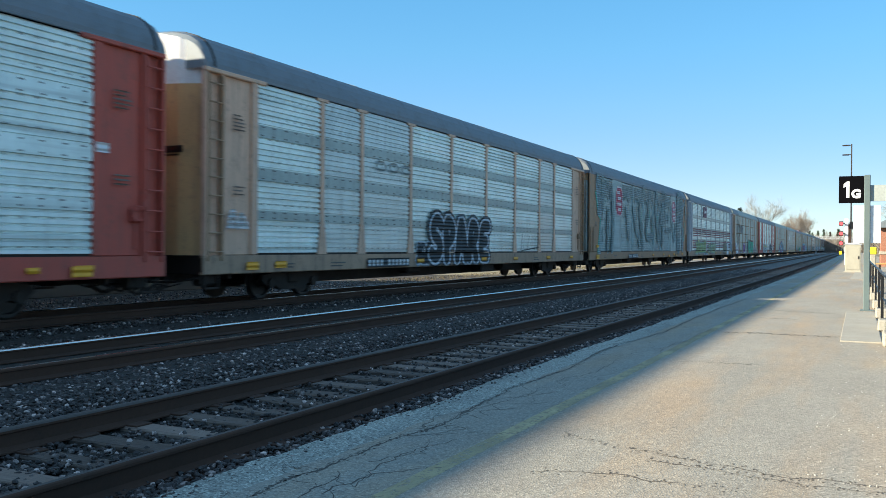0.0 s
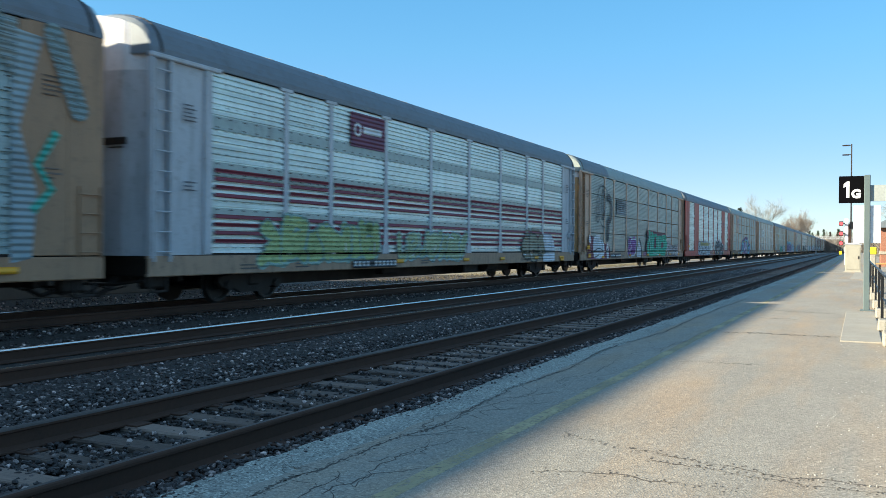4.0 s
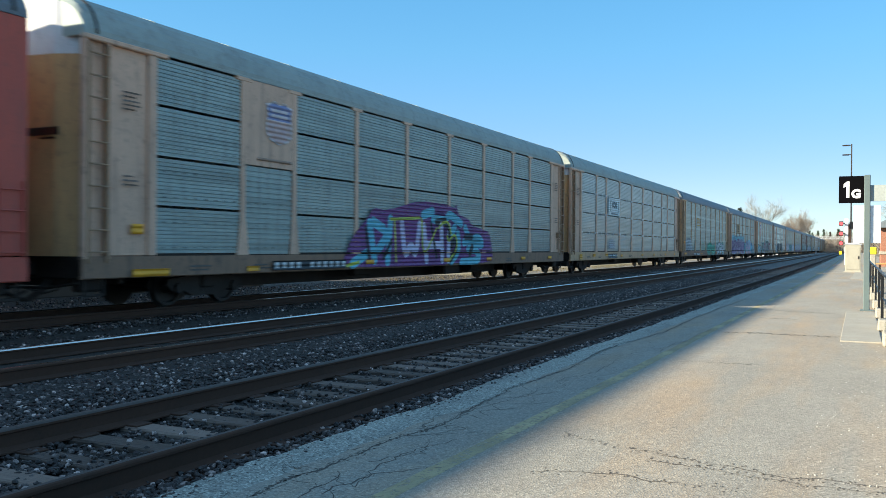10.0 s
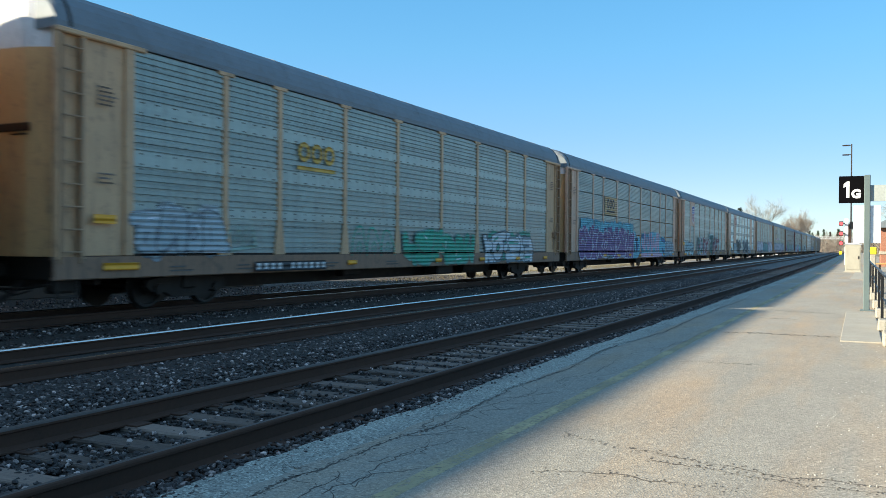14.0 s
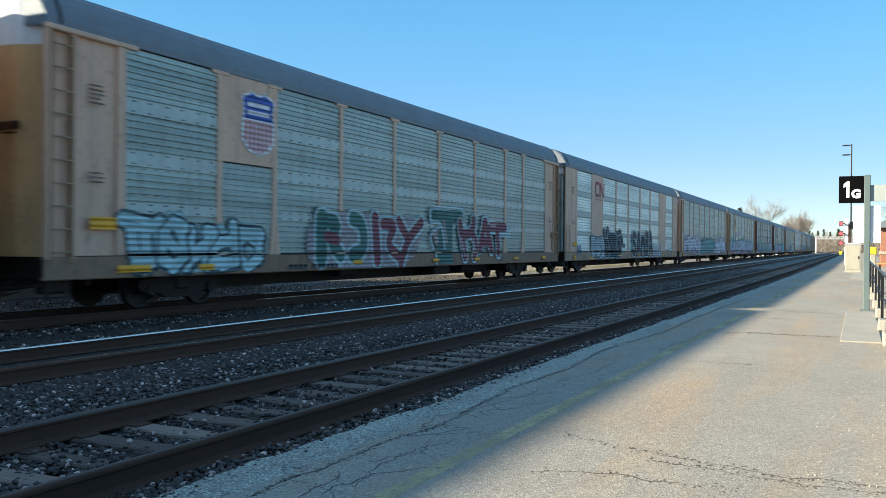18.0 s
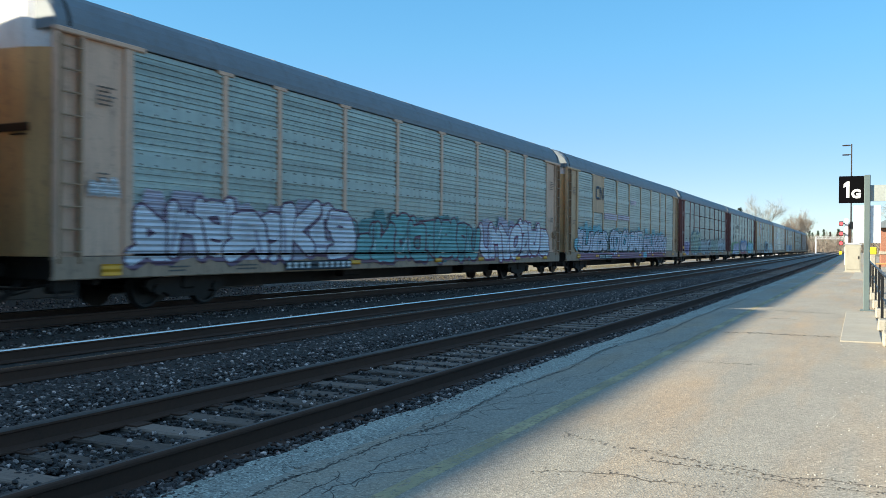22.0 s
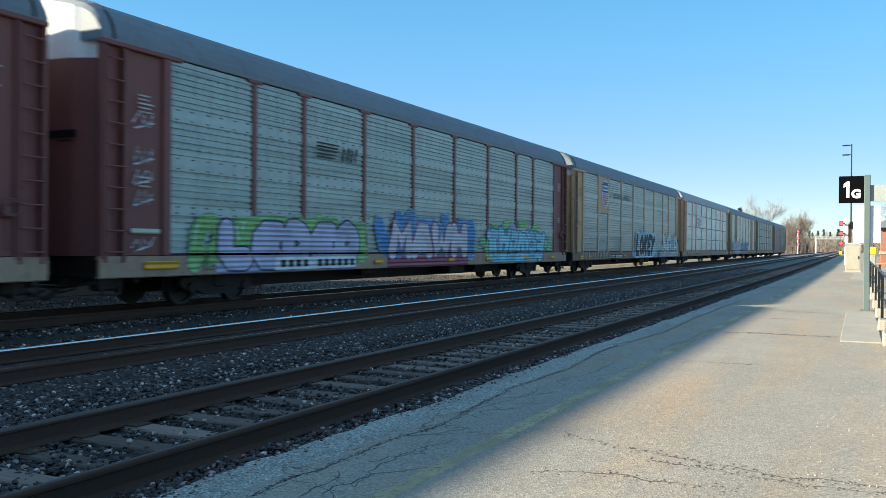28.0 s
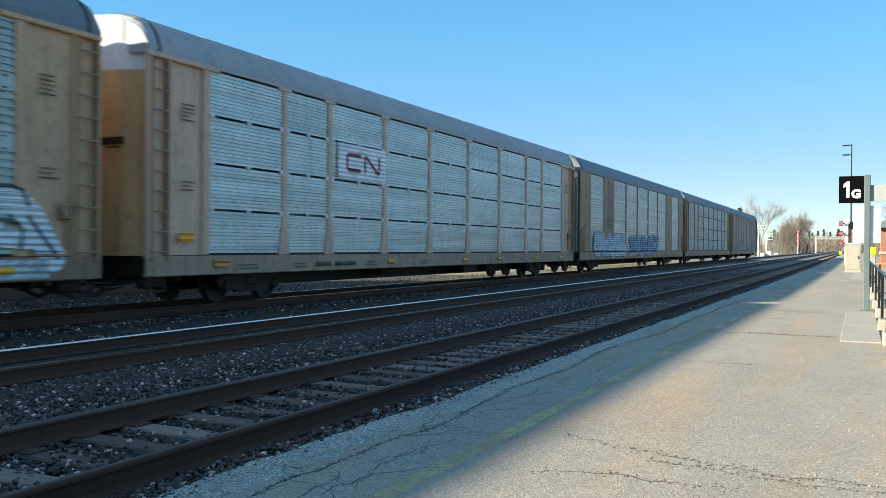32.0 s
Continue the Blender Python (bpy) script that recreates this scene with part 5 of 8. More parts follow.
def text_lines(car, r, c, rows, seed):
    y0, y1, z0, z1 = r
    rng = random.Random(seed)
    s = Sheet()
    p = paint(c, 0.25)
    for k in range(rows):
        z = z1 - (z1 - z0) * (k + 0.5) / rows
        t = (z1 - z0) / rows * 0.2
        b = y0 + (y1 - y0) * rng.uniform(0.55, 1)
        s.poly([(y0, z - t), (b, z - t), (b, z + t), (y0, z + t)], p, 1)
    s.done("stencil", car, "rows of small stencilled lines as bars")["kind"] = "stuff"


def marks(car, rs, mat=None, name="reflector"):
    for r in rs:
        bar(car, name, r, mat or paint(SIGN_YELLOW, 0.1), "yellow reflective strip on the sill", 0.044)


def usual_marks(car, seed, dark=(0.17, 0.12, 0.09)):
    """Reflectors along the sill and stencils on the end plates, as every car has them."""
    rng = random.Random(seed)
    marks(car, [(y - 0.22, y + 0.22, 0.84, 0.96) for y in (-3.9 + rng.uniform(-0.3, 0.3), 1.2, 4.6 + rng.uniform(-0.3, 0.3), 8.4, 11.7)])
    for s in (-1, 1):
        text_lines(car, (s * 12.62 - 0.22, s * 12.62 + 0.24, 3.9, 4.3), dark, 5, seed + s)
        text_lines(car, (s * 12.62 - 0.2, s * 12.62 + 0.2, 2.45, 2.7), dark, 3, seed + 3 + s)
    for y in (-11.0, -8.9, -5.5, -2.2, 6.6):
        text_lines(car, (y, y + 0.75, 0.78, 0.94), (0.08, 0.07, 0.06), 2, seed + int(y))


def decorate(cars):
    c = cars[0]
    usual_marks(c, 100)
    marks(c, [(11.44, 11.89, 0.75, 0.94), (10.52, 10.77, 0.83, 0.94)])
    bar(c, "label_plate", (11.99, 12.29, 3.05, 3.24), paint(WHITE_P, 0.1), "small white label")

    c = cars[1]
    usual_marks(c, 101)
    bubble(c, "SPARE", (-3.2, 1.65, 0.76, 2.42), (0.025, 0.027, 0.03), (0.60, 0.63, 0.68), (0.04, 0.045, 0.05), "black bubble graffiti letters with a pale outline", 0.43)
    wild(c, (-3.95, -3.3, 0.76, 1.6), (0.03, 0.032, 0.035), (0.46, 0.5, 0.55), 9, None, "small black bubble", False, 0.1, 1)
    number_board(c, (-7.11, -4.63, 0.74, 1.0))
    marks(c, [(-12.38, -11.95, 0.78, 0.97), (-11.32, -10.88, 0.81, 0.97)])
    scribble(c, (5.1, 7.2, 1.2, 1.95), INK, 4, "dark scribbled tag")
    outline_piece(c, (-13.0, -12.3, 1.72, 2.16), (0.6, 0.6, 0.6), 6, "pale smear", (0.6, 0.6, 0.58))
    three_blocks(c, (-6.7, -4.4, 3.4, 3.85), (0.27, 0.31, 0.30), False)

    c = cars[2]
    usual_marks(c, 102)
    octagon(c, (-8.6, -7.05, 3.17, 4.86))
    octagon(c, (7.55, 9.05, 3.2, 4.85), (0.50, 0.20, 0.24))
    number_board(c, (-5.64, -3.24, 0.72, 0.99))
    marks(c, [(-12.62, -12.2, 1.35, 1.5), (-12.6, -12.05, 0.76, 0.98), (6.39, 6.89, 0.74, 0.88), (9.03, 9.55, 0.74, 0.88)])
    s = Sheet()
    grey, teal = paint((0.30, 0.37, 0.39), 0.2), paint((0.08, 0.42, 0.32), 0.25)
    edge = [(-12.25, 1.05), (-12.0, 2.0), (-11.75, 2.9), (-12.3, 3.1), (-12.5, 3.8), (-12.75, 4.3)]
    s.poly([(-12.1, 1.02), (-11.7, 1.02), (-11.8, 2.0), (-11.6, 3.0), (-11.7, 5.0), (-12.75, 5.0), (-12.7, 4.4), (-12.45, 3.75), (-12.2, 3.1), (-11.75, 2.95), (-12.0, 2.0)], grey, 0)
    s.poly([(11.8, 1.02), (12.2, 1.1), (12.3, 2.2), (11.95, 3.3), (12.4, 4.9), (11.8, 4.95)], grey, 0)
    s.stroke(edge, 0.16, teal, 2)
    s.stroke([(12.2, 1.9), (12.6, 2.3), (12.3, 2.7), (12.7, 3.3)], 0.16, teal, 2)
    s.done("graffiti", c, "grey overspray with dark shapes and a teal edge")
    s = Sheet(1)
    s.fat([(-1.8, 5.05), (-1.9, 4.25), (-2.65, 4), (-2.5, 2.95), (-2, 2.4), (-1.9, 1.45)], 0.62, spray((0.235, 0.305, 0.30), 0.4), 1)
    s.fat([(-3.05, 2.15), (-2.6, 1.5)], 0.5, spray((0.235, 0.305, 0.30), 0.4), 1)
    s.fat([(0.05, 4.95), (-0.1, 3.5), (-0.75, 3.15), (-0.9, 2.1), (0.2, 2), (1.5, 2.15), (0.8, 3.2)], 0.55, spray((0.235, 0.305, 0.30), 0.4), 1)
    s.fat([(2.25, 4.95), (2.1, 3.85), (2.9, 2.05)], 0.8, spray((0.235, 0.305, 0.30), 0.4), 1)
    s.fat([(4.35, 5.1), (4.15, 3.9), (3, 2.05)], 0.6, spray((0.235, 0.305, 0.30), 0.4), 1)
    s.fat([(5.15, 5), (4.55, 3.95), (4.15, 1.75)], 0.6, spray((0.235, 0.305, 0.30), 0.4), 1)
    s.fat([(5, 3.5), (6.05, 3.7), (6.4, 3.4), (5.2, 3.2)], 0.3, spray((0.235, 0.305, 0.30), 0.4), 1)
    s.fat([(5.6, 2.55), (7.25, 2.7)], 0.4, spray((0.235, 0.305, 0.30), 0.4), 1)
    s.fat([(7.75, 3.05), (8.4, 1.55), (8.95, 3)], 0.5, spray((0.235, 0.305, 0.30), 0.4), 1)
    s.fat([(9.95, 5), (10.15, 1.55)], 1.3, spray((0.235, 0.305, 0.30), 0.4), 1)
    s.fat([(11.2, 5), (10.75, 3.7)], 0.9, spray((0.235, 0.305, 0.30), 0.4), 1)
    s.fat([(12.6, 5), (13.15, 3.75)], 0.4, paint((0.235, 0.305, 0.30), 0.4), 1)
    s.fat([(-2.35, 3.7), (-2.3, 2.95)], 0.14, spray((0.10, 0.32, 0.25), 0.3), 2)
    s.fat([(0.8, 2.9), (0.85, 2.3)], 0.14, spray((0.10, 0.32, 0.25), 0.3), 2)
    s.fat([(2.5, 3.6), (2.55, 3.15)], 0.14, spray((0.10, 0.32, 0.25), 0.3), 2)
    s.fat([(-0.8, 2.65), (-0.75, 2.2)], 0.14, spray((0.10, 0.32, 0.25), 0.3), 2)
    s.fat([(0, 3.8), (0.05, 3.3)], 0.14, spray((0.10, 0.32, 0.25), 0.3), 2)
    s.fat([(6.05, 3.65), (6.15, 3.4)], 0.14, spray((0.10, 0.32, 0.25), 0.3), 2)
    s.done("graffiti", c, "tall dark smeared letters over grey overspray")
    s = Sheet(1)
    s.fat([(-12.45, 5.05), (-11.8, 4.3), (-12.25, 3.25)], 0.5, paint((0.235, 0.305, 0.30), 0.4), 1)
    s.fat([(-11.45, 5.05), (-11.35, 3.55)], 0.5, spray((0.235, 0.305, 0.30), 0.4), 1)
    s.fat([(-9.5, 4.6), (-9.05, 2.9), (-9.45, 1.25)], 0.5, spray((0.235, 0.305, 0.30), 0.4), 1)
    s.fat([(-10.3, 3.3), (-10.3, 1.25)], 0.5, spray((0.235, 0.305, 0.30), 0.4), 1)
    s.fat([(-6.15, 3.55), (-5.55, 2)], 0.5, spray((0.235, 0.305, 0.30), 0.4), 1)
    s.fat([(-4.4, 3.7), (-3.45, 2.2)], 0.5, spray((0.235, 0.305, 0.30), 0.4), 1)
    s.done("graffiti", c, "dark smears over grey overspray")
    s = Sheet()
    rng = random.Random(78)
    for a, b in ((-11.9, -9.4), (-7.2, -4.5), (-4.3, -1.6), (-1.4, 1.4), (1.6, 4.3), (4.5, 7.2), (9.4, 11.9)):
        low = [(a + (b - a) * k / 9, rng.uniform(3.9, 4.5)) for k in range(10)]
        s.poly(low + [(b, 5.08), (a, 5.0)], spray((0.27, 0.32, 0.31), 0.4), 0)
    s.done("graffiti", c, "dull brown-grey wash along the top")
    rng = random.Random(77)
    for k in range(70):
        y = rng.choice((-11.0, -9.9, -3.4, -2.2, -0.6, 1.0, 2.4, 4.0, 5.6, 8.0, 10.3)) + rng.gauss(0, 0.45)
        if min(abs(y + 8.3), abs(y - 8.3)) < 1.05:
            continue
        z = rng.uniform(1.6, 4.9)
        tall = rng.uniform(0.2, 0.9)
        s = Sheet(1)
        s.fat([(y, z), (y + rng.uniform(-0.05, 0.05), z - tall * 0.5), (y + rng.uniform(-0.08, 0.08), max(1.2, z - tall))], rng.uniform(0.05, 0.15), spray(rng.choice(((0.055, 0.12, 0.105), (0.10, 0.13, 0.14), (0.17, 0.15, 0.14), (0.09, 0.17, 0.16))), 0.42), 3)
        s.done("paint_run", c, "dark run of old paint")

    c = cars[3]
    usual_marks(c, 103, (0.15, 0.15, 0.16))
    bar(c, "board", (-6.4, -4.55, 4.1, 5.05), paint((0.16, 0.05, 0.09), 0.1), "dark maroon emblem board", 0.0)
    s = Sheet()
    s.stroke(ring(-6.05, 4.58, 0.16, 0.16, 12) + [(-5.89, 4.58)], 0.08, paint(WHITE_P, 0.1), 6)
    s.poly([(-5.75, 4.5), (-4.75, 4.5), (-4.75, 4.7), (-5.75, 4.7)], paint(WHITE_P, 0.1), 6)
    s.done("emblem", c, "pale ring and bar emblem")
    stripe = paint((0.20, 0.03, 0.05), 0.06)
    for z in (2.98, 2.80, 2.62, 2.44, 1.98, 1.80, 1.62, 1.44):
        s = Sheet()
        for a, b in zip(BAYS, BAYS[1:]):
            s.poly([(a + 0.13, z - 0.045), (b - 0.13, z - 0.045), (b - 0.13, z + 0.045), (a + 0.13, z + 0.045)], stripe, 0)
        s.done("stripe", c, "thin dark red stripe")
    wild(c, (-10.1, -5.0, 0.9, 2.1), (0.42, 0.52, 0.22), (0.28, 0.42, 0.36), 31, None, "yellow-green graffiti", False, 0.35)
    wild(c, (-3.6, 1.1, 0.9, 1.85), (0.45, 0.52, 0.30), (0.35, 0.48, 0.45), 32, None, "pale yellow-green graffiti", False, 0.4)
    wild(c, (6.9, 9.4, 0.75, 2.05), (0.32, 0.29, 0.20), (0.07, 0.065, 0.05), 33, (0.28, 0.24, 0.18), "brown and black graffiti figures", True, 0.15)
    wild(c, (9.5, 10.6, 0.7, 1.9), (0.68, 0.70, 0.74), (0.5, 0.55, 0.6), 34, None, "white graffiti figure", False, 0.15, 1)
    number_board(c, (-6.3, -3.85, 0.74, 0.96))
    marks(c, [(11.64, 12.07, 0.73, 0.93)])

    c = cars[4]
    usual_marks(c, 104)
    s = Sheet()
    faint, dark = spray((0.10, 0.125, 0.13), 0.3), spray((0.07, 0.08, 0.085), 0.3)
    for cy, cz, ry, rz, w in ((-10.7, 3.4, 0.36, 0.72, 0.09), (-10.72, 3.35, 0.14, 0.45, 0.10), (-9.62, 3.68, 0.36, 0.78, 0.12), (-9.6, 3.7, 0.12, 0.5, 0.10)):
        s.stroke(ring(cy, cz, ry, rz, 18) + [(cy + ry, cz)], w, faint, 1)
    s.stroke(ring(-9.75, 4.05, 1.0, 0.62, 14, 0.02, random.Random(3), 0.2, 2.9), 0.08, faint, 1)
    s.stroke(ring(-8.35, 3.45, 0.42, 0.62, 18, 0.03, random.Random(4), -1.9, 1.9), 0.34, dark, 2)
    s.poly(ring(-8.55, 4.1, 0.32, 0.22, 14), dark, 2)
    s.fat([(-8.6, 2.7), (-8.55, 2.2), (-8.7, 1.85)], 0.42, dark, 2)
    s.fat([(-10.2, 2.75), (-9.9, 2.5), (-9.3, 2.45)], 0.07, faint, 1)
    s.done("graffiti", c, "black looped outlines and a heavy round shape")
    s = Sheet(1)
    red, white, black = spray((0.20, 0.035, 0.06)), spray((0.72, 0.73, 0.75)), spray((0.03, 0.03, 0.035))
    s.poly(smooth_ring([(-12.7, 0.74), (-12.6, 1.3), (-12.2, 1.75), (-12.0, 2.0), (-11.7, 1.9), (-9.2, 1.55), (-8.4, 1.5), (-8.2, 0.9), (-8.4, 0.74)]), red, 0)
    s.poly(smooth_ring([(-11.5, 0.8), (-11.65, 1.4), (-11.55, 1.95), (-10.3, 2.05), (-10.1, 1.75), (-9.7, 1.7), (-9.45, 1.4), (-9.5, 0.95), (-10.2, 0.76)]), white, 2)
    s.poly(smooth_ring([(-8.95, 0.76), (-9.1, 1.3), (-8.8, 1.7), (-8.55, 1.4), (-8.5, 0.76)]), white, 2)
    s.poly(smooth_ring([(-12.5, 1.7), (-12.35, 2.05), (-12.0, 1.75), (-12.1, 1.5)]), white, 2)
    for run in ([(-11.5, 1.15), (-10.6, 1.35), (-10.0, 1.25)], [(-10.3, 1.9), (-9.9, 1.55), (-9.95, 1.2), (-9.6, 1.15)], [(-11.3, 0.85), (-10.6, 0.95)], [(-8.95, 1.2), (-8.7, 1.3)]):
        s.fat(run, 0.06, black, 3)
    s.done("graffiti", c, "white bubble shapes splashed with dark red")
    bar(c, "board", (-6.8, -4.5, 3.25, 4.1), paint((0.21, 0.225, 0.225), 0.15), "dull dark painted patch", 0.0)
    s = Sheet()
    for k in range(5):
        z = 3.98 - 0.11 * k
        s.poly([(-6.7, z), (-5.7 - 0.05 * k, z), (-5.7 - 0.05 * k, z + 0.05), (-6.7, z + 0.05)], paint(INK, 0.25), 4)
    for k in range(2):
        s.stroke([(-5.55 + 0.42 * k, 3.55), (-5.5 + 0.42 * k, 3.95), (-5.3 + 0.42 * k, 3.6), (-5.22 + 0.42 * k, 3.98)], 0.11, paint(INK, 0.2), 4)
    s.done("emblem", c, "faded black stripes and zigzag emblem")
    wild(c, (-4.05, -2.2, 0.78, 2.05), (0.24, 0.07, 0.28), (0.62, 0.62, 0.66), 43, (0.34, 0.10, 0.36), "purple graffiti", True, 0.12, 2)
    s = Sheet(1)
    s.poly(smooth_ring([(0.85, 2.55), (2.5, 2.5), (4.45, 2.45), (7.2, 2.4), (7.35, 1.05), (3.25, 0.95), (0.6, 0.85), (0.65, 1.65), (1.05, 1.85)], 1), spray((0.16, 0.04, 0.05)), 0)
    s.poly(smooth_ring([(1.35, 2.55), (1.9, 2.5), (2, 2.35), (2.7, 2.45), (2.7, 2.25), (3.85, 2.3), (3.95, 2.15), (6.95, 2.3), (7.2, 2), (7.45, 1.45), (6.85, 1.15), (6.85, 0.8), (4.65, 0.85), (2.9, 0.8), (1.15, 0.8), (0.95, 1.25), (1, 1.75), (1.35, 1.95)], 1), spray((0.05, 0.44, 0.26)), 2)
    s.poly(smooth_ring([(2.95, 1.35), (3.15, 2.1), (3.6, 2.1), (3.75, 1.35)], 1), spray((0.16, 0.04, 0.05)), 4)
    s.poly(smooth_ring([(1.45, 1.3), (1.65, 1.55), (1.5, 1.75), (1.9, 1.65), (1.85, 1.3)], 1), spray((0.16, 0.04, 0.05)), 4)
    s.poly(smooth_ring([(5.35, 1.75), (6.05, 1.75), (6.15, 1.4), (5.2, 1.35)], 1), spray((0.16, 0.04, 0.05)), 4)
    s.poly(smooth_ring([(2, 2.35), (2.35, 2.25), (2, 2.15)], 1), spray((0.16, 0.04, 0.05)), 4)
    s.fat([(2.25, 2.05), (2.6, 1.55), (2.8, 1)], 0.07, spray((0.45, 0.72, 0.60)), 5)
    s.fat([(1.5, 1.9), (1.85, 1.8), (1.9, 1.15)], 0.07, spray((0.45, 0.72, 0.60)), 5)
    s.fat([(3.85, 2.25), (4, 1.95)], 0.07, spray((0.45, 0.72, 0.60)), 5)
    s.fat([(4.45, 2.15), (4.55, 1.25)], 0.07, spray((0.45, 0.72, 0.60)), 5)
    s.fat([(7, 2.1), (7.35, 1.7), (7.25, 1.25)], 0.07, spray((0.45, 0.72, 0.60)), 5)
    s.fat([(1.35, 2.5), (1.45, 2.05), (1.85, 2)], 0.07, spray((0.45, 0.72, 0.60)), 5)
    s.fat([(5.8, 2.25), (6.05, 1.95)], 0.07, spray((0.45, 0.72, 0.60)), 5)
    s.fat([(2.9, 1), (4.6, 0.9)], 0.07, spray((0.45, 0.72, 0.60)), 5)
    s.done("graffiti", c, "bright green block letters over dark red")
    s = Sheet(1)
    s.poly(smooth_ring([(-2, 0.8), (-1.9, 1.25), (-1.45, 1.8), (-1.2, 1.8), (-0.9, 1.6), (-0.75, 1.2), (-0.75, 0.75)], 1), spray((0.62, 0.64, 0.66)), 1)
    s.fat([(-1.25, 1.85), (-0.9, 1.65), (-0.65, 1.15), (-0.65, 0.75)], 0.22, spray((0.03, 0.03, 0.035)), 2)
    s.fat([(-1.4, 1.5), (-1.35, 1.35)], 0.12, spray((0.4, 0.05, 0.1)), 3)
    s.poly(smooth_ring([(-0.1, 1.1), (0.6, 1.1), (0.6, 0.85), (-0.1, 0.8)], 1), spray((0.4, 0.2, 0.28)), 1)
    s.done("graffiti", c, "white rounded letter with a heavy black rim")
    wild(c, (7.6, 11.4, 0.75, 1.75), (0.5, 0.48, 0.46), (0.2, 0.12, 0.12), 46, None, "pale graffiti", False, 0.4)
    marks(c, [(-12.76, -12.26, 1.26, 1.49), (-12.54, -12.08, 0.83, 1.04), (-9.94, -9.48, 0.79, 0.91)])
    number_board(c, (-8.1, -6.0, 0.8, 1.02))

    c = cars[5]
    usual_marks(c, 105)
    wild(c, (-7.3, -0.9, 0.68, 1.99), (0.60, 0.64, 0.66), (0.05, 0.06, 0.10), 51, (0.40, 0.50, 0.60), "silver, blue and yellow graffiti", True, 0.12)
    wild(c, (-6.4, -1.6, 1.55, 1.9), (0.62, 0.55, 0.20), (0.40, 0.42, 0.40), 55, None, "yellow shading in the graffiti", False, 0.3, None, 1)
    s = Sheet(1)
    s.poly(smooth_ring([(2.15, 0.72), (2.9, 1.55), (2.65, 1.6), (2.8, 1.75), (3.25, 2.1), (3.65, 2), (4.2, 2.05), (4.45, 2.2), (4.9, 2.25), (5.25, 2.1), (5.75, 2.1), (6.2, 1.95), (6.65, 1.95), (7.05, 2.1), (7.3, 1.95), (7.25, 1.75), (8.15, 1.8), (8.5, 1.55), (8.2, 1.25), (8.3, 0.72), (5.4, 0.72)], 1), spray((0.03, 0.03, 0.035)), 1)
    s.fat([(2.2, 0.72), (3.25, 1.55), (2.8, 1.55)], 0.1, spray((0.62, 0.64, 0.66)), 3)
    s.fat([(3.25, 2), (3.45, 1.75), (2.8, 1.75)], 0.1, spray((0.62, 0.64, 0.66)), 3)
    s.fat([(3.25, 2.1), (3.65, 1.95), (4.2, 2.05)], 0.1, spray((0.62, 0.64, 0.66)), 3)
    s.fat([(3.5, 1.1), (3.65, 1.25), (3.95, 1.35), (4.1, 1.1), (3.6, 0.72)], 0.1, spray((0.62, 0.64, 0.66)), 3)
    s.fat([(4.1, 1.1), (4.35, 0.72)], 0.1, spray((0.62, 0.64, 0.66)), 3)
    s.fat([(4.2, 1.65), (4.45, 1.35), (4.75, 1.25), (5.15, 0.72)], 0.1, spray((0.62, 0.64, 0.66)), 3)
    s.fat([(4.35, 2.15), (5.15, 2.2), (5.55, 1.8), (5.3, 1.3), (5.95, 1), (6.1, 0.72)], 0.1, spray((0.62, 0.64, 0.66)), 3)
    s.fat([(5.5, 2.05), (5.9, 2.1), (6.2, 1.8)], 0.1, spray((0.62, 0.64, 0.66)), 3)
    s.fat([(6.1, 1.6), (6.45, 1.5)], 0.1, spray((0.62, 0.64, 0.66)), 3)
    s.fat([(7, 1.55), (7.55, 1.8), (7.95, 1.7)], 0.1, spray((0.62, 0.64, 0.66)), 3)
    s.fat([(7.65, 1.4), (8.2, 1.45), (8.15, 1.75)], 0.1, spray((0.62, 0.64, 0.66)), 3)
    s.fat([(6.4, 0.72), (6.8, 1.25), (7.25, 0.95)], 0.1, spray((0.62, 0.64, 0.66)), 3)
    s.fat([(6.95, 0.72), (7.1, 0.95)], 0.1, spray((0.62, 0.64, 0.66)), 3)
    s.fat([(7.85, 1.25), (8.2, 0.95), (8.3, 0.72)], 0.1, spray((0.62, 0.64, 0.66)), 3)
    s.fat([(6.2, 1.95), (6.65, 1.9), (7.05, 2.05)], 0.1, spray((0.62, 0.64, 0.66)), 3)
    s.fat([(3.6, 1.25), (3.8, 1.2)], 0.16, spray((0.45, 0.12, 0.2)), 2)
    s.fat([(5.25, 2.2), (5.45, 2.15)], 0.16, spray((0.45, 0.12, 0.2)), 2)
    s.fat([(2.3, 1.5), (2.5, 1.55)], 0.16, spray((0.45, 0.12, 0.2)), 2)
    s.done("graffiti", c, "black piece with white outlines and pointed arms")
    number_board(c, (-5.86, -3.3, 0.72, 0.95))
    wild(c, (-1.0, 1.7, 0.74, 1.08), (0.50, 0.22, 0.18), (0.55, 0.42, 0.38), 53, None, "pale red tag on the sill", False, 0.3)
    scribble(c, (-12.6, -11.9, 1.7, 2.28), (0.10, 0.05, 0.045), 54, "black smear", 0.07)
    scribble(c, (-11.2, -9.9, 1.2, 1.9), (0.10, 0.12, 0.13), 57, "thin dark tag", 0.06)
    marks(c, [(-12.56, -12.07, 1.43, 1.6), (12.3, 12.75, 1.45, 1.6)])
    outline_piece(c, (9.95, 11.9, 1.05, 2.05), INK, 56, "round black tag")
    s = Sheet()
    for k in range(4):
        a = 7.6 + 0.34 * k
        s.stroke([(a, 3.6), (a + 0.1, 3.95), (a + 0.26, 3.93)], 0.10, paint((0.10, 0.12, 0.16), 0.3), 3)
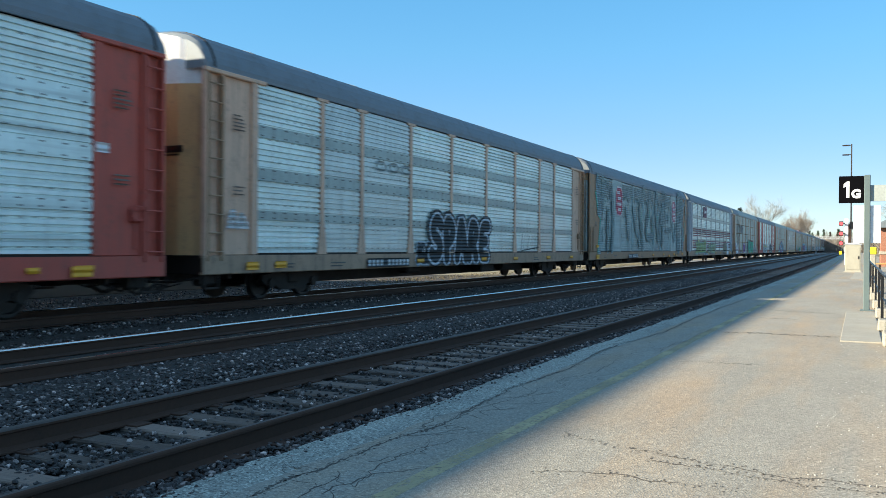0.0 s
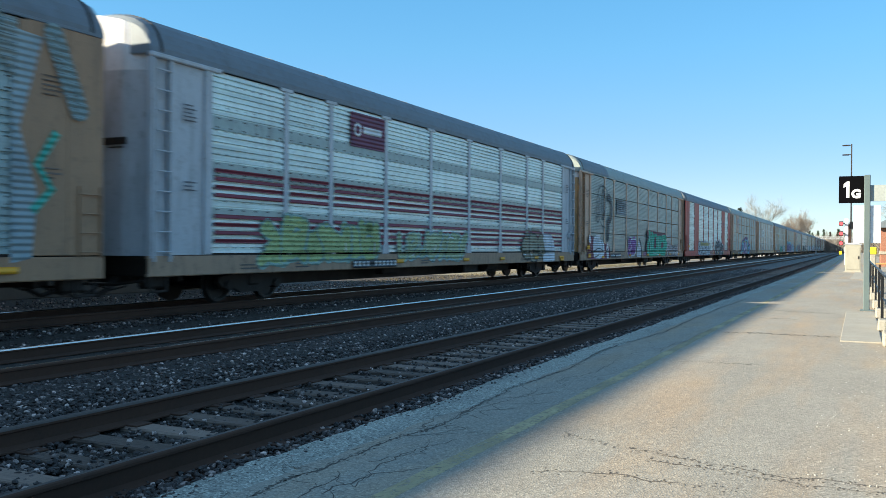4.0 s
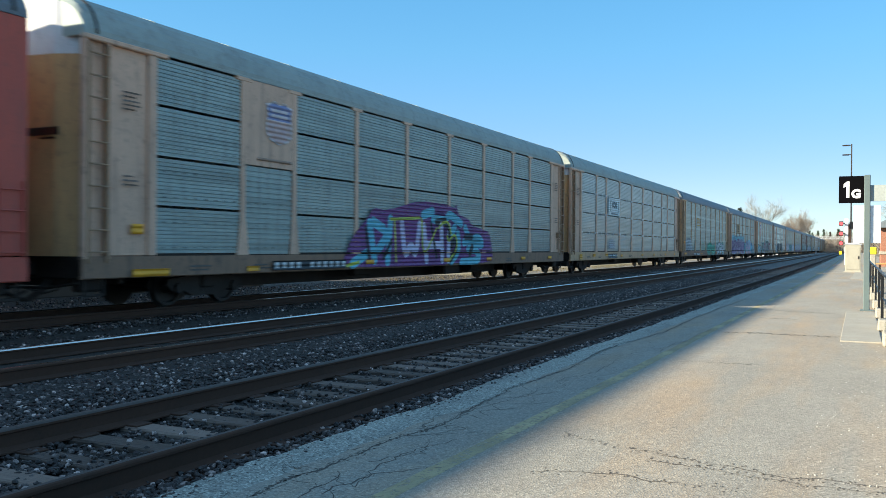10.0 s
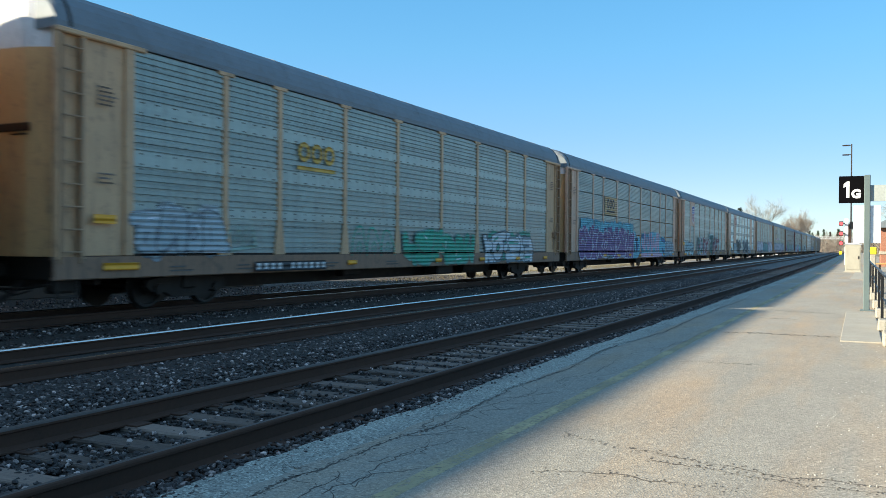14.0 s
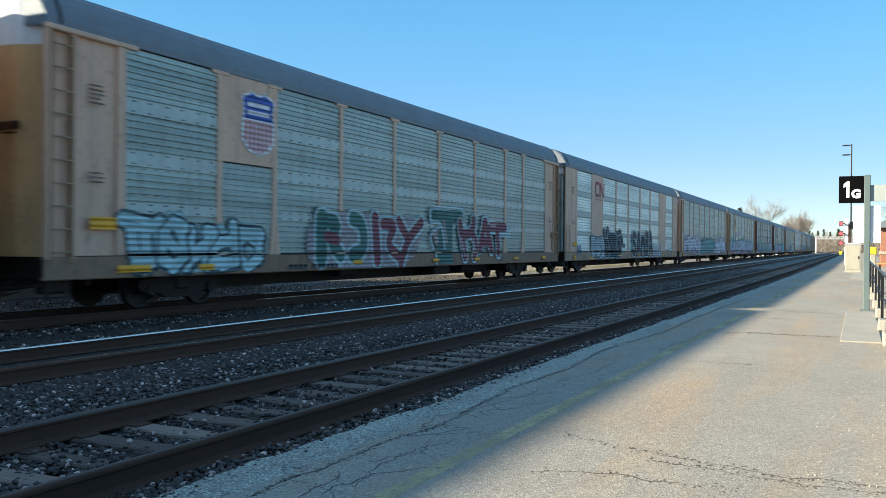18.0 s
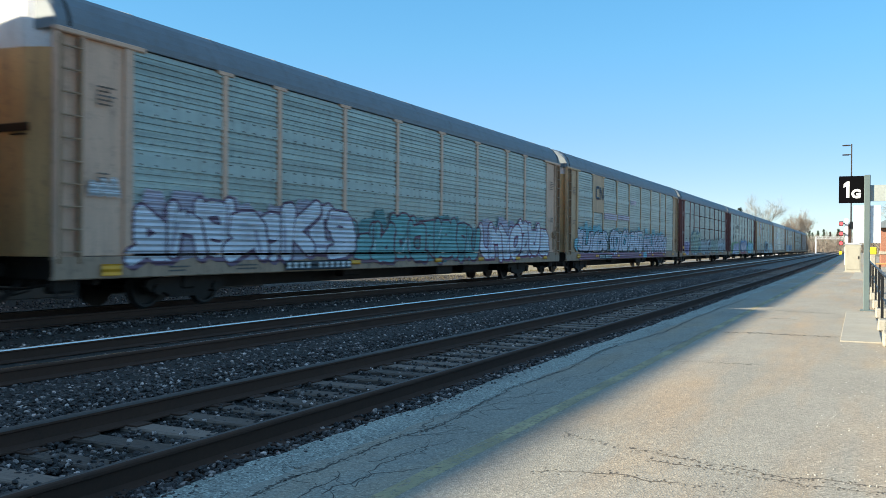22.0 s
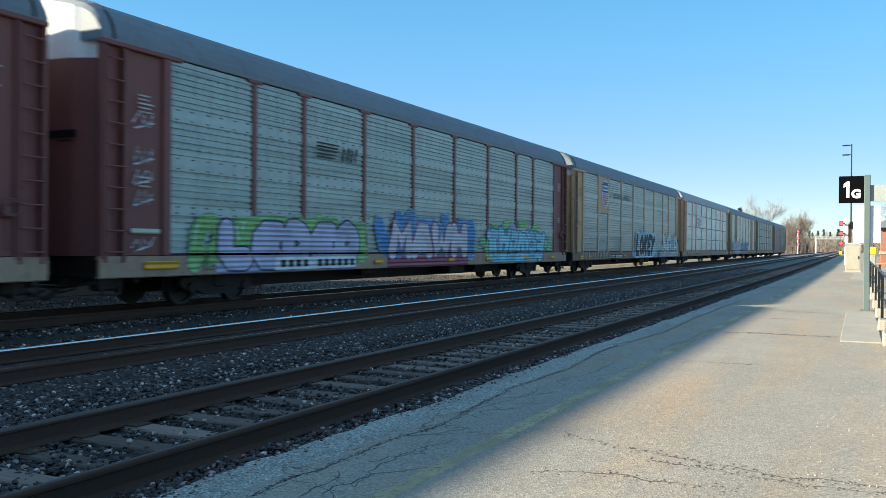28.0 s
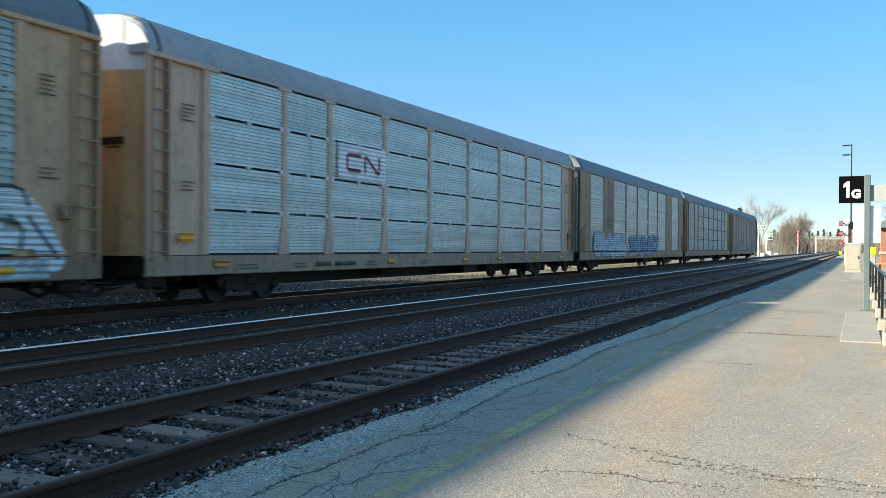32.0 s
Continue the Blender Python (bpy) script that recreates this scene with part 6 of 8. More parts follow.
    s.poly([(7.5, 3.52), (8.9, 3.52), (8.9, 3.56), (7.5, 3.56)], paint((0.10, 0.12, 0.16), 0.3), 3)
    s.done("emblem", c, "faded dark emblem strokes")

    c = cars[6]
    usual_marks(c, 106)
    shield(c, (-8.5, -7.45, 3.75, 4.8), True)
    text_lines(c, (-8.8, -7.1, 3.28, 3.45), (0.30, 0.2, 0.14), 1, 61)
    s = Sheet(1)
    s.poly(smooth_ring([(0.35, 2.5), (0.9, 2.55), (1.15, 2.35), (1.7, 2.55), (1.95, 2.85), (2.15, 2.45), (2.95, 2.35), (3.3, 2.1), (4.15, 2), (4.85, 1.9), (5.15, 1.25), (5.2, 0.75), (0.35, 0.8)], 1), spray((0.20, 0.06, 0.23), 0.36), 0)
    s.fat([(0.2, 2.25), (1.15, 2.2)], 0.3, spray((0.17, 0.50, 0.62)), 1)
    s.fat([(1.25, 2.35), (1.45, 2.45), (2.35, 2.15)], 0.3, spray((0.17, 0.50, 0.62)), 1)
    s.fat([(1.55, 1.8), (1.85, 2)], 0.3, spray((0.17, 0.50, 0.62)), 1)
    s.fat([(1.6, 0.85), (2.25, 1.25), (2.1, 1.8)], 0.3, spray((0.17, 0.50, 0.62)), 1)
    s.fat([(2.6, 1.5), (3.1, 1.6), (2.7, 2)], 0.3, spray((0.17, 0.50, 0.62)), 1)
    s.fat([(3.1, 1.6), (4.4, 1.35), (3.85, 1.75), (3.1, 1.5)], 0.3, spray((0.17, 0.50, 0.62)), 1)
    s.fat([(2.95, 1.25), (3.7, 1.25), (4.1, 0.85), (2.4, 0.8)], 0.3, spray((0.17, 0.50, 0.62)), 1)
    s.fat([(1.1, 2.15), (1.45, 1.95), (1.4, 1.6)], 0.24, spray((0.03, 0.03, 0.035)), 2)
    s.fat([(1.4, 1.25), (1.9, 1.65), (2, 1.25), (1.4, 0.85)], 0.24, spray((0.03, 0.03, 0.035)), 2)
    s.fat([(3.1, 1.1), (3.3, 1.35)], 0.24, spray((0.03, 0.03, 0.035)), 2)
    s.fat([(2.7, 1.7), (3.25, 1.7)], 0.24, spray((0.03, 0.03, 0.035)), 2)
    s.fat([(0.45, 2.15), (1.1, 2.2)], 0.24, spray((0.03, 0.03, 0.035)), 2)
    s.fat([(0.6, 1.95), (0.9, 2.15), (1.35, 2.2), (1.55, 1.8)], 0.09, spray((0.50, 0.56, 0.08)), 3)
    s.fat([(1.25, 1.7), (1.35, 1.5), (1.7, 1.75), (2, 1.7), (2.05, 1.25), (1.35, 0.85)], 0.09, spray((0.50, 0.56, 0.08)), 3)
    s.done("graffiti", c, "cyan, black and lime piece on a purple haze")
    s = Sheet(1)
    s.poly(smooth_ring([(-5.2, 0.9), (-4.7, 1.6), (-3.9, 2.15), (-3.6, 2.45), (-2.8, 2.4), (-0.75, 2.8), (1.7, 2.75), (2.3, 2.3), (2.35, 0.72), (-5.05, 0.75)], 1), spray((0.20, 0.06, 0.23), 0.36), 0)
    s.fat([(-3.8, 2), (-3.5, 0.95)], 0.3, spray((0.17, 0.50, 0.62)), 1)
    s.fat([(-3.6, 2.05), (-2.7, 1.75), (-3.3, 1.25)], 0.3, spray((0.17, 0.50, 0.62)), 1)
    s.fat([(-4.7, 0.85), (-3.9, 1.15)], 0.3, spray((0.17, 0.50, 0.62)), 1)
    s.fat([(-2.6, 2.15), (-2.75, 0.9)], 0.3, spray((0.17, 0.50, 0.62)), 1)
    s.fat([(-0.5, 2.35), (0.15, 2.5)], 0.3, spray((0.17, 0.50, 0.62)), 1)
    s.fat([(-1.9, 2.05), (-1.7, 0.95), (-1.3, 1.5), (-1, 0.95), (-0.75, 2.05)], 0.26, spray((0.60, 0.58, 0.76)), 2)
    s.fat([(-0.45, 2), (-0.25, 0.9)], 0.26, spray((0.60, 0.58, 0.76)), 2)
    s.fat([(0.8, 2.05), (0.9, 0.9)], 0.26, spray((0.60, 0.58, 0.76)), 2)
    s.fat([(-0.25, 1.4), (0.85, 1.4)], 0.26, spray((0.60, 0.58, 0.76)), 2)
    s.fat([(1.4, 2.05), (1.35, 0.9)], 0.26, spray((0.60, 0.58, 0.76)), 2)
    s.fat([(-2.35, 2.1), (-2.25, 0.9)], 0.09, spray((0.50, 0.56, 0.08)), 3)
    s.fat([(-0.6, 2.2), (-0.5, 0.9), (0.45, 1.95)], 0.09, spray((0.50, 0.56, 0.08)), 3)
    s.fat([(-2.6, 2.15), (-0.75, 2.25)], 0.09, spray((0.50, 0.56, 0.08)), 3)
    s.fat([(-5.05, 0.8), (-4.35, 0.9)], 0.09, spray((0.50, 0.56, 0.08)), 3)
    s.fat([(-3, 1), (-2.55, 1.5)], 0.14, spray((0.03, 0.03, 0.035)), 3)
    s.fat([(0.05, 2.1), (0.45, 1)], 0.14, spray((0.03, 0.03, 0.035)), 3)
    s.fat([(-4, 1.85), (-3.8, 0.9)], 0.14, spray((0.03, 0.03, 0.035)), 3)
    s.done("graffiti", c, "lilac and cyan letters with lime edges")
    number_board(c, (-8.25, -5.04, 0.75, 0.98))
    marks(c, [(-12.6, -11.63, 0.72, 0.87), (-9.18, -8.76, 0.75, 0.87)])
    bar(c, "label_plate", (-12.6, -12.3, 1.55, 1.75), paint(SIGN_YELLOW, 0.2), "yellow label")

    c = cars[7]
    usual_marks(c, 107)
    bar(c, "board", (-6.95, -4.5, 3.15, 4.13), paint((0.72, 0.77, 0.76), 0.05), "pale board", 0.0)
    three_blocks(c, (-6.2, -5.15, 3.42, 3.95), INK, False)
    s = Sheet()
    for a, d in ((-6.55, 0.14), (-4.8, -0.14)):
        s.stroke([(a + d, 3.95), (a, 3.95), (a, 3.38), (a + d, 3.38)], 0.06, paint(INK, 0.1), 5)
    s.poly([(-6.4, 3.22), (-5.0, 3.22), (-5.0, 3.29), (-6.4, 3.29)], paint((0.2, 0.22, 0.22), 0.3), 5)
    s.done("emblem", c, "dark brackets and bar")
    number_board(c, (-7.06, -5.2, 0.77, 1.02))
    marks(c, [(-12.36, -11.96, 0.76, 1.02), (-10.02, -9.61, 0.88, 1.02), (-7.61, -7.15, 0.89, 1.03)])
    outline_piece(c, (-6.8, -5.5, 1.27, 1.9), (0.48, 0.52, 0.58), 71, "pale haze of paint", (0.45, 0.5, 0.55))
    text_lines(c, (10.4, 11.0, 3.3, 4.9), (0.6, 0.5, 0.4), 6, 72)

    c = cars[8]
    usual_marks(c, 108)
    three_blocks(c, (-6.65, -4.95, 3.25, 3.98), (0.55, 0.33, 0.05))
    wild(c, (-11.85, -9.4, 1.1, 2.15), (0.40, 0.47, 0.50), (0.24, 0.27, 0.29), 81, (0.45, 0.52, 0.56), "pale round graffiti", True, 0.2)
    scribble(c, (-9.3, -8.2, 1.2, 1.8), (0.3, 0.42, 0.35), 82, "pale green tag", 0.08)
    outline_piece(c, (-4.1, -1.7, 1.1, 2.05), (0.10, 0.40, 0.28), 83, "green outlined graffiti")
    wild(c, (-1.0, 4.0, 0.75, 1.85), (0.08, 0.42, 0.27), (0.14, 0.34, 0.26), 84, None, "green graffiti", False, 0.25)
    wild(c, (5.2, 10.0, 0.75, 1.95), (0.62, 0.66, 0.68), (0.14, 0.18, 0.2), 85, (0.1, 0.36, 0.26), "white graffiti", True, 0.15)
    number_board(c, (-8.32, -5.42, 0.74, 0.97))
    marks(c, [(-12.72, -11.85, 0.86, 1.0), (-12.95, -12.43, 1.73, 1.9)])

    c = cars[9]
    usual_marks(c, 109)
    bar(c, "board", (-7.1, -4.6, 3.15, 4.14), paint((0.50, 0.33, 0.16), 0.1), "tan emblem board", 0.0)
    three_blocks(c, (-6.75, -5.05, 3.3, 4.05), INK)
    wild(c, (-11.5, -0.8, 2.0, 2.85), CYAN, (0.12, 0.30, 0.42), 91, None, "blue flames above the graffiti", False, 0.2)
    wild(c, (-11.8, -0.8, 0.72, 2.4), (0.22, 0.12, 0.27), (0.52, 0.52, 0.60), 92, (0.20, 0.10, 0.24), "purple graffiti with pale edges", True, 0.08, None, 1)
    s = Sheet(1)
    s.poly(smooth_ring([(1.45, 2.25), (2.2, 2.3), (2.75, 2.2), (4, 2.3), (4.15, 2.45), (4.9, 2.4), (6.95, 2.4), (7.2, 1.95), (7.8, 2.2), (8.85, 2), (8.9, 0.8), (7.3, 0.8), (1.45, 0.75)], 1), spray((0.17, 0.50, 0.62)), 0)
    s.fat([(1.65, 2.1), (2.2, 2.1)], 0.3, spray((0.06, 0.15, 0.30)), 1)
    s.fat([(2.75, 2.1), (2.75, 1.65)], 0.3, spray((0.06, 0.15, 0.30)), 1)
    s.fat([(3.3, 2.15), (3.4, 1.9)], 0.3, spray((0.06, 0.15, 0.30)), 1)
    s.fat([(4.15, 2.25), (4.05, 1.65)], 0.3, spray((0.06, 0.15, 0.30)), 1)
    s.fat([(7.9, 1.25), (8.6, 0.9)], 0.3, spray((0.06, 0.15, 0.30)), 1)
    s.fat([(1.6, 1.1), (1.75, 1.5)], 0.3, spray((0.06, 0.15, 0.30)), 1)
    s.fat([(7.6, 1.95), (8.7, 1.85)], 0.3, spray((0.06, 0.15, 0.30)), 1)
    s.fat([(2.45, 2.25), (2.45, 1.2)], 0.36, spray((0.60, 0.40, 0.50)), 3)
    s.fat([(1.85, 1.8), (1.8, 1.45), (2.45, 1.45)], 0.36, spray((0.60, 0.40, 0.50)), 3)
    s.fat([(3.1, 1.9), (3.15, 1.4), (3.75, 1.35), (3.75, 2.2)], 0.36, spray((0.60, 0.40, 0.50)), 3)
    s.fat([(4.35, 2.2), (4.4, 1.25)], 0.36, spray((0.60, 0.40, 0.50)), 3)
    s.fat([(4.65, 1.25), (5.2, 2.2), (5.75, 1.3)], 0.36, spray((0.60, 0.40, 0.50)), 3)
    s.fat([(4.95, 1.55), (5.65, 1.55)], 0.36, spray((0.60, 0.40, 0.50)), 3)
    s.fat([(6.1, 2.2), (6.05, 1.25)], 0.36, spray((0.60, 0.40, 0.50)), 3)
    s.fat([(6.05, 2.15), (6.8, 2.2), (6.7, 1.75), (6.15, 1.65)], 0.36, spray((0.60, 0.40, 0.50)), 3)
    s.fat([(6.7, 1.6), (6.6, 1.2)], 0.36, spray((0.60, 0.40, 0.50)), 3)
    s.poly(smooth_ring([(1.45, 1.05), (7.8, 1.05), (7.8, 0.75), (1.45, 0.75)], 1), spray((0.60, 0.40, 0.50)), 2)
    s.fat([(2.45, 1.1), (3.3, 1.15), (3.4, 0.8)], 0.14, spray((0.17, 0.50, 0.62)), 4)
    s.fat([(3.9, 1.25), (4.05, 1.5)], 0.14, spray((0.17, 0.50, 0.62)), 4)
    s.fat([(5.3, 1.9), (5.4, 1.65)], 0.14, spray((0.17, 0.50, 0.62)), 4)
    s.done("graffiti", c, "pink block letters on a blue and cyan ground")
    s = Sheet(1)
    s.poly(smooth_ring([(-1.8, 2.2), (-0.65, 2.3), (-0.1, 2.3), (0.3, 1.95), (1.2, 2), (1.25, 0.8), (-1.8, 0.72)], 1), spray((0.06, 0.15, 0.30)), 0)
    s.fat([(0.6, 1.8), (0.95, 1.85), (1, 1.25), (0.25, 0.85)], 0.42, spray((0.17, 0.50, 0.62)), 2)
    s.fat([(-0.3, 2.2), (-0.2, 1.25)], 0.42, spray((0.17, 0.50, 0.62)), 2)
    s.fat([(-0.65, 1.9), (-0.95, 1.25)], 0.42, spray((0.17, 0.50, 0.62)), 2)
    s.fat([(0.05, 0.85), (-0.85, 0.8)], 0.42, spray((0.17, 0.50, 0.62)), 2)
    s.fat([(-0.15, 1.85), (0.5, 1.85)], 0.16, spray((0.03, 0.03, 0.035)), 3)
    s.fat([(0.1, 1.65), (0.25, 1.4)], 0.16, spray((0.03, 0.03, 0.035)), 3)
    s.fat([(-0.5, 1.7), (-0.35, 1.15)], 0.16, spray((0.03, 0.03, 0.035)), 3)
    s.done("graffiti", c, "blue and cyan rounded shapes")
    wild(c, (7.3, 11.8, 0.8, 2.0), (0.35, 0.45, 0.5), (0.12, 0.24, 0.32), 95, None, "pale blue graffiti", False, 0.3)
    marks(c, [(-7.36, -6.86, 0.87, 1.01), (-4.51, -3.97, 0.88, 0.99), (-1.71, -1.18, 0.87, 1.0)])
    number_board(c, (-6.7, -5.6, 0.77, 0.97))

    c = cars[10]
    usual_marks(c, 110)
    shield(c, (-8.6, -7.35, 3.4, 4.92))
    wild(c, (-11.9, -7.9, 0.72, 2.0), (0.44, 0.62, 0.64), (0.06, 0.09, 0.10), 204, (0.36, 0.54, 0.56), "pale blue graffiti", True, 0.1, 5, 0, 0)
    s = Sheet(1)
    s.poly(smooth_ring([(0.85, 2.55), (3.25, 2.65), (3.25, 2.35), (2.45, 2.2), (2.45, 1.25), (2.55, 0.75), (1.35, 0.8), (1.2, 1.15), (1.3, 1.6), (1.5, 2.05), (0.85, 2.2)], 1), spray((0.07, 0.17, 0.145)), 1)
    s.fat([(0.8, 2.2), (0.75, 2.65), (1.45, 2.6), (3.35, 2.7), (3.4, 2.3)], 0.13, spray((0.48, 0.60, 0.60)), 3)
    s.fat([(0.8, 2.15), (1.65, 2.15), (1.85, 1.3)], 0.13, spray((0.48, 0.60, 0.60)), 3)
    s.fat([(1.05, 1.25), (0.7, 1.75), (1.45, 2)], 0.13, spray((0.48, 0.60, 0.60)), 3)
    s.fat([(1.2, 1.15), (1.3, 0.75)], 0.13, spray((0.48, 0.60, 0.60)), 3)
    s.fat([(1.8, 2.2), (2, 1.5)], 0.12, spray((0.50, 0.36, 0.36)), 2)
    s.fat([(1.15, 1.75), (1.25, 1.55)], 0.3, spray((0.50, 0.36, 0.36)), 2)
    s.done("graffiti", c, "dark green letter with a pale blue outline")
    s = Sheet(1)
    s.fat([(3.05, 2.15), (3.5, 1)], 0.52, spray((0.48, 0.60, 0.60)), 1)
    s.fat([(4.2, 2.3), (4.1, 1.85), (3.3, 1.75)], 0.52, spray((0.48, 0.60, 0.60)), 1)
    s.fat([(4.2, 1.75), (4.5, 1.35), (4.3, 1)], 0.52, spray((0.48, 0.60, 0.60)), 1)
    s.fat([(5.2, 2.3), (4.75, 1.3)], 0.52, spray((0.48, 0.60, 0.60)), 1)
    s.fat([(5.3, 2.3), (5.85, 1.25)], 0.52, spray((0.48, 0.60, 0.60)), 1)
    s.fat([(5.75, 2.1), (7.55, 1.95)], 0.52, spray((0.48, 0.60, 0.60)), 1)
    s.fat([(6.45, 2), (6.55, 1.1)], 0.52, spray((0.48, 0.60, 0.60)), 1)
    s.fat([(3.05, 2.15), (3.5, 1)], 0.36, spray((0.24, 0.06, 0.075)), 2)
    s.fat([(4.2, 2.3), (4.1, 1.85), (3.3, 1.75)], 0.36, spray((0.24, 0.06, 0.075)), 2)
    s.fat([(4.2, 1.75), (4.5, 1.35), (4.3, 1)], 0.36, spray((0.24, 0.06, 0.075)), 2)
    s.fat([(5.2, 2.25), (4.8, 1.3)], 0.36, spray((0.24, 0.06, 0.075)), 2)
    s.fat([(5.3, 2.25), (5.85, 1.25)], 0.36, spray((0.24, 0.06, 0.075)), 2)
    s.fat([(4.85, 1.55), (5.75, 1.55)], 0.36, spray((0.24, 0.06, 0.075)), 2)
    s.fat([(5.75, 2.1), (7.2, 2.1)], 0.36, spray((0.24, 0.06, 0.075)), 2)
    s.fat([(6.4, 2), (6.55, 1.15)], 0.36, spray((0.24, 0.06, 0.075)), 2)
    s.fat([(3.15, 1.65), (3.5, 1.05)], 0.12, spray((0.50, 0.36, 0.36)), 3)
    s.fat([(5.75, 2.15), (6.25, 2.15)], 0.12, spray((0.50, 0.36, 0.36)), 3)
    s.fat([(4.2, 1.6), (4.35, 1.25)], 0.12, spray((0.50, 0.36, 0.36)), 3)
    s.done("graffiti", c, "dark red letters with pale outlines")
    s = Sheet(1)
    s.poly(smooth_ring([(-6.05, 1.25), (-6, 1.8), (-5.4, 2.2), (-4.3, 2.3), (-2.85, 2.3), (0.15, 2.25), (0.35, 1.9), (-0.25, 1), (-1.4, 0.72), (-4.3, 0.72), (-5.9, 0.9)], 1), spray((0.42, 0.36, 0.37), 0.42), 0)
    s.fat([(-5.4, 2.05), (-5.4, 1.05)], 0.7, spray((0.48, 0.60, 0.60)), 1)
    s.fat([(-5.4, 2.05), (-4.55, 1.95), (-5.05, 1.55), (-4.5, 1.1)], 0.6, spray((0.48, 0.60, 0.60)), 1)
    s.fat([(-3.9, 2.1), (-3.4, 2), (-3.25, 1.25), (-3.9, 1.1)], 0.6, spray((0.48, 0.60, 0.60)), 1)
    s.fat([(-2.7, 2.15), (-2.55, 0.95)], 0.6, spray((0.48, 0.60, 0.60)), 1)
    s.fat([(-2.25, 2), (-1.45, 2), (-2.05, 1.4), (-1.3, 1.05)], 0.54, spray((0.48, 0.60, 0.60)), 1)
    s.fat([(-1.3, 2.1), (-0.75, 1.6)], 0.54, spray((0.48, 0.60, 0.60)), 1)
    s.fat([(0.15, 2.1), (-0.75, 1.55), (-1.15, 0.85)], 0.54, spray((0.48, 0.60, 0.60)), 1)
    s.fat([(-5.4, 2.05), (-5.4, 1.05)], 0.5, spray((0.07, 0.17, 0.145)), 2)
    s.fat([(-5.4, 2.05), (-4.55, 1.95), (-5.05, 1.55), (-4.5, 1.1)], 0.4, spray((0.07, 0.17, 0.145)), 2)
    s.fat([(-3.9, 2.1), (-3.4, 2), (-3.25, 1.25), (-3.9, 1.1)], 0.4, spray((0.07, 0.17, 0.145)), 2)
    s.fat([(-2.7, 2.15), (-2.55, 0.95)], 0.4, spray((0.24, 0.06, 0.075)), 2)
    s.fat([(-2.25, 2), (-1.45, 2), (-2.05, 1.4), (-1.3, 1.05)], 0.34, spray((0.24, 0.06, 0.075)), 2)
    s.fat([(-1.3, 2.1), (-0.75, 1.6)], 0.34, spray((0.24, 0.06, 0.075)), 2)
    s.fat([(0.15, 2.1), (-0.75, 1.55), (-1.15, 0.85)], 0.34, spray((0.24, 0.06, 0.075)), 2)
    s.fat([(-5.15, 1.6), (-4.65, 1.5)], 0.3, spray((0.24, 0.06, 0.075)), 3)
    s.done("graffiti", c, "dark green and red letters with a pale halo")
    marks(c, [(-12.18, -11.32, 0.81, 0.95), (-9.96, -9.49, 0.81, 0.94), (-12.84, -12.21, 1.62, 1.85)])
    number_board(c, (-6.86, -4.63, 0.72, 0.92), False)

    c = cars[11]
    usual_marks(c, 111)
    two_strokes(c, (-8.85, -7.1, 4.02, 4.81), (0.36, 0.07, 0.09))
    text_lines(c, (-8.7, -7.2, 3.82, 3.94), (0.36, 0.12, 0.12), 1, 211)
    wild(c, (-7.0, -3.2, 0.68, 2.4), (0.035, 0.04, 0.04), (0.34, 0.40, 0.40), 212, (0.04, 0.045, 0.045), "black graffiti", True, 0.08)
    bubble(c, "SAMBA", (-0.75, 4.95, 0.78, 2.46), (0.035, 0.04, 0.04), (0.58, 0.60, 0.58), None, "black bubble graffiti letters with a pale edge", 0.34)
    wild(c, (-9.4, -7.0, 0.75, 1.95), (0.42, 0.48, 0.50), (0.10, 0.13, 0.14), 213, None, "pale graffiti", False, 0.15)
    outline_piece(c, (5.1, 8.1, 0.75, 1.85), (0.62, 0.64, 0.65), 214, "white bubble graffiti", (0.42, 0.46, 0.48))
    outline_piece(c, (-12.0, -11.2, 1.0, 1.6), (0.10, 0.16, 0.2), 215, "small blue tag", (0.4, 0.46, 0.5))
    scribble(c, (9.8, 11.6, 1.2, 1.9), (0.06, 0.07, 0.08), 216, "thin dark tag")
    bar(c, "smear", (-3.2, -2.4, 1.35, 1.6), paint((0.06, 0.065, 0.07), 0.3), "dark smear")
    marks(c, [(-12.62, -12.26, 0.77, 0.98), (-9.72, -9.23, 0.72, 0.84), (-12.61, -12.08, 1.42, 1.62), (12.3, 12.7, 1.42, 1.62)])

    c = cars[12]
    usual_marks(c, 112)
    wild(c, (-11.8, -4.1, 0.98, 2.4), (0.72, 0.73, 0.78), (0.17, 0.10, 0.15), 221, (0.44, 0.40, 0.48), "white and mauve graffiti", True, 0.12)
    wild(c, (-4.1, 4.5, 0.8, 2.35), (0.20, 0.42, 0.41), (0.16, 0.07, 0.09), 222, (0.14, 0.28, 0.28), "teal and dark red graffiti", True, 0.15)
    wild(c, (4.7, 12.0, 0.85, 2.4), (0.76, 0.75, 0.79), (0.24, 0.08, 0.14), 223, (0.5, 0.46, 0.56), "white and pink graffiti", True, 0.1)
    number_board(c, (-7.14, -4.18, 0.74, 0.97))
    marks(c, [(-12.75, -12.27, 0.76, 0.98)])
    outline_piece(c, (-13.0, -12.3, 2.25, 2.6), (0.6, 0.62, 0.64), 224, "pale smear", (0.55, 0.58, 0.6))

    c = cars[13]
    usual_marks(c, 113)
    two_strokes(c, (-8.9, -7.4, 3.87, 4.6), (0.06, 0.08, 0.10))
    wild(c, (-11.9, -6.6, 1.0, 2.4), (0.68, 0.64, 0.70), (0.04, 0.04, 0.05), 231, (0.20, 0.44, 0.50), "white graffiti with black edges", True, 0.08)
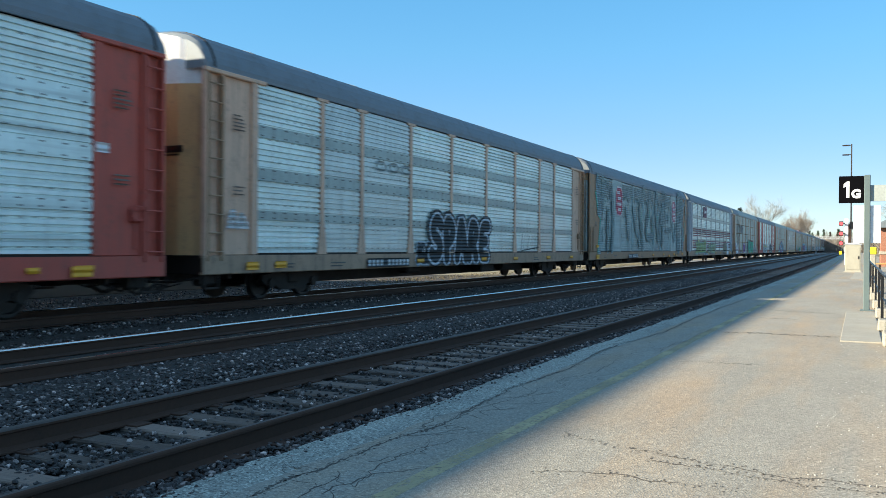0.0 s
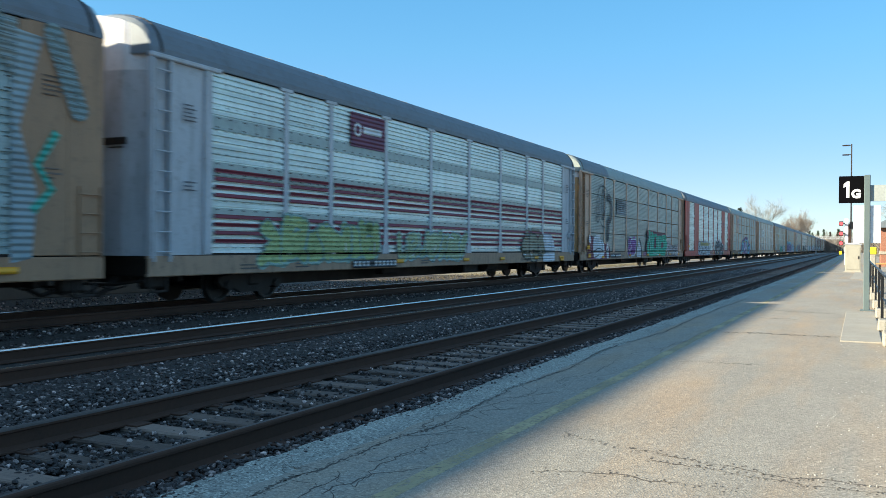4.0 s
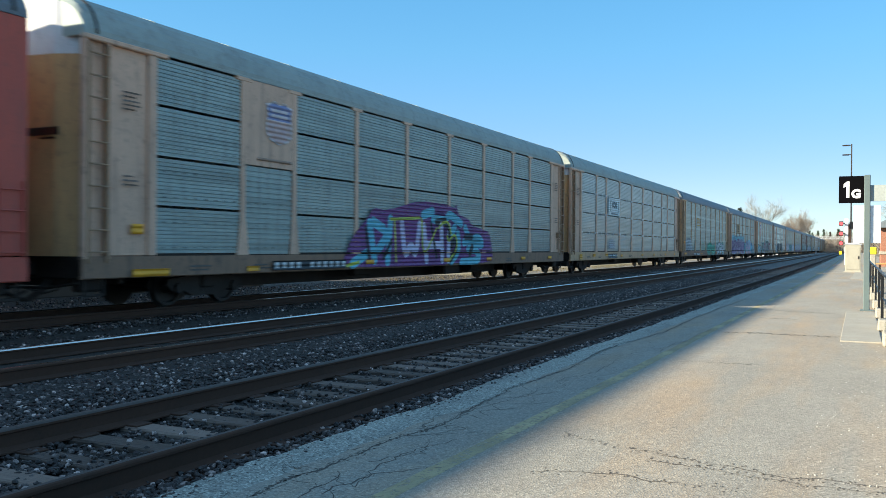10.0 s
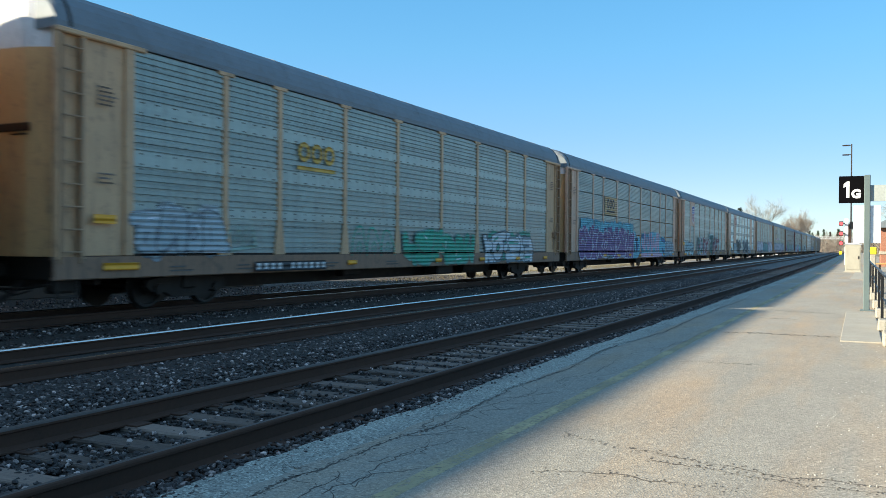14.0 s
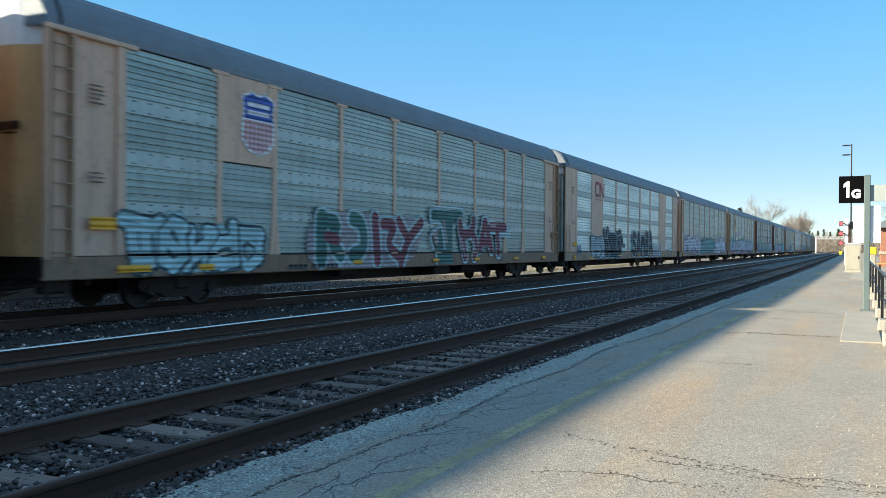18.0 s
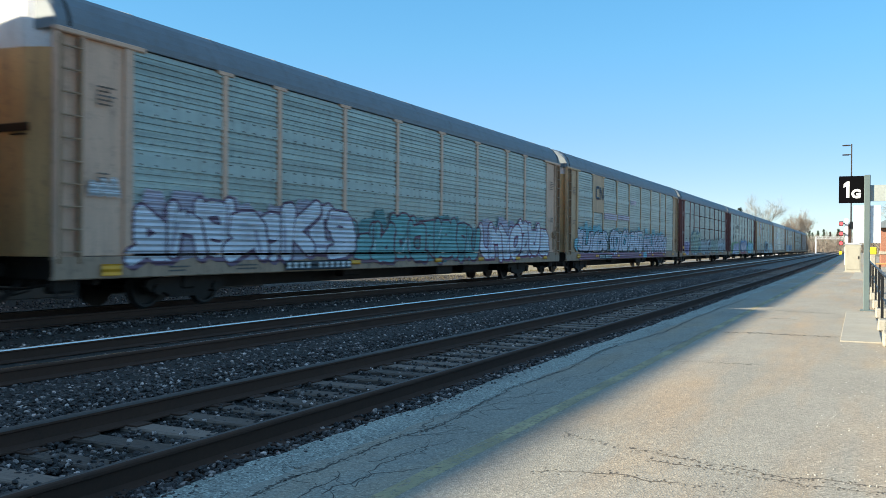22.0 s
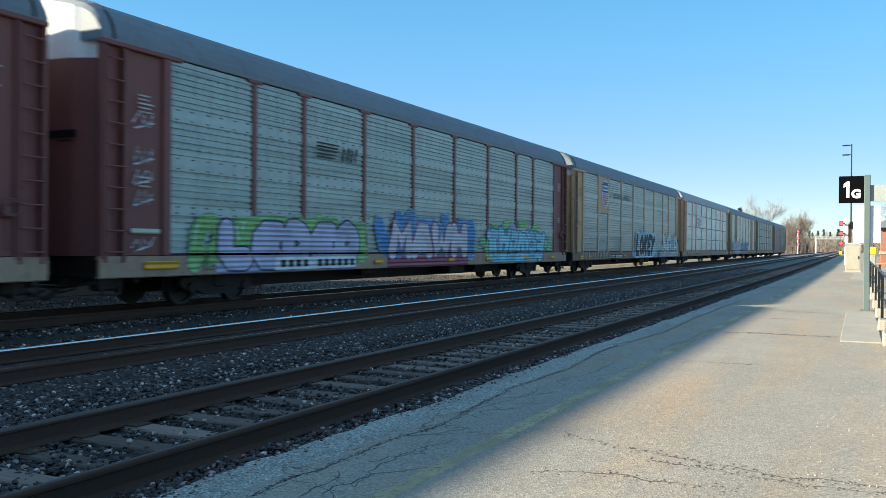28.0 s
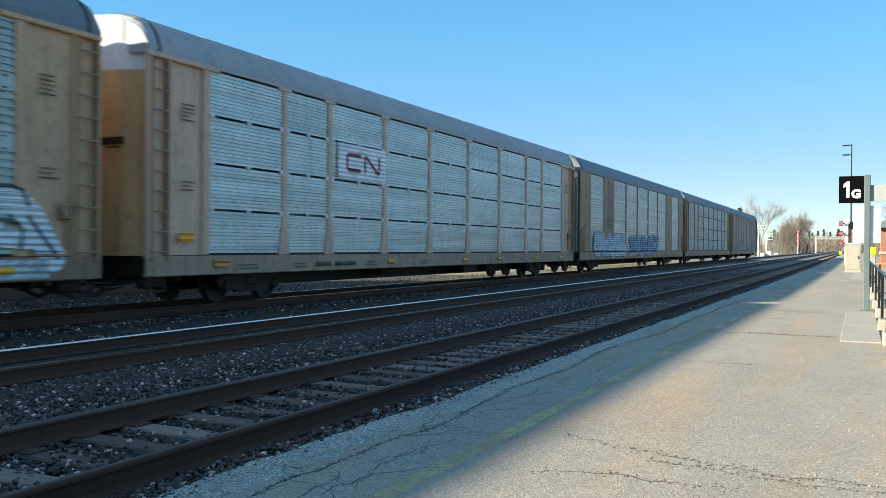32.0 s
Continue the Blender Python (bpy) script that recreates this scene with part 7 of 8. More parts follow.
    wild(c, (-5.9, 1.75, 1.0, 2.4), (0.68, 0.66, 0.72), (0.05, 0.05, 0.06), 232, (0.18, 0.42, 0.48), "white graffiti with black edges", True, 0.08)
    wild(c, (2.3, 9.2, 1.0, 2.35), (0.62, 0.56, 0.64), (0.08, 0.10, 0.12), 233, (0.24, 0.46, 0.52), "mauve graffiti", True, 0.12)
    bar(c, "paint_band", (-11.8, 2.2, 0.73, 1.08), paint((0.28, 0.13, 0.19), 0.25), "mauve paint over the sill", 0.012)
    bar(c, "paint_band", (2.2, 3.1, 0.73, 1.08), paint((0.22, 0.50, 0.58), 0.2), "blue paint over the sill", 0.012)
    bar(c, "paint_band", (3.1, 9.0, 0.73, 1.08), paint((0.28, 0.10, 0.14), 0.3), "dull red paint over the sill", 0.012)
    for k, (y, z, ry, rz) in enumerate(((-12.2, 1.5, 0.35, 0.3), (-10.6, 2.35, 0.3, 0.3), (-8.2, 2.3, 0.4, 0.3), (-5.4, 1.9, 0.4, 0.4), (-2.6, 2.3, 0.35, 0.3), (0.9, 2.35, 0.4, 0.3), (3.0, 2.4, 0.4, 0.3), (5.2, 2.3, 0.5, 0.35), (7.4, 2.2, 0.4, 0.35), (8.9, 1.4, 0.35, 0.3))):
        s = Sheet()
        s.poly(ring(y, z, ry, rz, 16, 0.22, random.Random(400 + k)), spray((0.26, 0.54, 0.62), 0.3), 0)
        s.done("paint_splash", c, "light blue splash of paint")
    number_board(c, (-8.17, -5.64, 0.75, 1.0))
    marks(c, [(-12.18, -11.68, 0.82, 1.02), (-8.9, -8.39, 0.87, 0.98)])
    for r in ((-7.1, -4.55, 2.9, 3.25), (-4.2, -1.6, 2.95, 3.25), (-1.2, 0.1, 3.96, 4.23)):
        bar(c, "paint_patch", r, paint((0.52, 0.44, 0.50), 0.3), "pale pink painted patch", 0.0)

    c = cars[14]
    usual_marks(c, 114, (0.5, 0.48, 0.46))
    wild(c, (-11.7, -10.2, 0.75, 2.05), (0.24, 0.20, 0.42), (0.50, 0.48, 0.62), 241, None, "purple round graffiti", False, 0.1, 1)
    wild(c, (-9.0, -4.2, 0.9, 2.75), (0.34, 0.42, 0.32), (0.10, 0.22, 0.26), 242, (0.12, 0.26, 0.32), "pale green graffiti", True, 0.2)
    wild(c, (-3.8, 1.8, 0.8, 2.3), (0.40, 0.44, 0.44), (0.08, 0.09, 0.10), 243, None, "grey and black graffiti", False, 0.15)
    wild(c, (2.1, 6.6, 0.85, 2.3), (0.40, 0.46, 0.38), (0.14, 0.16, 0.15), 244, None, "pale graffiti", False, 0.3)
    wild(c, (6.8, 11.6, 1.0, 2.4), (0.52, 0.54, 0.55), (0.12, 0.14, 0.15), 245, None, "white graffiti", False, 0.3, 4)
    number_board(c, (-8.15, -6.39, 0.75, 0.98))
    marks(c, [(-12.68, -11.68, 0.8, 0.98), (-12.9, -12.4, 1.3, 1.5)])
    text_lines(c, (11.95, 12.5, 3.26, 3.6), (0.6, 0.58, 0.56), 4, 246)

    c = cars[15]
    usual_marks(c, 115, (0.5, 0.48, 0.46))
    wild(c, (-11.2, -4.5, 0.9, 2.1), (0.32, 0.56, 0.20), (0.28, 0.50, 0.22), 251, None, "green flames behind the graffiti", False, 0.3, 9)
    bubble(c, "LEDEO", (-10.6, -4.8, 0.78, 2.0), LILAC, (0.06, 0.06, 0.10), None, "lilac graffiti letters with black edges", 0.44, 0.08, 1, 0.05, 1, 0.1)
    wild(c, (-3.6, 3.0, 0.9, 2.45), (0.14, 0.30, 0.58), (0.25, 0.40, 0.62), 252, None, "blue flames behind the graffiti", False, 0.3)
    bubble(c, "MAWH", (-3.0, 2.5, 0.95, 2.2), (0.70, 0.62, 0.67), (0.40, 0.10, 0.14), None, "white graffiti letters with red edges", 0.36, 0.08, 1, 0.0, 0, 0.1)
    for k, (y, z, ry, rz) in enumerate(((3.2, 1.35, 0.22, 0.12), (3.9, 1.55, 0.25, 0.16), (4.5, 1.3, 0.4, 0.35), (5.0, 1.9, 0.35, 0.3), (6.3, 2.2, 0.4, 0.25), (8.0, 2.2, 0.5, 0.25), (9.6, 2.1, 0.45, 0.3), (10.4, 1.6, 0.5, 0.35), (11.2, 1.3, 0.3, 0.2), (11.3, 1.75, 0.18, 0.12))):
        s = Sheet()
        s.poly(ring(y, z, ry, rz, 16, 0.25, random.Random(430 + k)), spray((0.30, 0.58, 0.22), 0.2), 0)
        s.done("paint_splash", c, "bright green splash of paint")
    wild(c, (4.6, 10.4, 0.8, 2.2), (0.34, 0.64, 0.72), (0.10, 0.26, 0.34), 253, (0.55, 0.52, 0.70), "cyan and lilac graffiti", True, 0.08)
    bar(c, "paint_band", (-10.6, -4.9, 0.72, 1.08), paint((0.44, 0.42, 0.60), 0.15), "lilac paint over the sill", 0.012)
    bar(c, "paint_band", (-3.1, 2.6, 0.72, 1.05), paint((0.34, 0.08, 0.11), 0.2), "red paint over the sill", 0.012)
    bar(c, "paint_band", (4.8, 9.6, 0.78, 1.05), paint((0.22, 0.50, 0.58), 0.2), "blue paint over the sill", 0.012)
    bar(c, "number_plate", (-8.54, -4.92, 0.76, 1.07), paint(WHITE_P, 0.1), "white number panel", 0.034)
    number_board(c, (-8.4, -5.0, 0.78, 1.04), False)
    s = Sheet()
    for k in range(5):
        z = 4.0 - 0.09 * k
        s.poly([(-6.8, z), (-5.75 - 0.05 * k, z), (-5.75 - 0.05 * k, z + 0.04), (-6.8, z + 0.04)], paint(INK, 0.2), 3)
    for k in range(2):
        s.stroke([(-5.6 + 0.42 * k, 3.62), (-5.55 + 0.42 * k, 4.0), (-5.35 + 0.42 * k, 3.66), (-5.28 + 0.42 * k, 4.02)], 0.10, paint(INK, 0.15), 3)
    s.done("emblem", c, "black stripes and zigzag emblem")
    marks(c, [(-12.7, -11.77, 0.86, 1.02)])
    for k, z in enumerate((3.6, 2.9, 2.5, 2.1, 1.2)):
        scribble(c, (-12.95, -12.45, z, z + 0.35), (0.55, 0.53, 0.55), 255 + k, "pale tag", 0.035)
    bar(c, "label_plate", (-13.0, -12.25, 1.56, 1.66), paint((0.5, 0.5, 0.4), 0.1), "pale strip")

    c = cars[16]
    usual_marks(c, 116)
    shield(c, (-8.7, -7.35, 3.48, 5.0))
    word(c, "BUILDING", (-6.4, -4.55, 4.12, 4.42), (0.06, 0.07, 0.08), None, "dark block lettering", 0.012, "lettering", 0.02)
    word(c, "AMERICA", (-4.15, -2.2, 4.12, 4.42), (0.06, 0.07, 0.08), None, "dark block lettering", 0.012, "lettering", 0.02)
    outline_piece(c, (-12.1, -9.85, 0.75, 2.35), (0.62, 0.66, 0.68), 261, "white bubble outlines")
    outline_piece(c, (-9.4, -6.95, 0.75, 2.4), (0.62, 0.66, 0.68), 262, "white bubble outlines")
    outline_piece(c, (-6.4, -3.6, 1.2, 2.1), (0.38, 0.42, 0.44), 264, "faint grey outlines")
    s = Sheet()
    pale, deep = spray((0.44, 0.62, 0.70), 0.2), spray((0.30, 0.50, 0.60), 0.25)
    for y, z, ry, rz in ((-1.35, 1.05, 0.45, 0.28), (-0.85, 0.95, 0.5, 0.25), (0.35, 2.3, 0.3, 0.3), (1.9, 2.35, 0.3, 0.32), (3.55, 2.2, 0.35, 0.25), (5.1, 1.25, 0.4, 0.35), (4.95, 0.9, 0.45, 0.2), (-0.7, 1.75, 0.32, 0.3)):
        s.poly(ring(y, z, ry, rz, 14, 0.12, random.Random(int(y * 10 + 50))), deep, 0)
    s.poly(smooth_ring([(-1.2, 0.73), (-0.95, 1.7), (-0.5, 2.3), (0.2, 2.35), (0.6, 2.2), (1.4, 2.4), (2.3, 2.25), (3.0, 2.4), (4.2, 2.35), (5.0, 2.4), (5.1, 1.7), (4.9, 0.9), (4.2, 0.73)]), pale, 1)
    s.done("graffiti", c, "pale blue cloud behind the black letters")
    bubble(c, "LOKEY", (-1.0, 4.3, 0.80, 2.3), (0.035, 0.04, 0.045), (0.70, 0.78, 0.80), None, "black graffiti letters edged in pale blue", 0.40, 0.1, 1, 0.28, 1, 0.26)
    s = Sheet()
    pale, aqua, black = spray((0.72, 0.78, 0.78), 0.15), spray((0.40, 0.58, 0.58), 0.2), spray((0.06, 0.07, 0.075), 0.15)
    s.poly(smooth_ring([(6.2, 1.2), (7.0, 1.45), (7.6, 1.75), (8.0, 1.3), (7.9, 1.17)]), aqua, 0)
    for run, w in (([(7.5, 2.15), (7.6, 1.75), (8.0, 1.4), (8.05, 0.95)], 0.5), ([(8.0, 2.0), (8.5, 1.15), (8.9, 1.9)], 0.42), ([(9.0, 1.05), (9.2, 2.1), (9.9, 2.1), (10.0, 1.1)], 0.5), ([(9.2, 1.5), (9.9, 1.5)], 0.3), ([(11.3, 1.1), (11.6, 2.1), (12.1, 2.05), (12.7, 1.1)], 0.5), ([(11.5, 1.45), (12.2, 1.4)], 0.3)):
        s.fat(run, w, pale, 1, 1)
    s.fat([(10.1, 1.2), (10.6, 1.5), (11.2, 1.2)], 0.42, aqua, 2, 1)
    for run in ([(7.45, 2.35), (8.2, 2.28)], [(8.0, 2.2), (8.35, 1.3)], [(8.25, 2.1), (8.7, 1.35)], [(7.5, 1.35), (8.05, 1.2)], [(9.25, 1.75), (9.9, 1.7)], [(9.3, 1.2), (9.65, 1.25), (9.6, 1.6)], [(10.15, 2.3), (9.95, 1.6), (10.3, 1.2)], [(11.45, 2.3), (12.05, 2.32), (12.2, 2.0)], [(11.6, 1.75), (12.1, 1.7), (12.05, 1.25)], [(12.2, 1.8), (12.8, 1.1)], [(10.8, 1.55), (11.3, 1.15)]):
        s.fat(run, 0.07, black, 3, 1)
    s.done("graffiti", c, "white and aqua graffiti with black outlines")
    bar(c, "paint_band", (6.2, 12.6, 0.73, 1.08), paint((0.50, 0.56, 0.56), 0.45), "pale paint over the sill", 0.012)
    number_board(c, (-7.05, -4.5, 0.74, 0.97))
    marks(c, [(-12.69, -12.24, 0.78, 0.98), (-11.28, -10.87, 0.8, 0.93)])
    text_lines(c, (-13.3, -12.95, 2.1, 2.7), (0.2, 0.16, 0.12), 4, 266)

    c = cars[17]
    usual_marks(c, 117)
    bar(c, "board", (-6.95, -4.4, 3.17, 4.13), paint((0.82, 0.83, 0.84), 0.04), "white emblem board", 0.0)
    two_strokes(c, (-6.6, -4.75, 3.38, 3.9), (0.26, 0.04, 0.07))
    number_board(c, (-8.02, -6.08, 0.77, 0.98), False)
    marks(c, [(-12.9, -12.49, 1.41, 1.6)])
    marks(c, [(-11.83, -11.34, 0.86, 1.03)], paint(ORANGE, 0.2))

    c = cars[18]
    usual_marks(c, 118)
    wild(c, (-11.2, -4.8, 0.86, 2.3), (0.58, 0.62, 0.66), (0.30, 0.36, 0.42), 281, None, "white scribbled graffiti", False, 0.2, 6)
    wild(c, (-3.2, 4.2, 0.95, 2.2), (0.20, 0.26, 0.36), (0.45, 0.50, 0.56), 282, None, "blue graffiti", False, 0.2, 6)
    bar(c, "rust_patch", (-8.6, -7.7, 2.3, 5.0), paint(RUST, 0.3), "rusty patch", 0.0)

    c = cars[19]
    usual_marks(c, 119)
    bar(c, "board", (-7.2, -6.2, 3.4, 4.1), paint((0.45, 0.5, 0.5), 0.2), "pale board", 0.0)

    c = cars[20]
    usual_marks(c, 120)


# ---- things on and beyond the platform ----
def sign_post():
    ob = thing("platform_sign", "black square platform sign with white characters on a grey-green post", "sign", (-0.09, 19.3, PLAT))
    d = joined([box_data(0.115, 0.05, 2.74, (0, 0.03, 1.37), 0.012), box_data(0.24, 0.24, 0.02, (0, 0, 0.01), 0.004)])
    piece("post", mesh_from("post", d[0], d[1], POST_GREY), ob, label="square grey-green steel post")
    d = box_data(0.58, 0.03, 0.55, (-0.235, 0.075, 2.45), 0.006)
    piece("board", mesh_from("board", d[0], d[1], BOARD_BLACK), ob, label="black square board")
    one = [(0.02, 0), (0.115, 0), (0.115, 0.33), (0.035, 0.33), (-0.06, 0.275), (-0.06, 0.20), (0.02, 0.235)]
    n = len(one)
    one = [(0.62 * x, z) for x, z in one]
    v = [(x - 0.40, 0.058, z + 2.285) for x, z in one] + [(x - 0.40, 0.052, z + 2.285) for x, z in one]
    piece("character", mesh_from("character", v, [tuple(range(n)), tuple(range(n, 2 * n))[::-1]] + [(i, (i + 1) % n, n + (i + 1) % n, n + i) for i in range(n)], SIGN_WHITE), ob)
    for text, x, z, size in (("G", -0.29, 2.285, 0.23),):
        cu = bpy.data.curves.new("letters", "FONT")
        cu.body, cu.size, cu.offset, cu.extrude = text, size, 0.013, 0.003
        tmp = bpy.data.objects.new("letters", cu)
        me = bpy.data.meshes.new_from_object(tmp)
        bpy.data.objects.remove(tmp)
        me.materials.clear()
        me.materials.append(SIGN_WHITE)
        p = piece("character", me, ob, (x, 0.056, z))
        p.rotation_euler = (radians(90), 0, 0)
    d = box_data(0.50, 0.025, 0.76, (0.0, 0.075, 1.74), 0.01)
    piece("white_panel", mesh_from("white_panel", d[0], d[1], SIGN_WHITE), ob, label="blank white notice panel")
    d = box_data(0.5, 0.03, 0.33, (0.30, 0.08, 2.37), 0.008)
    piece("grey_panel", mesh_from("grey_panel", d[0], d[1], PANEL_PALE), ob, label="pale grey panel")


def railing():
    rng = random.Random(3)
    ob = thing("railing", "black steel railing with upright posts on concrete blocks", "railing")
    spots = [(0.235, 10.6), (0.19, 12.6), (0.15, 14.9), (0.125, 17.6), (0.08, 20.3), (0.03, 23.7), (-0.02, 27.3), (-0.06, 31.0)]
    post = shared("railing_post", lambda: box_data(0.042, 0.042, 0.70, (0, 0, 0.35), 0.006), BLACK)
    for x, y in spots:
        piece("post", post, ob, (x, y, 0.295))
    d = tube_data([(x + 0.006, y, 0.985) for x, y in spots], 0.022, 8)
    piece("top_rail", mesh_from("top_rail", d[0], d[1], BLACK), ob)
    d = tube_data([(x + 0.006, y, 0.62) for x, y in spots], 0.012, 6)
    piece("middle_rail", mesh_from("middle_rail", d[0], d[1], BLACK), ob)
    for x, y in spots:
        d = box_data(0.24, 0.62, 0.175, (0, 0, 0.0875), 0.025)
        solid("concrete_block", d, CONCRETE, "weathered pale concrete block under a railing post", "kerb block", (x + 0.06, y - 0.1, PLAT - 0.002), rng.uniform(-0.05, 0.05), "railing kerb blocks")
    d = box_data(0.50, 6.0, 0.05, (0, 0, 0), 0.004)
    solid("concrete_pad", d, CONCRETE, "pale concrete pad at the foot of the sign post", "concrete pad", (-0.155, 15.65, PLAT - 0.008), 0.012)
    d = box_data(0.9, 12, 0.05, (0, 0, 0), 0.004)
    solid("concrete_pad", d, CONCRETE, "pale concrete strip beside the cabinet", "concrete pad", (-0.35, 45.5, PLAT - 0.01))


def cabinet():
    ob = thing("equipment_cabinet", "beige metal equipment cabinet on the platform", "cabinet", (-0.90, 51.4, PLAT))
    d = box_data(0.78, 0.7, 1.46, (0, 0, 0.75), 0.02)
    piece("body", mesh_from("body", d[0], d[1], BEIGE), ob)
    d = joined([box_data(0.86, 0.78, 0.06, (0, 0, 1.51), 0.02), box_data(0.6, 0.5, 0.05, (0, 0, 1.56), 0.02)])
    piece("lid", mesh_from("lid", d[0], d[1], GREY_PAINT), ob, label="grey sheet metal lid")
    d = box_data(0.66, 0.02, 1.2, (0, -0.362, 0.75), 0.008)
    piece("door", mesh_from("door", d[0], d[1], BEIGE), ob)
    d = box_data(0.03, 0.04, 0.16, (0.26, -0.39, 0.8), 0.008)
    piece("handle", mesh_from("handle", d[0], d[1], STEEL_DARK), ob)
    d = box_data(0.9, 0.8, 0.08, (0, 0, 0.01), 0.01)
    piece("plinth", mesh_from("plinth", d[0], d[1], CONCRETE), ob)


def hood_data():
    """A short tube, half open below: the hood of a signal lamp."""
    v, f = [], []
    n = 14
    for y in (0, -0.28):
        for k in range(n + 1):
            a = math.radians(-30 + 240 * k / n)
            v.append((0.15 * math.cos(a), y, 0.15 * math.sin(a)))
    for k in range(n):
        f.append((k, k + 1, n + 2 + k, n + 1 + k))
    return v, f


def signal(at, height, lamps, side, plate_w, label, scale=1.0):
    ob = thing("railway_signal", label, "railway signal", at, group="red railway signals")
    d = tube_data([(0, 0, 0), (0, 0, height)], 0.075 * scale, 10)
    piece("mast", mesh_from("mast", d[0], d[1], GREY_PAINT), ob, label="silver-grey mast")
    if plate_w:
        d = box_data(plate_w, 0.05, height - 1.2, (0.08, -0.1, (height + 1.2) / 2), 0.01)
        piece("cable_duct", mesh_from("cable_duct", d[0], d[1], SIGN_WHITE), ob, label="white upright duct")
    for z in lamps:
        d = box_data(0.30 * scale, 0.14, 0.36 * scale, (side, -0.12, z), 0.04)
        head = piece("lamp_head", mesh_from("lamp_head", d[0], d[1], BLACK), ob, label="black lamp housing")
        d = tube_data([(0, 0, 0), (0, -0.05, 0)], 0.135 * scale, 16)
        piece("lens", mesh_from("lens", d[0], d[1], RED_LAMP), head, (side, -0.19, z), label="glowing red lens")
        piece("hood", shared("hood", hood_data, BLACK), head, (side, -0.2, z))
        d = box_data(abs(side), 0.06, 0.06, (side / 2, -0.05, z), 0.01)
        piece("bracket", mesh_from("bracket", d[0], d[1], STEEL_DARK), ob)
    return ob


def platform_signals():
    ob = signal((-1.85, 74.5, PLAT), 3.65, (3.25, 2.47, 1.72), -0.32, 0.22, "three red signal lamps on a mast at the platform")
    d = box_data(0.2, 0.05, 0.26, (-0.36, -0.1, 0.95), 0.02)
    piece("marker", mesh_from("marker", d[0], d[1], YELLOW_SIGN), ob, label="small yellow marker plate")
    d = box_data(0.3, 0.2, 0.6, (0.42, 0.05, 3.1), 0.04)
    piece("back_housing", mesh_from("back_housing", d[0], d[1], BLACK), ob)
    d = box_data(0.16, 0.16, 2.1, (0.25, 0.1, 2.2), 0.03)
    piece("relay_box", mesh_from("relay_box", d[0], d[1], BROWN), ob)
    signal((-21.4, 300, -0.5), 8.0, (7.4, 5.3, 3.3), 0.12, 0.0, "distant mast with three red signal lamps", 2.4)


def lamp_pole():
    ob = thing("lamp_pole", "tall dark lamp pole with two flat heads", "street lamp", (-1.5, 75.6, PLAT))
    d = tube_data([(0, 0, 0), (0, 0, 9.6)], [0.06, 0.045], 10)
    piece("pole", mesh_from("pole", d[0], d[1], STEEL_DARK), ob)
    for z in (9.5, 8.75):
        d = joined([tube_data([(0, 0, z), (-0.25, 0, z + 0.02)], 0.035, 6), box_data(0.5, 0.26, 0.09, (-0.42, 0, z), 0.03)])
        piece("lamp_head", mesh_from("lamp_head", d[0], d[1], STEEL_DARK), ob)


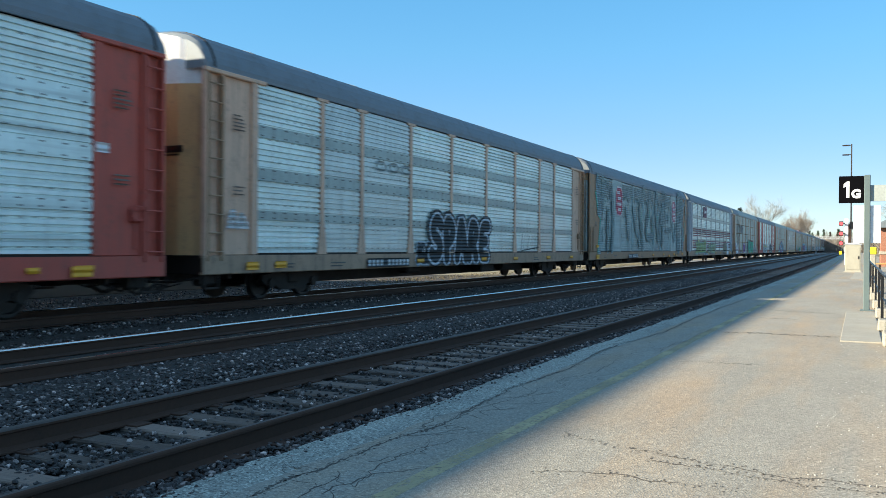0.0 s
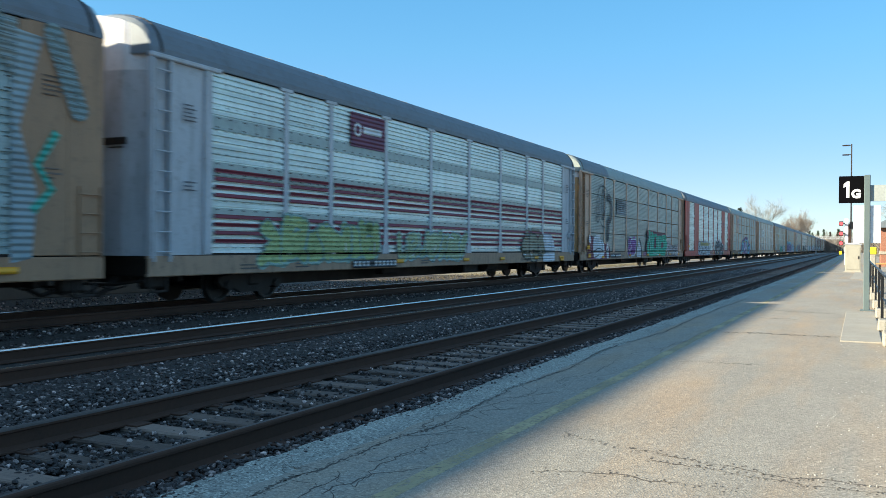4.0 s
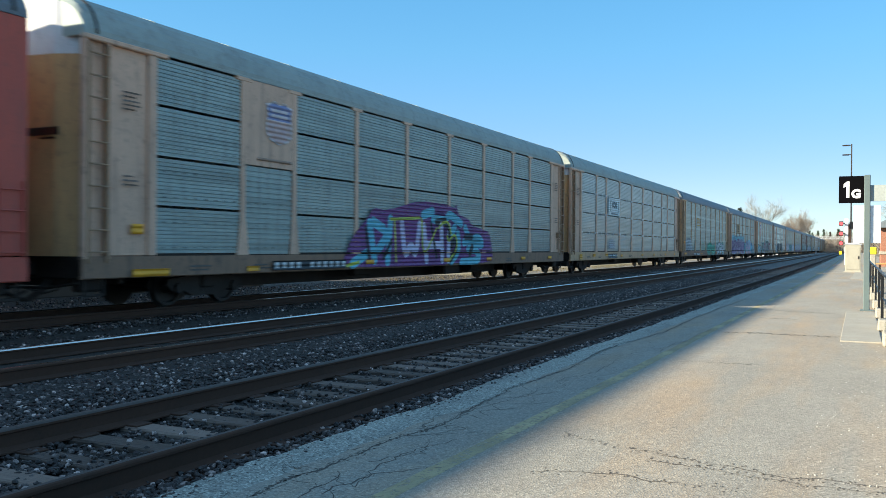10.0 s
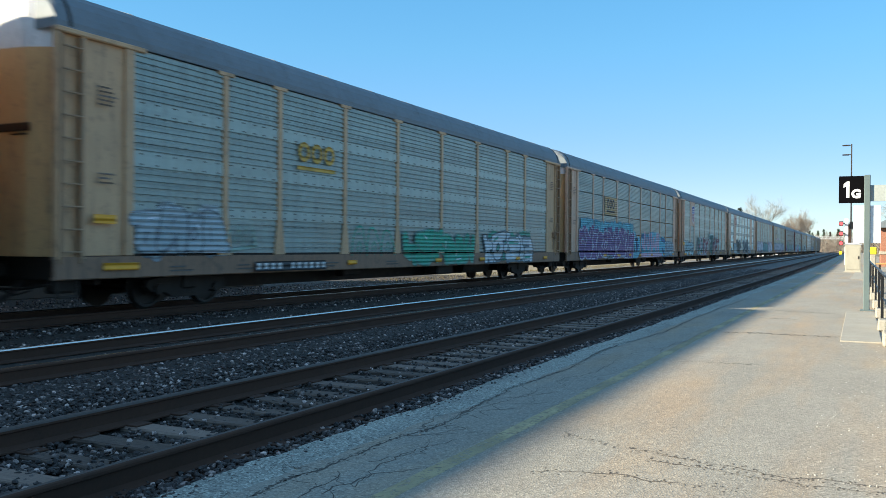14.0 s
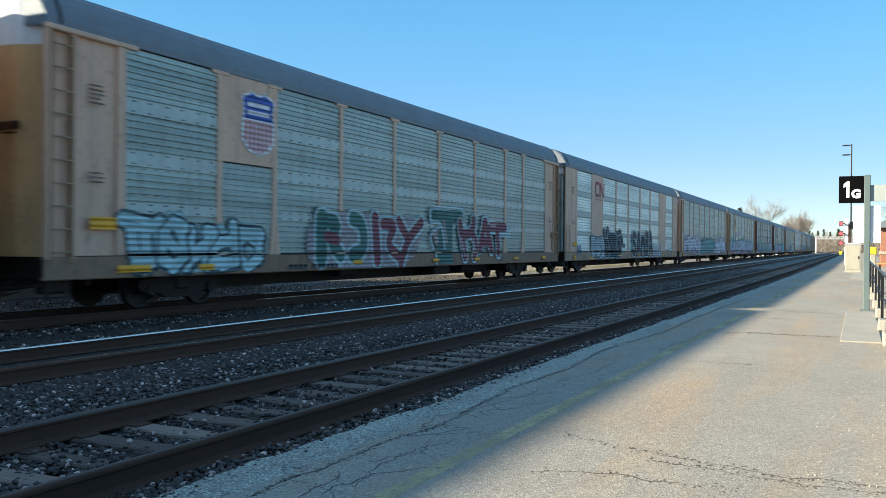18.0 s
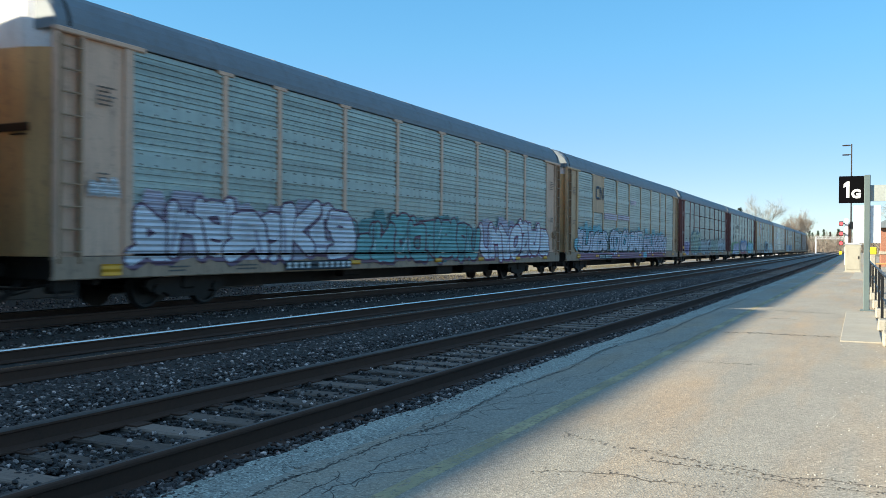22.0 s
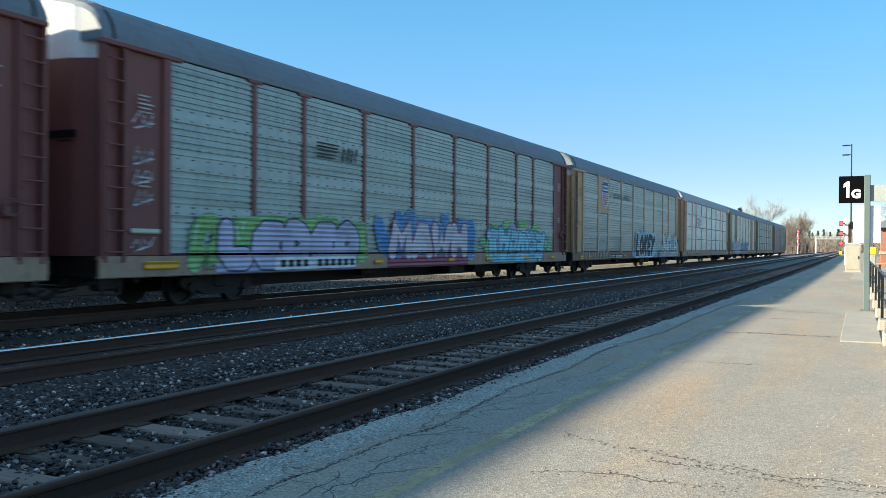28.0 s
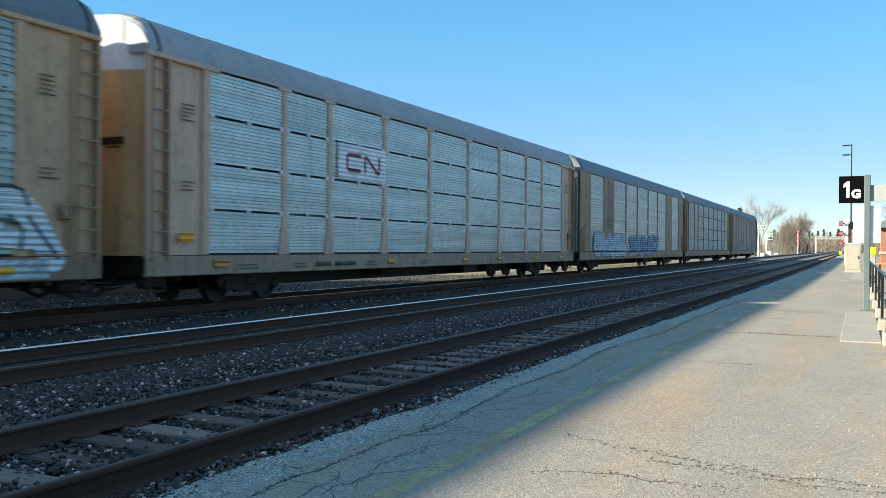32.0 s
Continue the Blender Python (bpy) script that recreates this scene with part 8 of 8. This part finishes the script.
def building():
    """A brick station building past the railing, with its courses as pieces of wall."""
    brick = Nodes("brick_wall")
    b = brick.add("ShaderNodeTexBrick", Scale=4.4)
    b.inputs["Color1"].default_value, b.inputs["Color2"].default_value, b.inputs["Mortar"].default_value = (0.33, 0.13, 0.08, 1), (0.26, 0.10, 0.06, 1), (0.3, 0.25, 0.2, 1)
    b.inputs["Mortar Size"].default_value = 0.012
    m = brick.add("ShaderNodeMapping")
    m.inputs["Rotation"].default_value = (radians(90), 0, 0)
    brick.link(brick.coord.outputs["Object"], m.inputs["Vector"])
    brick.link(m.outputs[0], b.inputs["Vector"])
    brick.color(b.outputs["Color"])
    brick.gloss(0.85)
    ob = thing("station_building", "low red brick station building with a dark pitched roof", "building", (0, 70, -0.3))
    d = box_data(9, 7, 3.3, (5.05, 3.5, 1.65), 0.03)
    piece("wall", mesh_from("wall", d[0], d[1], brick.mat), ob, label="red brick wall")
    d = box_data(9.1, 7.1, 0.22, (5.05, 3.5, 1.42), 0.02)
    piece("band", mesh_from("band", d[0], d[1], CONCRETE), ob, label="pale stone band along the wall")
    prof = [(0.15, 3.25), (9.95, 3.25), (9.95, 3.4), (5.05, 6.2), (0.15, 3.4)]
    d = extrude_y(prof, -0.5, 7.5)
    piece("roof", mesh_from("roof", d[0], d[1], ROOF_DARK), ob, label="dark shingled pitched roof")
    for x in (1.6, 3.6, 5.6):
        w = piece("window", mesh_from("window", *box_data(1.0, 0.1, 1.1, (x, -0.02, 2.2), 0.02), BLACK), ob)
        piece("sill", mesh_from("sill", *box_data(1.2, 0.2, 0.08, (x, -0.06, 1.6), 0.01), CONCRETE), w)
    lawn = solid("lawn", ([(1.0, 26, -0.05), (30, 26, -0.05), (30, 69, -0.05), (1.0, 69, -0.05)], [(0, 1, 2, 3)]), LAWN, "short green lawn in front of the station building", "lawn", kind="structure")
    y = thing("yellow_box", "yellow plastic box on a concrete footing", "box", (0.06, 45, 0.12))
    piece("body", mesh_from("body", *box_data(0.30, 0.2, 0.34, (0, 0, 1.18), 0.03), YELLOW_SIGN), y)
    piece("footing", mesh_from("footing", *box_data(0.24, 0.24, 1.0, (0, 0, 0.5), 0.03), CONCRETE), y)
    d = joined([box_data(1.7, 0.35, 0.08, (0, 0, 0.78), 0.01), box_data(0.08, 0.3, 0.8, (-0.7, 0, 0.4), 0.01), box_data(0.08, 0.3, 0.8, (0.7, 0, 0.4), 0.01)])
    o = thing("bench", "orange-brown wooden bench on the lawn", "bench", (1.0, 40, -0.05))
    for k, q in enumerate((-0.13, 0, 0.13)):
        piece("slat", shared("bench_slat", lambda: box_data(1.7, 0.11, 0.05, (0, 0, 0.82), 0.01), ORANGE_WOOD), o, (0, q, 0))
    for q in (-0.7, 0.7):
        piece("leg", shared("bench_leg", lambda: box_data(0.08, 0.34, 0.8, (0, 0, 0.4), 0.01), STEEL_DARK), o, (q, 0, 0))


def gantry():
    ob = thing("signal_gantry", "pale grey steel signal gantry over the distant tracks", "signal gantry", (0, 342, -0.5), group="")
    for x in (-18.3, -6.5):
        d = box_data(0.5, 0.5, 6.3, (x, 0, 3.15), 0.05)
        piece("leg", mesh_from("leg", d[0], d[1], GREY_PAINT), ob)
    for z in (6.3, 5.6):
        d = box_data(12.3, 0.25, 0.22, (-12.4, 0, z), 0.03)
        piece("beam", mesh_from("beam", d[0], d[1], GREY_PAINT), ob)
    for k in range(9):
        x = -18.0 + 1.4 * k
        d = tube_data([(x, 0, 5.6), (x + 0.7, 0, 6.3)], 0.06, 5)
        piece("brace", mesh_from("brace", d[0], d[1], GREY_PAINT), ob)
    for x in (-13.6, -11.2):
        d = box_data(0.5, 0.3, 1.8, (x, 0, 7.3), 0.06)
        piece("lamp_head", mesh_from("lamp_head", d[0], d[1], STEEL_DARK), ob)


def crossing_gear():
    """White posts and a cabinet beside the line, past the end of the train."""
    for x, y, h, label in ((-22.9, 205, 7.6, "white post with a short cross arm beside the line"), (-21.4, 207, 5.2, "thin white post beside the line")):
        ob = thing("line_post", label, "post", (x, y, -0.5), group="white posts beside the line")
        d = tube_data([(0, 0, 0), (0, 0, h)], 0.11, 8)
        piece("post", mesh_from("post", d[0], d[1], SIGN_WHITE), ob)
        for z in (h - 0.5, h - 1.2):
            d = box_data(1.5, 0.1, 0.16, (0.6, 0, z), 0.02)
            piece("arm", mesh_from("arm", d[0], d[1], SIGN_WHITE), ob)
    ob = thing("utility_pole", "thin grey pole with a long arm", "utility pole", (-19.6, 215, -0.5))
    d = tube_data([(0, 0, 0), (0, 0, 5.8)], 0.08, 8)
    piece("pole", mesh_from("pole", d[0], d[1], POST_GREY), ob)
    d = tube_data([(-1.8, 0, 5.7), (0.9, 0, 5.8)], 0.06, 6)
    piece("arm", mesh_from("arm", d[0], d[1], POST_GREY), ob)
    for x, y, s in ((-20.6, 204, 1.1), (-19.2, 206, 0.8), (-21.8, 203, 0.8)):
        d = box_data(1.1 * s, 0.8, 1.3 * s, (0, 0, 0.6 * s), 0.05)
        solid("relay_cabinet", d, GREY_PAINT, "pale grey relay cabinet beside the line", "cabinet", (x, y, -0.55), 0.1, "pale relay cabinets")


# ---- trees ----
def branch(out, start, way, length, radius, depth, rng, spread, up):
    """Adds a limb and, from it, thinner ones."""
    n = 3
    pts, rs = [start], [radius]
    p, d = Vector(start), Vector(way).normalized()
    for i in range(n):
        d = (d + Vector((rng.uniform(-1, 1), rng.uniform(-1, 1), rng.uniform(-0.6, 1) * up)) * 0.18).normalized()
        p = p + d * length / n
        pts.append(p.copy())
        rs.append(radius * (1 - 0.55 * (i + 1) / n))
    out.append(tube_data(pts, rs, 3 if depth < 3 else 6, False))
    if depth == 0:
        return
    for _ in range(rng.choice((3, 4, 5, 5))):
        t = rng.uniform(0.3, 1.0)
        k = min(n - 1, int(t * n))
        q = Vector(pts[k]).lerp(Vector(pts[k + 1]), t * n - k)
        a = rng.uniform(0, math.tau)
        side = d.orthogonal().normalized()
        side.rotate(Matrix.Rotation(a, 3, d))
        w = d * rng.uniform(0.5, 1.0) + side * spread * rng.uniform(0.6, 1.1) + Vector((0, 0, up * 0.3))
        branch(out, q, w, length * rng.uniform(0.55, 0.8), radius * 0.56, depth - 1, rng, spread, up)


def bare_tree(at, height, seed, mat, label, spread=0.8, depth=5, up=0.5, trunks=1):
    rng = random.Random(seed)
    ob = thing("tree", label, "tree", at, group="bare trees")
    for k in range(trunks):
        trunk_top = height * 0.28
        lean = Vector((rng.uniform(-0.1, 0.1) * trunks, rng.uniform(-0.1, 0.1), 1)).normalized()
        base = Vector((rng.uniform(-1, 1) * (trunks - 1) * 0.6, 0, 0))
        d = tube_data([base, base + lean * trunk_top * 0.5, base + lean * trunk_top], [height * 0.022, height * 0.018, height * 0.016], 7)
        piece("trunk", mesh_from("trunk", d[0], d[1], mat), ob)
        out = []
        for _ in range(4):
            w = lean + Vector((rng.uniform(-1, 1), rng.uniform(-1, 1), 0)) * spread * 0.8
            branch(out, base + lean * trunk_top * rng.uniform(0.75, 1.0), w, height * 0.36, height * 0.0085, depth - 1, rng, spread, up)
        d = joined(out)
        piece("crown", mesh_from("crown", d[0], d[1], mat), ob, label="bare twigs")["kind"] = "stuff"


def conifer(at, height, width, seed, group="conifers", label="dark green conifer in the distant tree line"):
    rng = random.Random(seed)
    ob = thing("conifer_tree", label, "tree", at, group=group)
    d = tube_data([(0, 0, 0), (0, 0, height * 0.95)], [height * 0.02, height * 0.004], 6)
    piece("trunk", mesh_from("trunk", d[0], d[1], BARK), ob)
    v, f = [], []
    for k in range(420):
        t = rng.random() ** 0.8
        z = height * (0.12 + 0.88 * t)
        r = width * (1.02 - t) * rng.uniform(0.3, 1.0) * rng.choice((0.7, 1.0, 1.1))
        a = rng.uniform(0, math.tau)
        c = Vector((r * math.cos(a), r * math.sin(a), z - r * 0.25))
        s = height * 0.05 * rng.uniform(0.6, 1.4)
        o = len(v)
        for _ in range(3):
            v.append(tuple(c + Vector((rng.uniform(-1, 1), rng.uniform(-1, 1), rng.uniform(-0.6, 0.5))) * s))
        f.append((o, o + 1, o + 2))
    piece("crown", mesh_from("crown", v, f, NEEDLES), ob)["kind"] = "stuff"


def thicket(name, label, x0, x1, y0, y1, z, h0, h1, count, seed, mat, r=0.02):
    """Dense bare shrubs: many thin leaning stems."""
    rng = random.Random(seed)
    out = []
    for _ in range(count):
        x, y = rng.uniform(x0, x1), rng.uniform(y0, y1)
        t = (x - x0) / (x1 - x0)
        h = (h0 + (h1 - h0) * math.sin(math.pi * min(1, max(0, t))) ** 0.7) * rng.uniform(0.5, 1.05)
        lx, ly = rng.uniform(-0.22, 0.22) * h, rng.uniform(-0.22, 0.22) * h
        p0, p1, p2 = Vector((x, y, z)), Vector((x + lx * 0.4, y + ly * 0.4, z + h * 0.55)), Vector((x + lx, y + ly, z + h))
        out.append(tube_data([p0, p1, p2], [r * 1.8, r * 1.2, r * 0.4], 3, False))
        for _ in range(4):
            q = p1.lerp(p2, rng.uniform(-0.6, 0.9))
            e = q + Vector((rng.uniform(-0.25, 0.25), rng.uniform(-0.25, 0.25), rng.uniform(0.08, 0.3))) * h
            out.append(tube_data([q, e], [r, r * 0.3], 3, False))
    d = joined(out)
    solid(name, d, mat, label, "shrubs", kind="stuff")


BARK = plain("bark_grey", (0.25, 0.24, 0.215), 0.9)
TWIG = plain("twig_brown", (0.205, 0.17, 0.14), 0.9)
NEEDLES = plain("needles", (0.035, 0.055, 0.03), 0.9)
DRY_GRASS = plain("dry_grass", (0.24, 0.20, 0.11), 0.9)
LAWN = ground_material("lawn_grass", [(0.3, (0.07, 0.09, 0.025)), (0.7, (0.16, 0.17, 0.06))], 0.8, 12, 0.8, 0.03)
ORANGE_WOOD = wood_material("bench_wood", (0.40, 0.18, 0.05), (0.55, 0.28, 0.09))


def dry_grass():
    rng = random.Random(77)
    v, f = [], []
    for _ in range(9000):
        y = rng.uniform(38, 110)
        x = path_point(rng.uniform(-25, -17.6), y)[0]
        h, lx, ly, w = rng.uniform(0.03, 0.14), rng.uniform(-0.1, 0.1), rng.uniform(-0.1, 0.1), rng.uniform(0.01, 0.03)
        z = -0.6 if x < -19 else -0.45
        o = len(v)
        v += [(x - w, y, z), (x + w, y + w, z), (x + lx, y + ly, z + h)]
        f.append((o, o + 1, o + 2))
    solid("dry_grass", (v, f), DRY_GRASS, "dry yellow grass on the far verge", "grass", kind="stuff")


def build_background():
    dry_grass()
    bare_tree((-28.5, 262, -0.6), 16.5, 11, BARK, "tall bare grey tree beyond the line", 0.65, 5, 0.45)
    bare_tree((-34.5, 268, -0.6), 11.5, 17, BARK, "bare grey tree beyond the line", 0.6, 5, 0.4)
    bare_tree((-24.0, 275, -0.6), 9.0, 19, TWIG, "smaller bare brown tree beyond the line", 0.8, 5, 0.5)
    conifer((-33.0, 252, -0.6), 13.2, 3.0, 21, "conifers", "rusty green conifer behind the train")
    bare_tree((-22.0, 312, -0.6), 14.0, 23, TWIG, "bushy bare brown tree beside the tracks", 0.6, 5, 0.9, 2)
    bare_tree((-25.5, 308, -0.6), 11.0, 29, TWIG, "bushy bare brown tree beside the tracks", 0.6, 5, 0.9, 2)
    bare_tree((5.2, 118, -0.6), 12.5, 31, BARK, "bare grey tree behind the station building", 0.9, 5, 0.5)
    thicket("shrubs", "dense brown bare shrubs beside the distant tracks", -29, -19, 300, 318, -0.6, 4.5, 11.0, 420, 41, TWIG, 0.03)
    thicket("shrubs", "brown bare shrubs under the gantry", -34, 8, 430, 470, -0.6, 7.0, 9.5, 900, 43, TWIG, 0.05)
    thicket("shrubs", "low brown bare shrubs beyond the train", -60, -21, 232, 262, -0.6, 3.0, 6.5, 500, 47, TWIG, 0.03)
    rng = random.Random(51)
    for k in range(46):
        x = -75 + k * 2.6 + rng.uniform(-1, 1)
        conifer((x, 600 + rng.uniform(-25, 40), -0.6), rng.uniform(9.5, 15.5), rng.uniform(2.2, 3.6), 300 + k)


# ---- the place ----
build_ground()
build_shade_wall()
build_track(TRACK_NEAR, False, "near railway track with rusty rails on worn wooden sleepers", (60, 200), -0.18)
build_track(TRACK_MID, True, "middle railway track with a shiny rail head", (40, 120), -0.20)
build_track(TRACK_FAR, True, "far railway track under the passing train", (40, 120), -0.20)
build_stones()
build_platform()

for k, pts in enumerate((
        [(-1.82, 5.49), (-1.54, 5.33), (-1.33, 5.22), (-0.91, 5.13), (-0.5, 5.0), (0.1, 5.03)], [(-1.67, 4.47), (-1.32, 4.59), (-1.05, 4.58), (-0.55, 4.62)],
        [(-1.14, 5.01), (-0.6, 4.92), (-0.2, 4.85), (0.25, 4.95)], [(-1.82, 9.55), (-1.4, 9.62), (-1.09, 9.71)], [(-1.99, 13.17), (-1.41, 13.32), (-0.9, 13.25), (-0.4, 13.29)],
        [(-1.77, 16.23), (-1.4, 16.3), (-1.08, 16.25)], [(-2.73, 2.4), (-2.73, 3.31), (-2.73, 4.15), (-2.66, 5.36), (-2.8, 6.9), (-2.75, 8.29), (-2.91, 10.78), (-2.7, 12.59), (-2.8, 16.0), (-2.75, 22.0)],
        [(-2.7, 4.9), (-2.35, 5.2), (-2.05, 5.25)], [(-2.72, 6.2), (-2.4, 6.35), (-2.1, 6.7)], [(-2.8, 7.6), (-2.5, 7.7), (-2.2, 8.4)], [(-2.85, 9.6), (-2.5, 9.9), (-2.3, 10.6), (-2.15, 12.0)],
        [(-2.2, 7.2), (-2.12, 8.8), (-2.25, 10.4), (-2.2, 13.0)], [(-2.75, 3.7), (-2.4, 3.6), (-2.1, 3.3)])):
    crack(pts, {0: 0.03, 1: 0.026, 2: 0.026, 3: 0.03, 4: 0.06, 5: 0.05, 6: 0.034}.get(k, 0.018), 60 + k)
crack([(-1.69, 18.34), (-1.2, 18.2), (-0.6, 18.02)], 0.05, 81)
crack([(-2.78, 5.6), (-2.55, 6.6), (-2.62, 7.4), (-2.45, 8.3), (-2.5, 9.5)], 0.014, 82)
rng = random.Random(90)
for k in range(40):
    # a net of short cracks along the broken edge
    y = 3.0 + 15.0 * (k / 40) ** 1.4 + rng.uniform(-0.2, 0.2)
    x = rng.uniform(-2.85, -2.3)
    pts = [(x, y)]
    for _ in range(rng.choice((2, 3, 4))):
        x, y = min(-1.95, max(-3.0, x + rng.uniform(-0.28, 0.28))), y + rng.uniform(-0.15, 0.5)
        pts.append((x, y))
    crack(pts, rng.uniform(0.01, 0.02), 200 + k)
sign_post()
railing()
cabinet()
platform_signals()
lamp_pole()
building()
gantry()
crossing_gear()
build_background()

CARS = [build_car(s) for s in SPECS]
decorate(CARS)


def motions():
    """The train rolls past; its wheels turn."""
    for i, car in enumerate(CARS):
        walk(car, [(t, car_pose(i, t)) for t in range(33)])
    radius = 0.455
    step = 1 / FPS
    count = int(32 / step) + 1
    first = TRUCKS[0]
    for k, y in ((0, -0.89), (1, 0.89)):
        rows = []
        for j in range(count):
            t = j * step
            turn = math.degrees((train_front(0, 0) - train_front(0, t)) / radius)
            rows.append((t, pose(0, y, radius, turn % 360)))
        walk(first[k], rows)
        for pair in TRUCKS[1:]:
            wheel = pair[k]
            wheel.rotation_mode = "QUATERNION"
            wheel.animation_data_create()
            wheel.animation_data.action = first[k].animation_data.action
            wheel.animation_data.action_slot = first[k].animation_data.action_slot


motions()
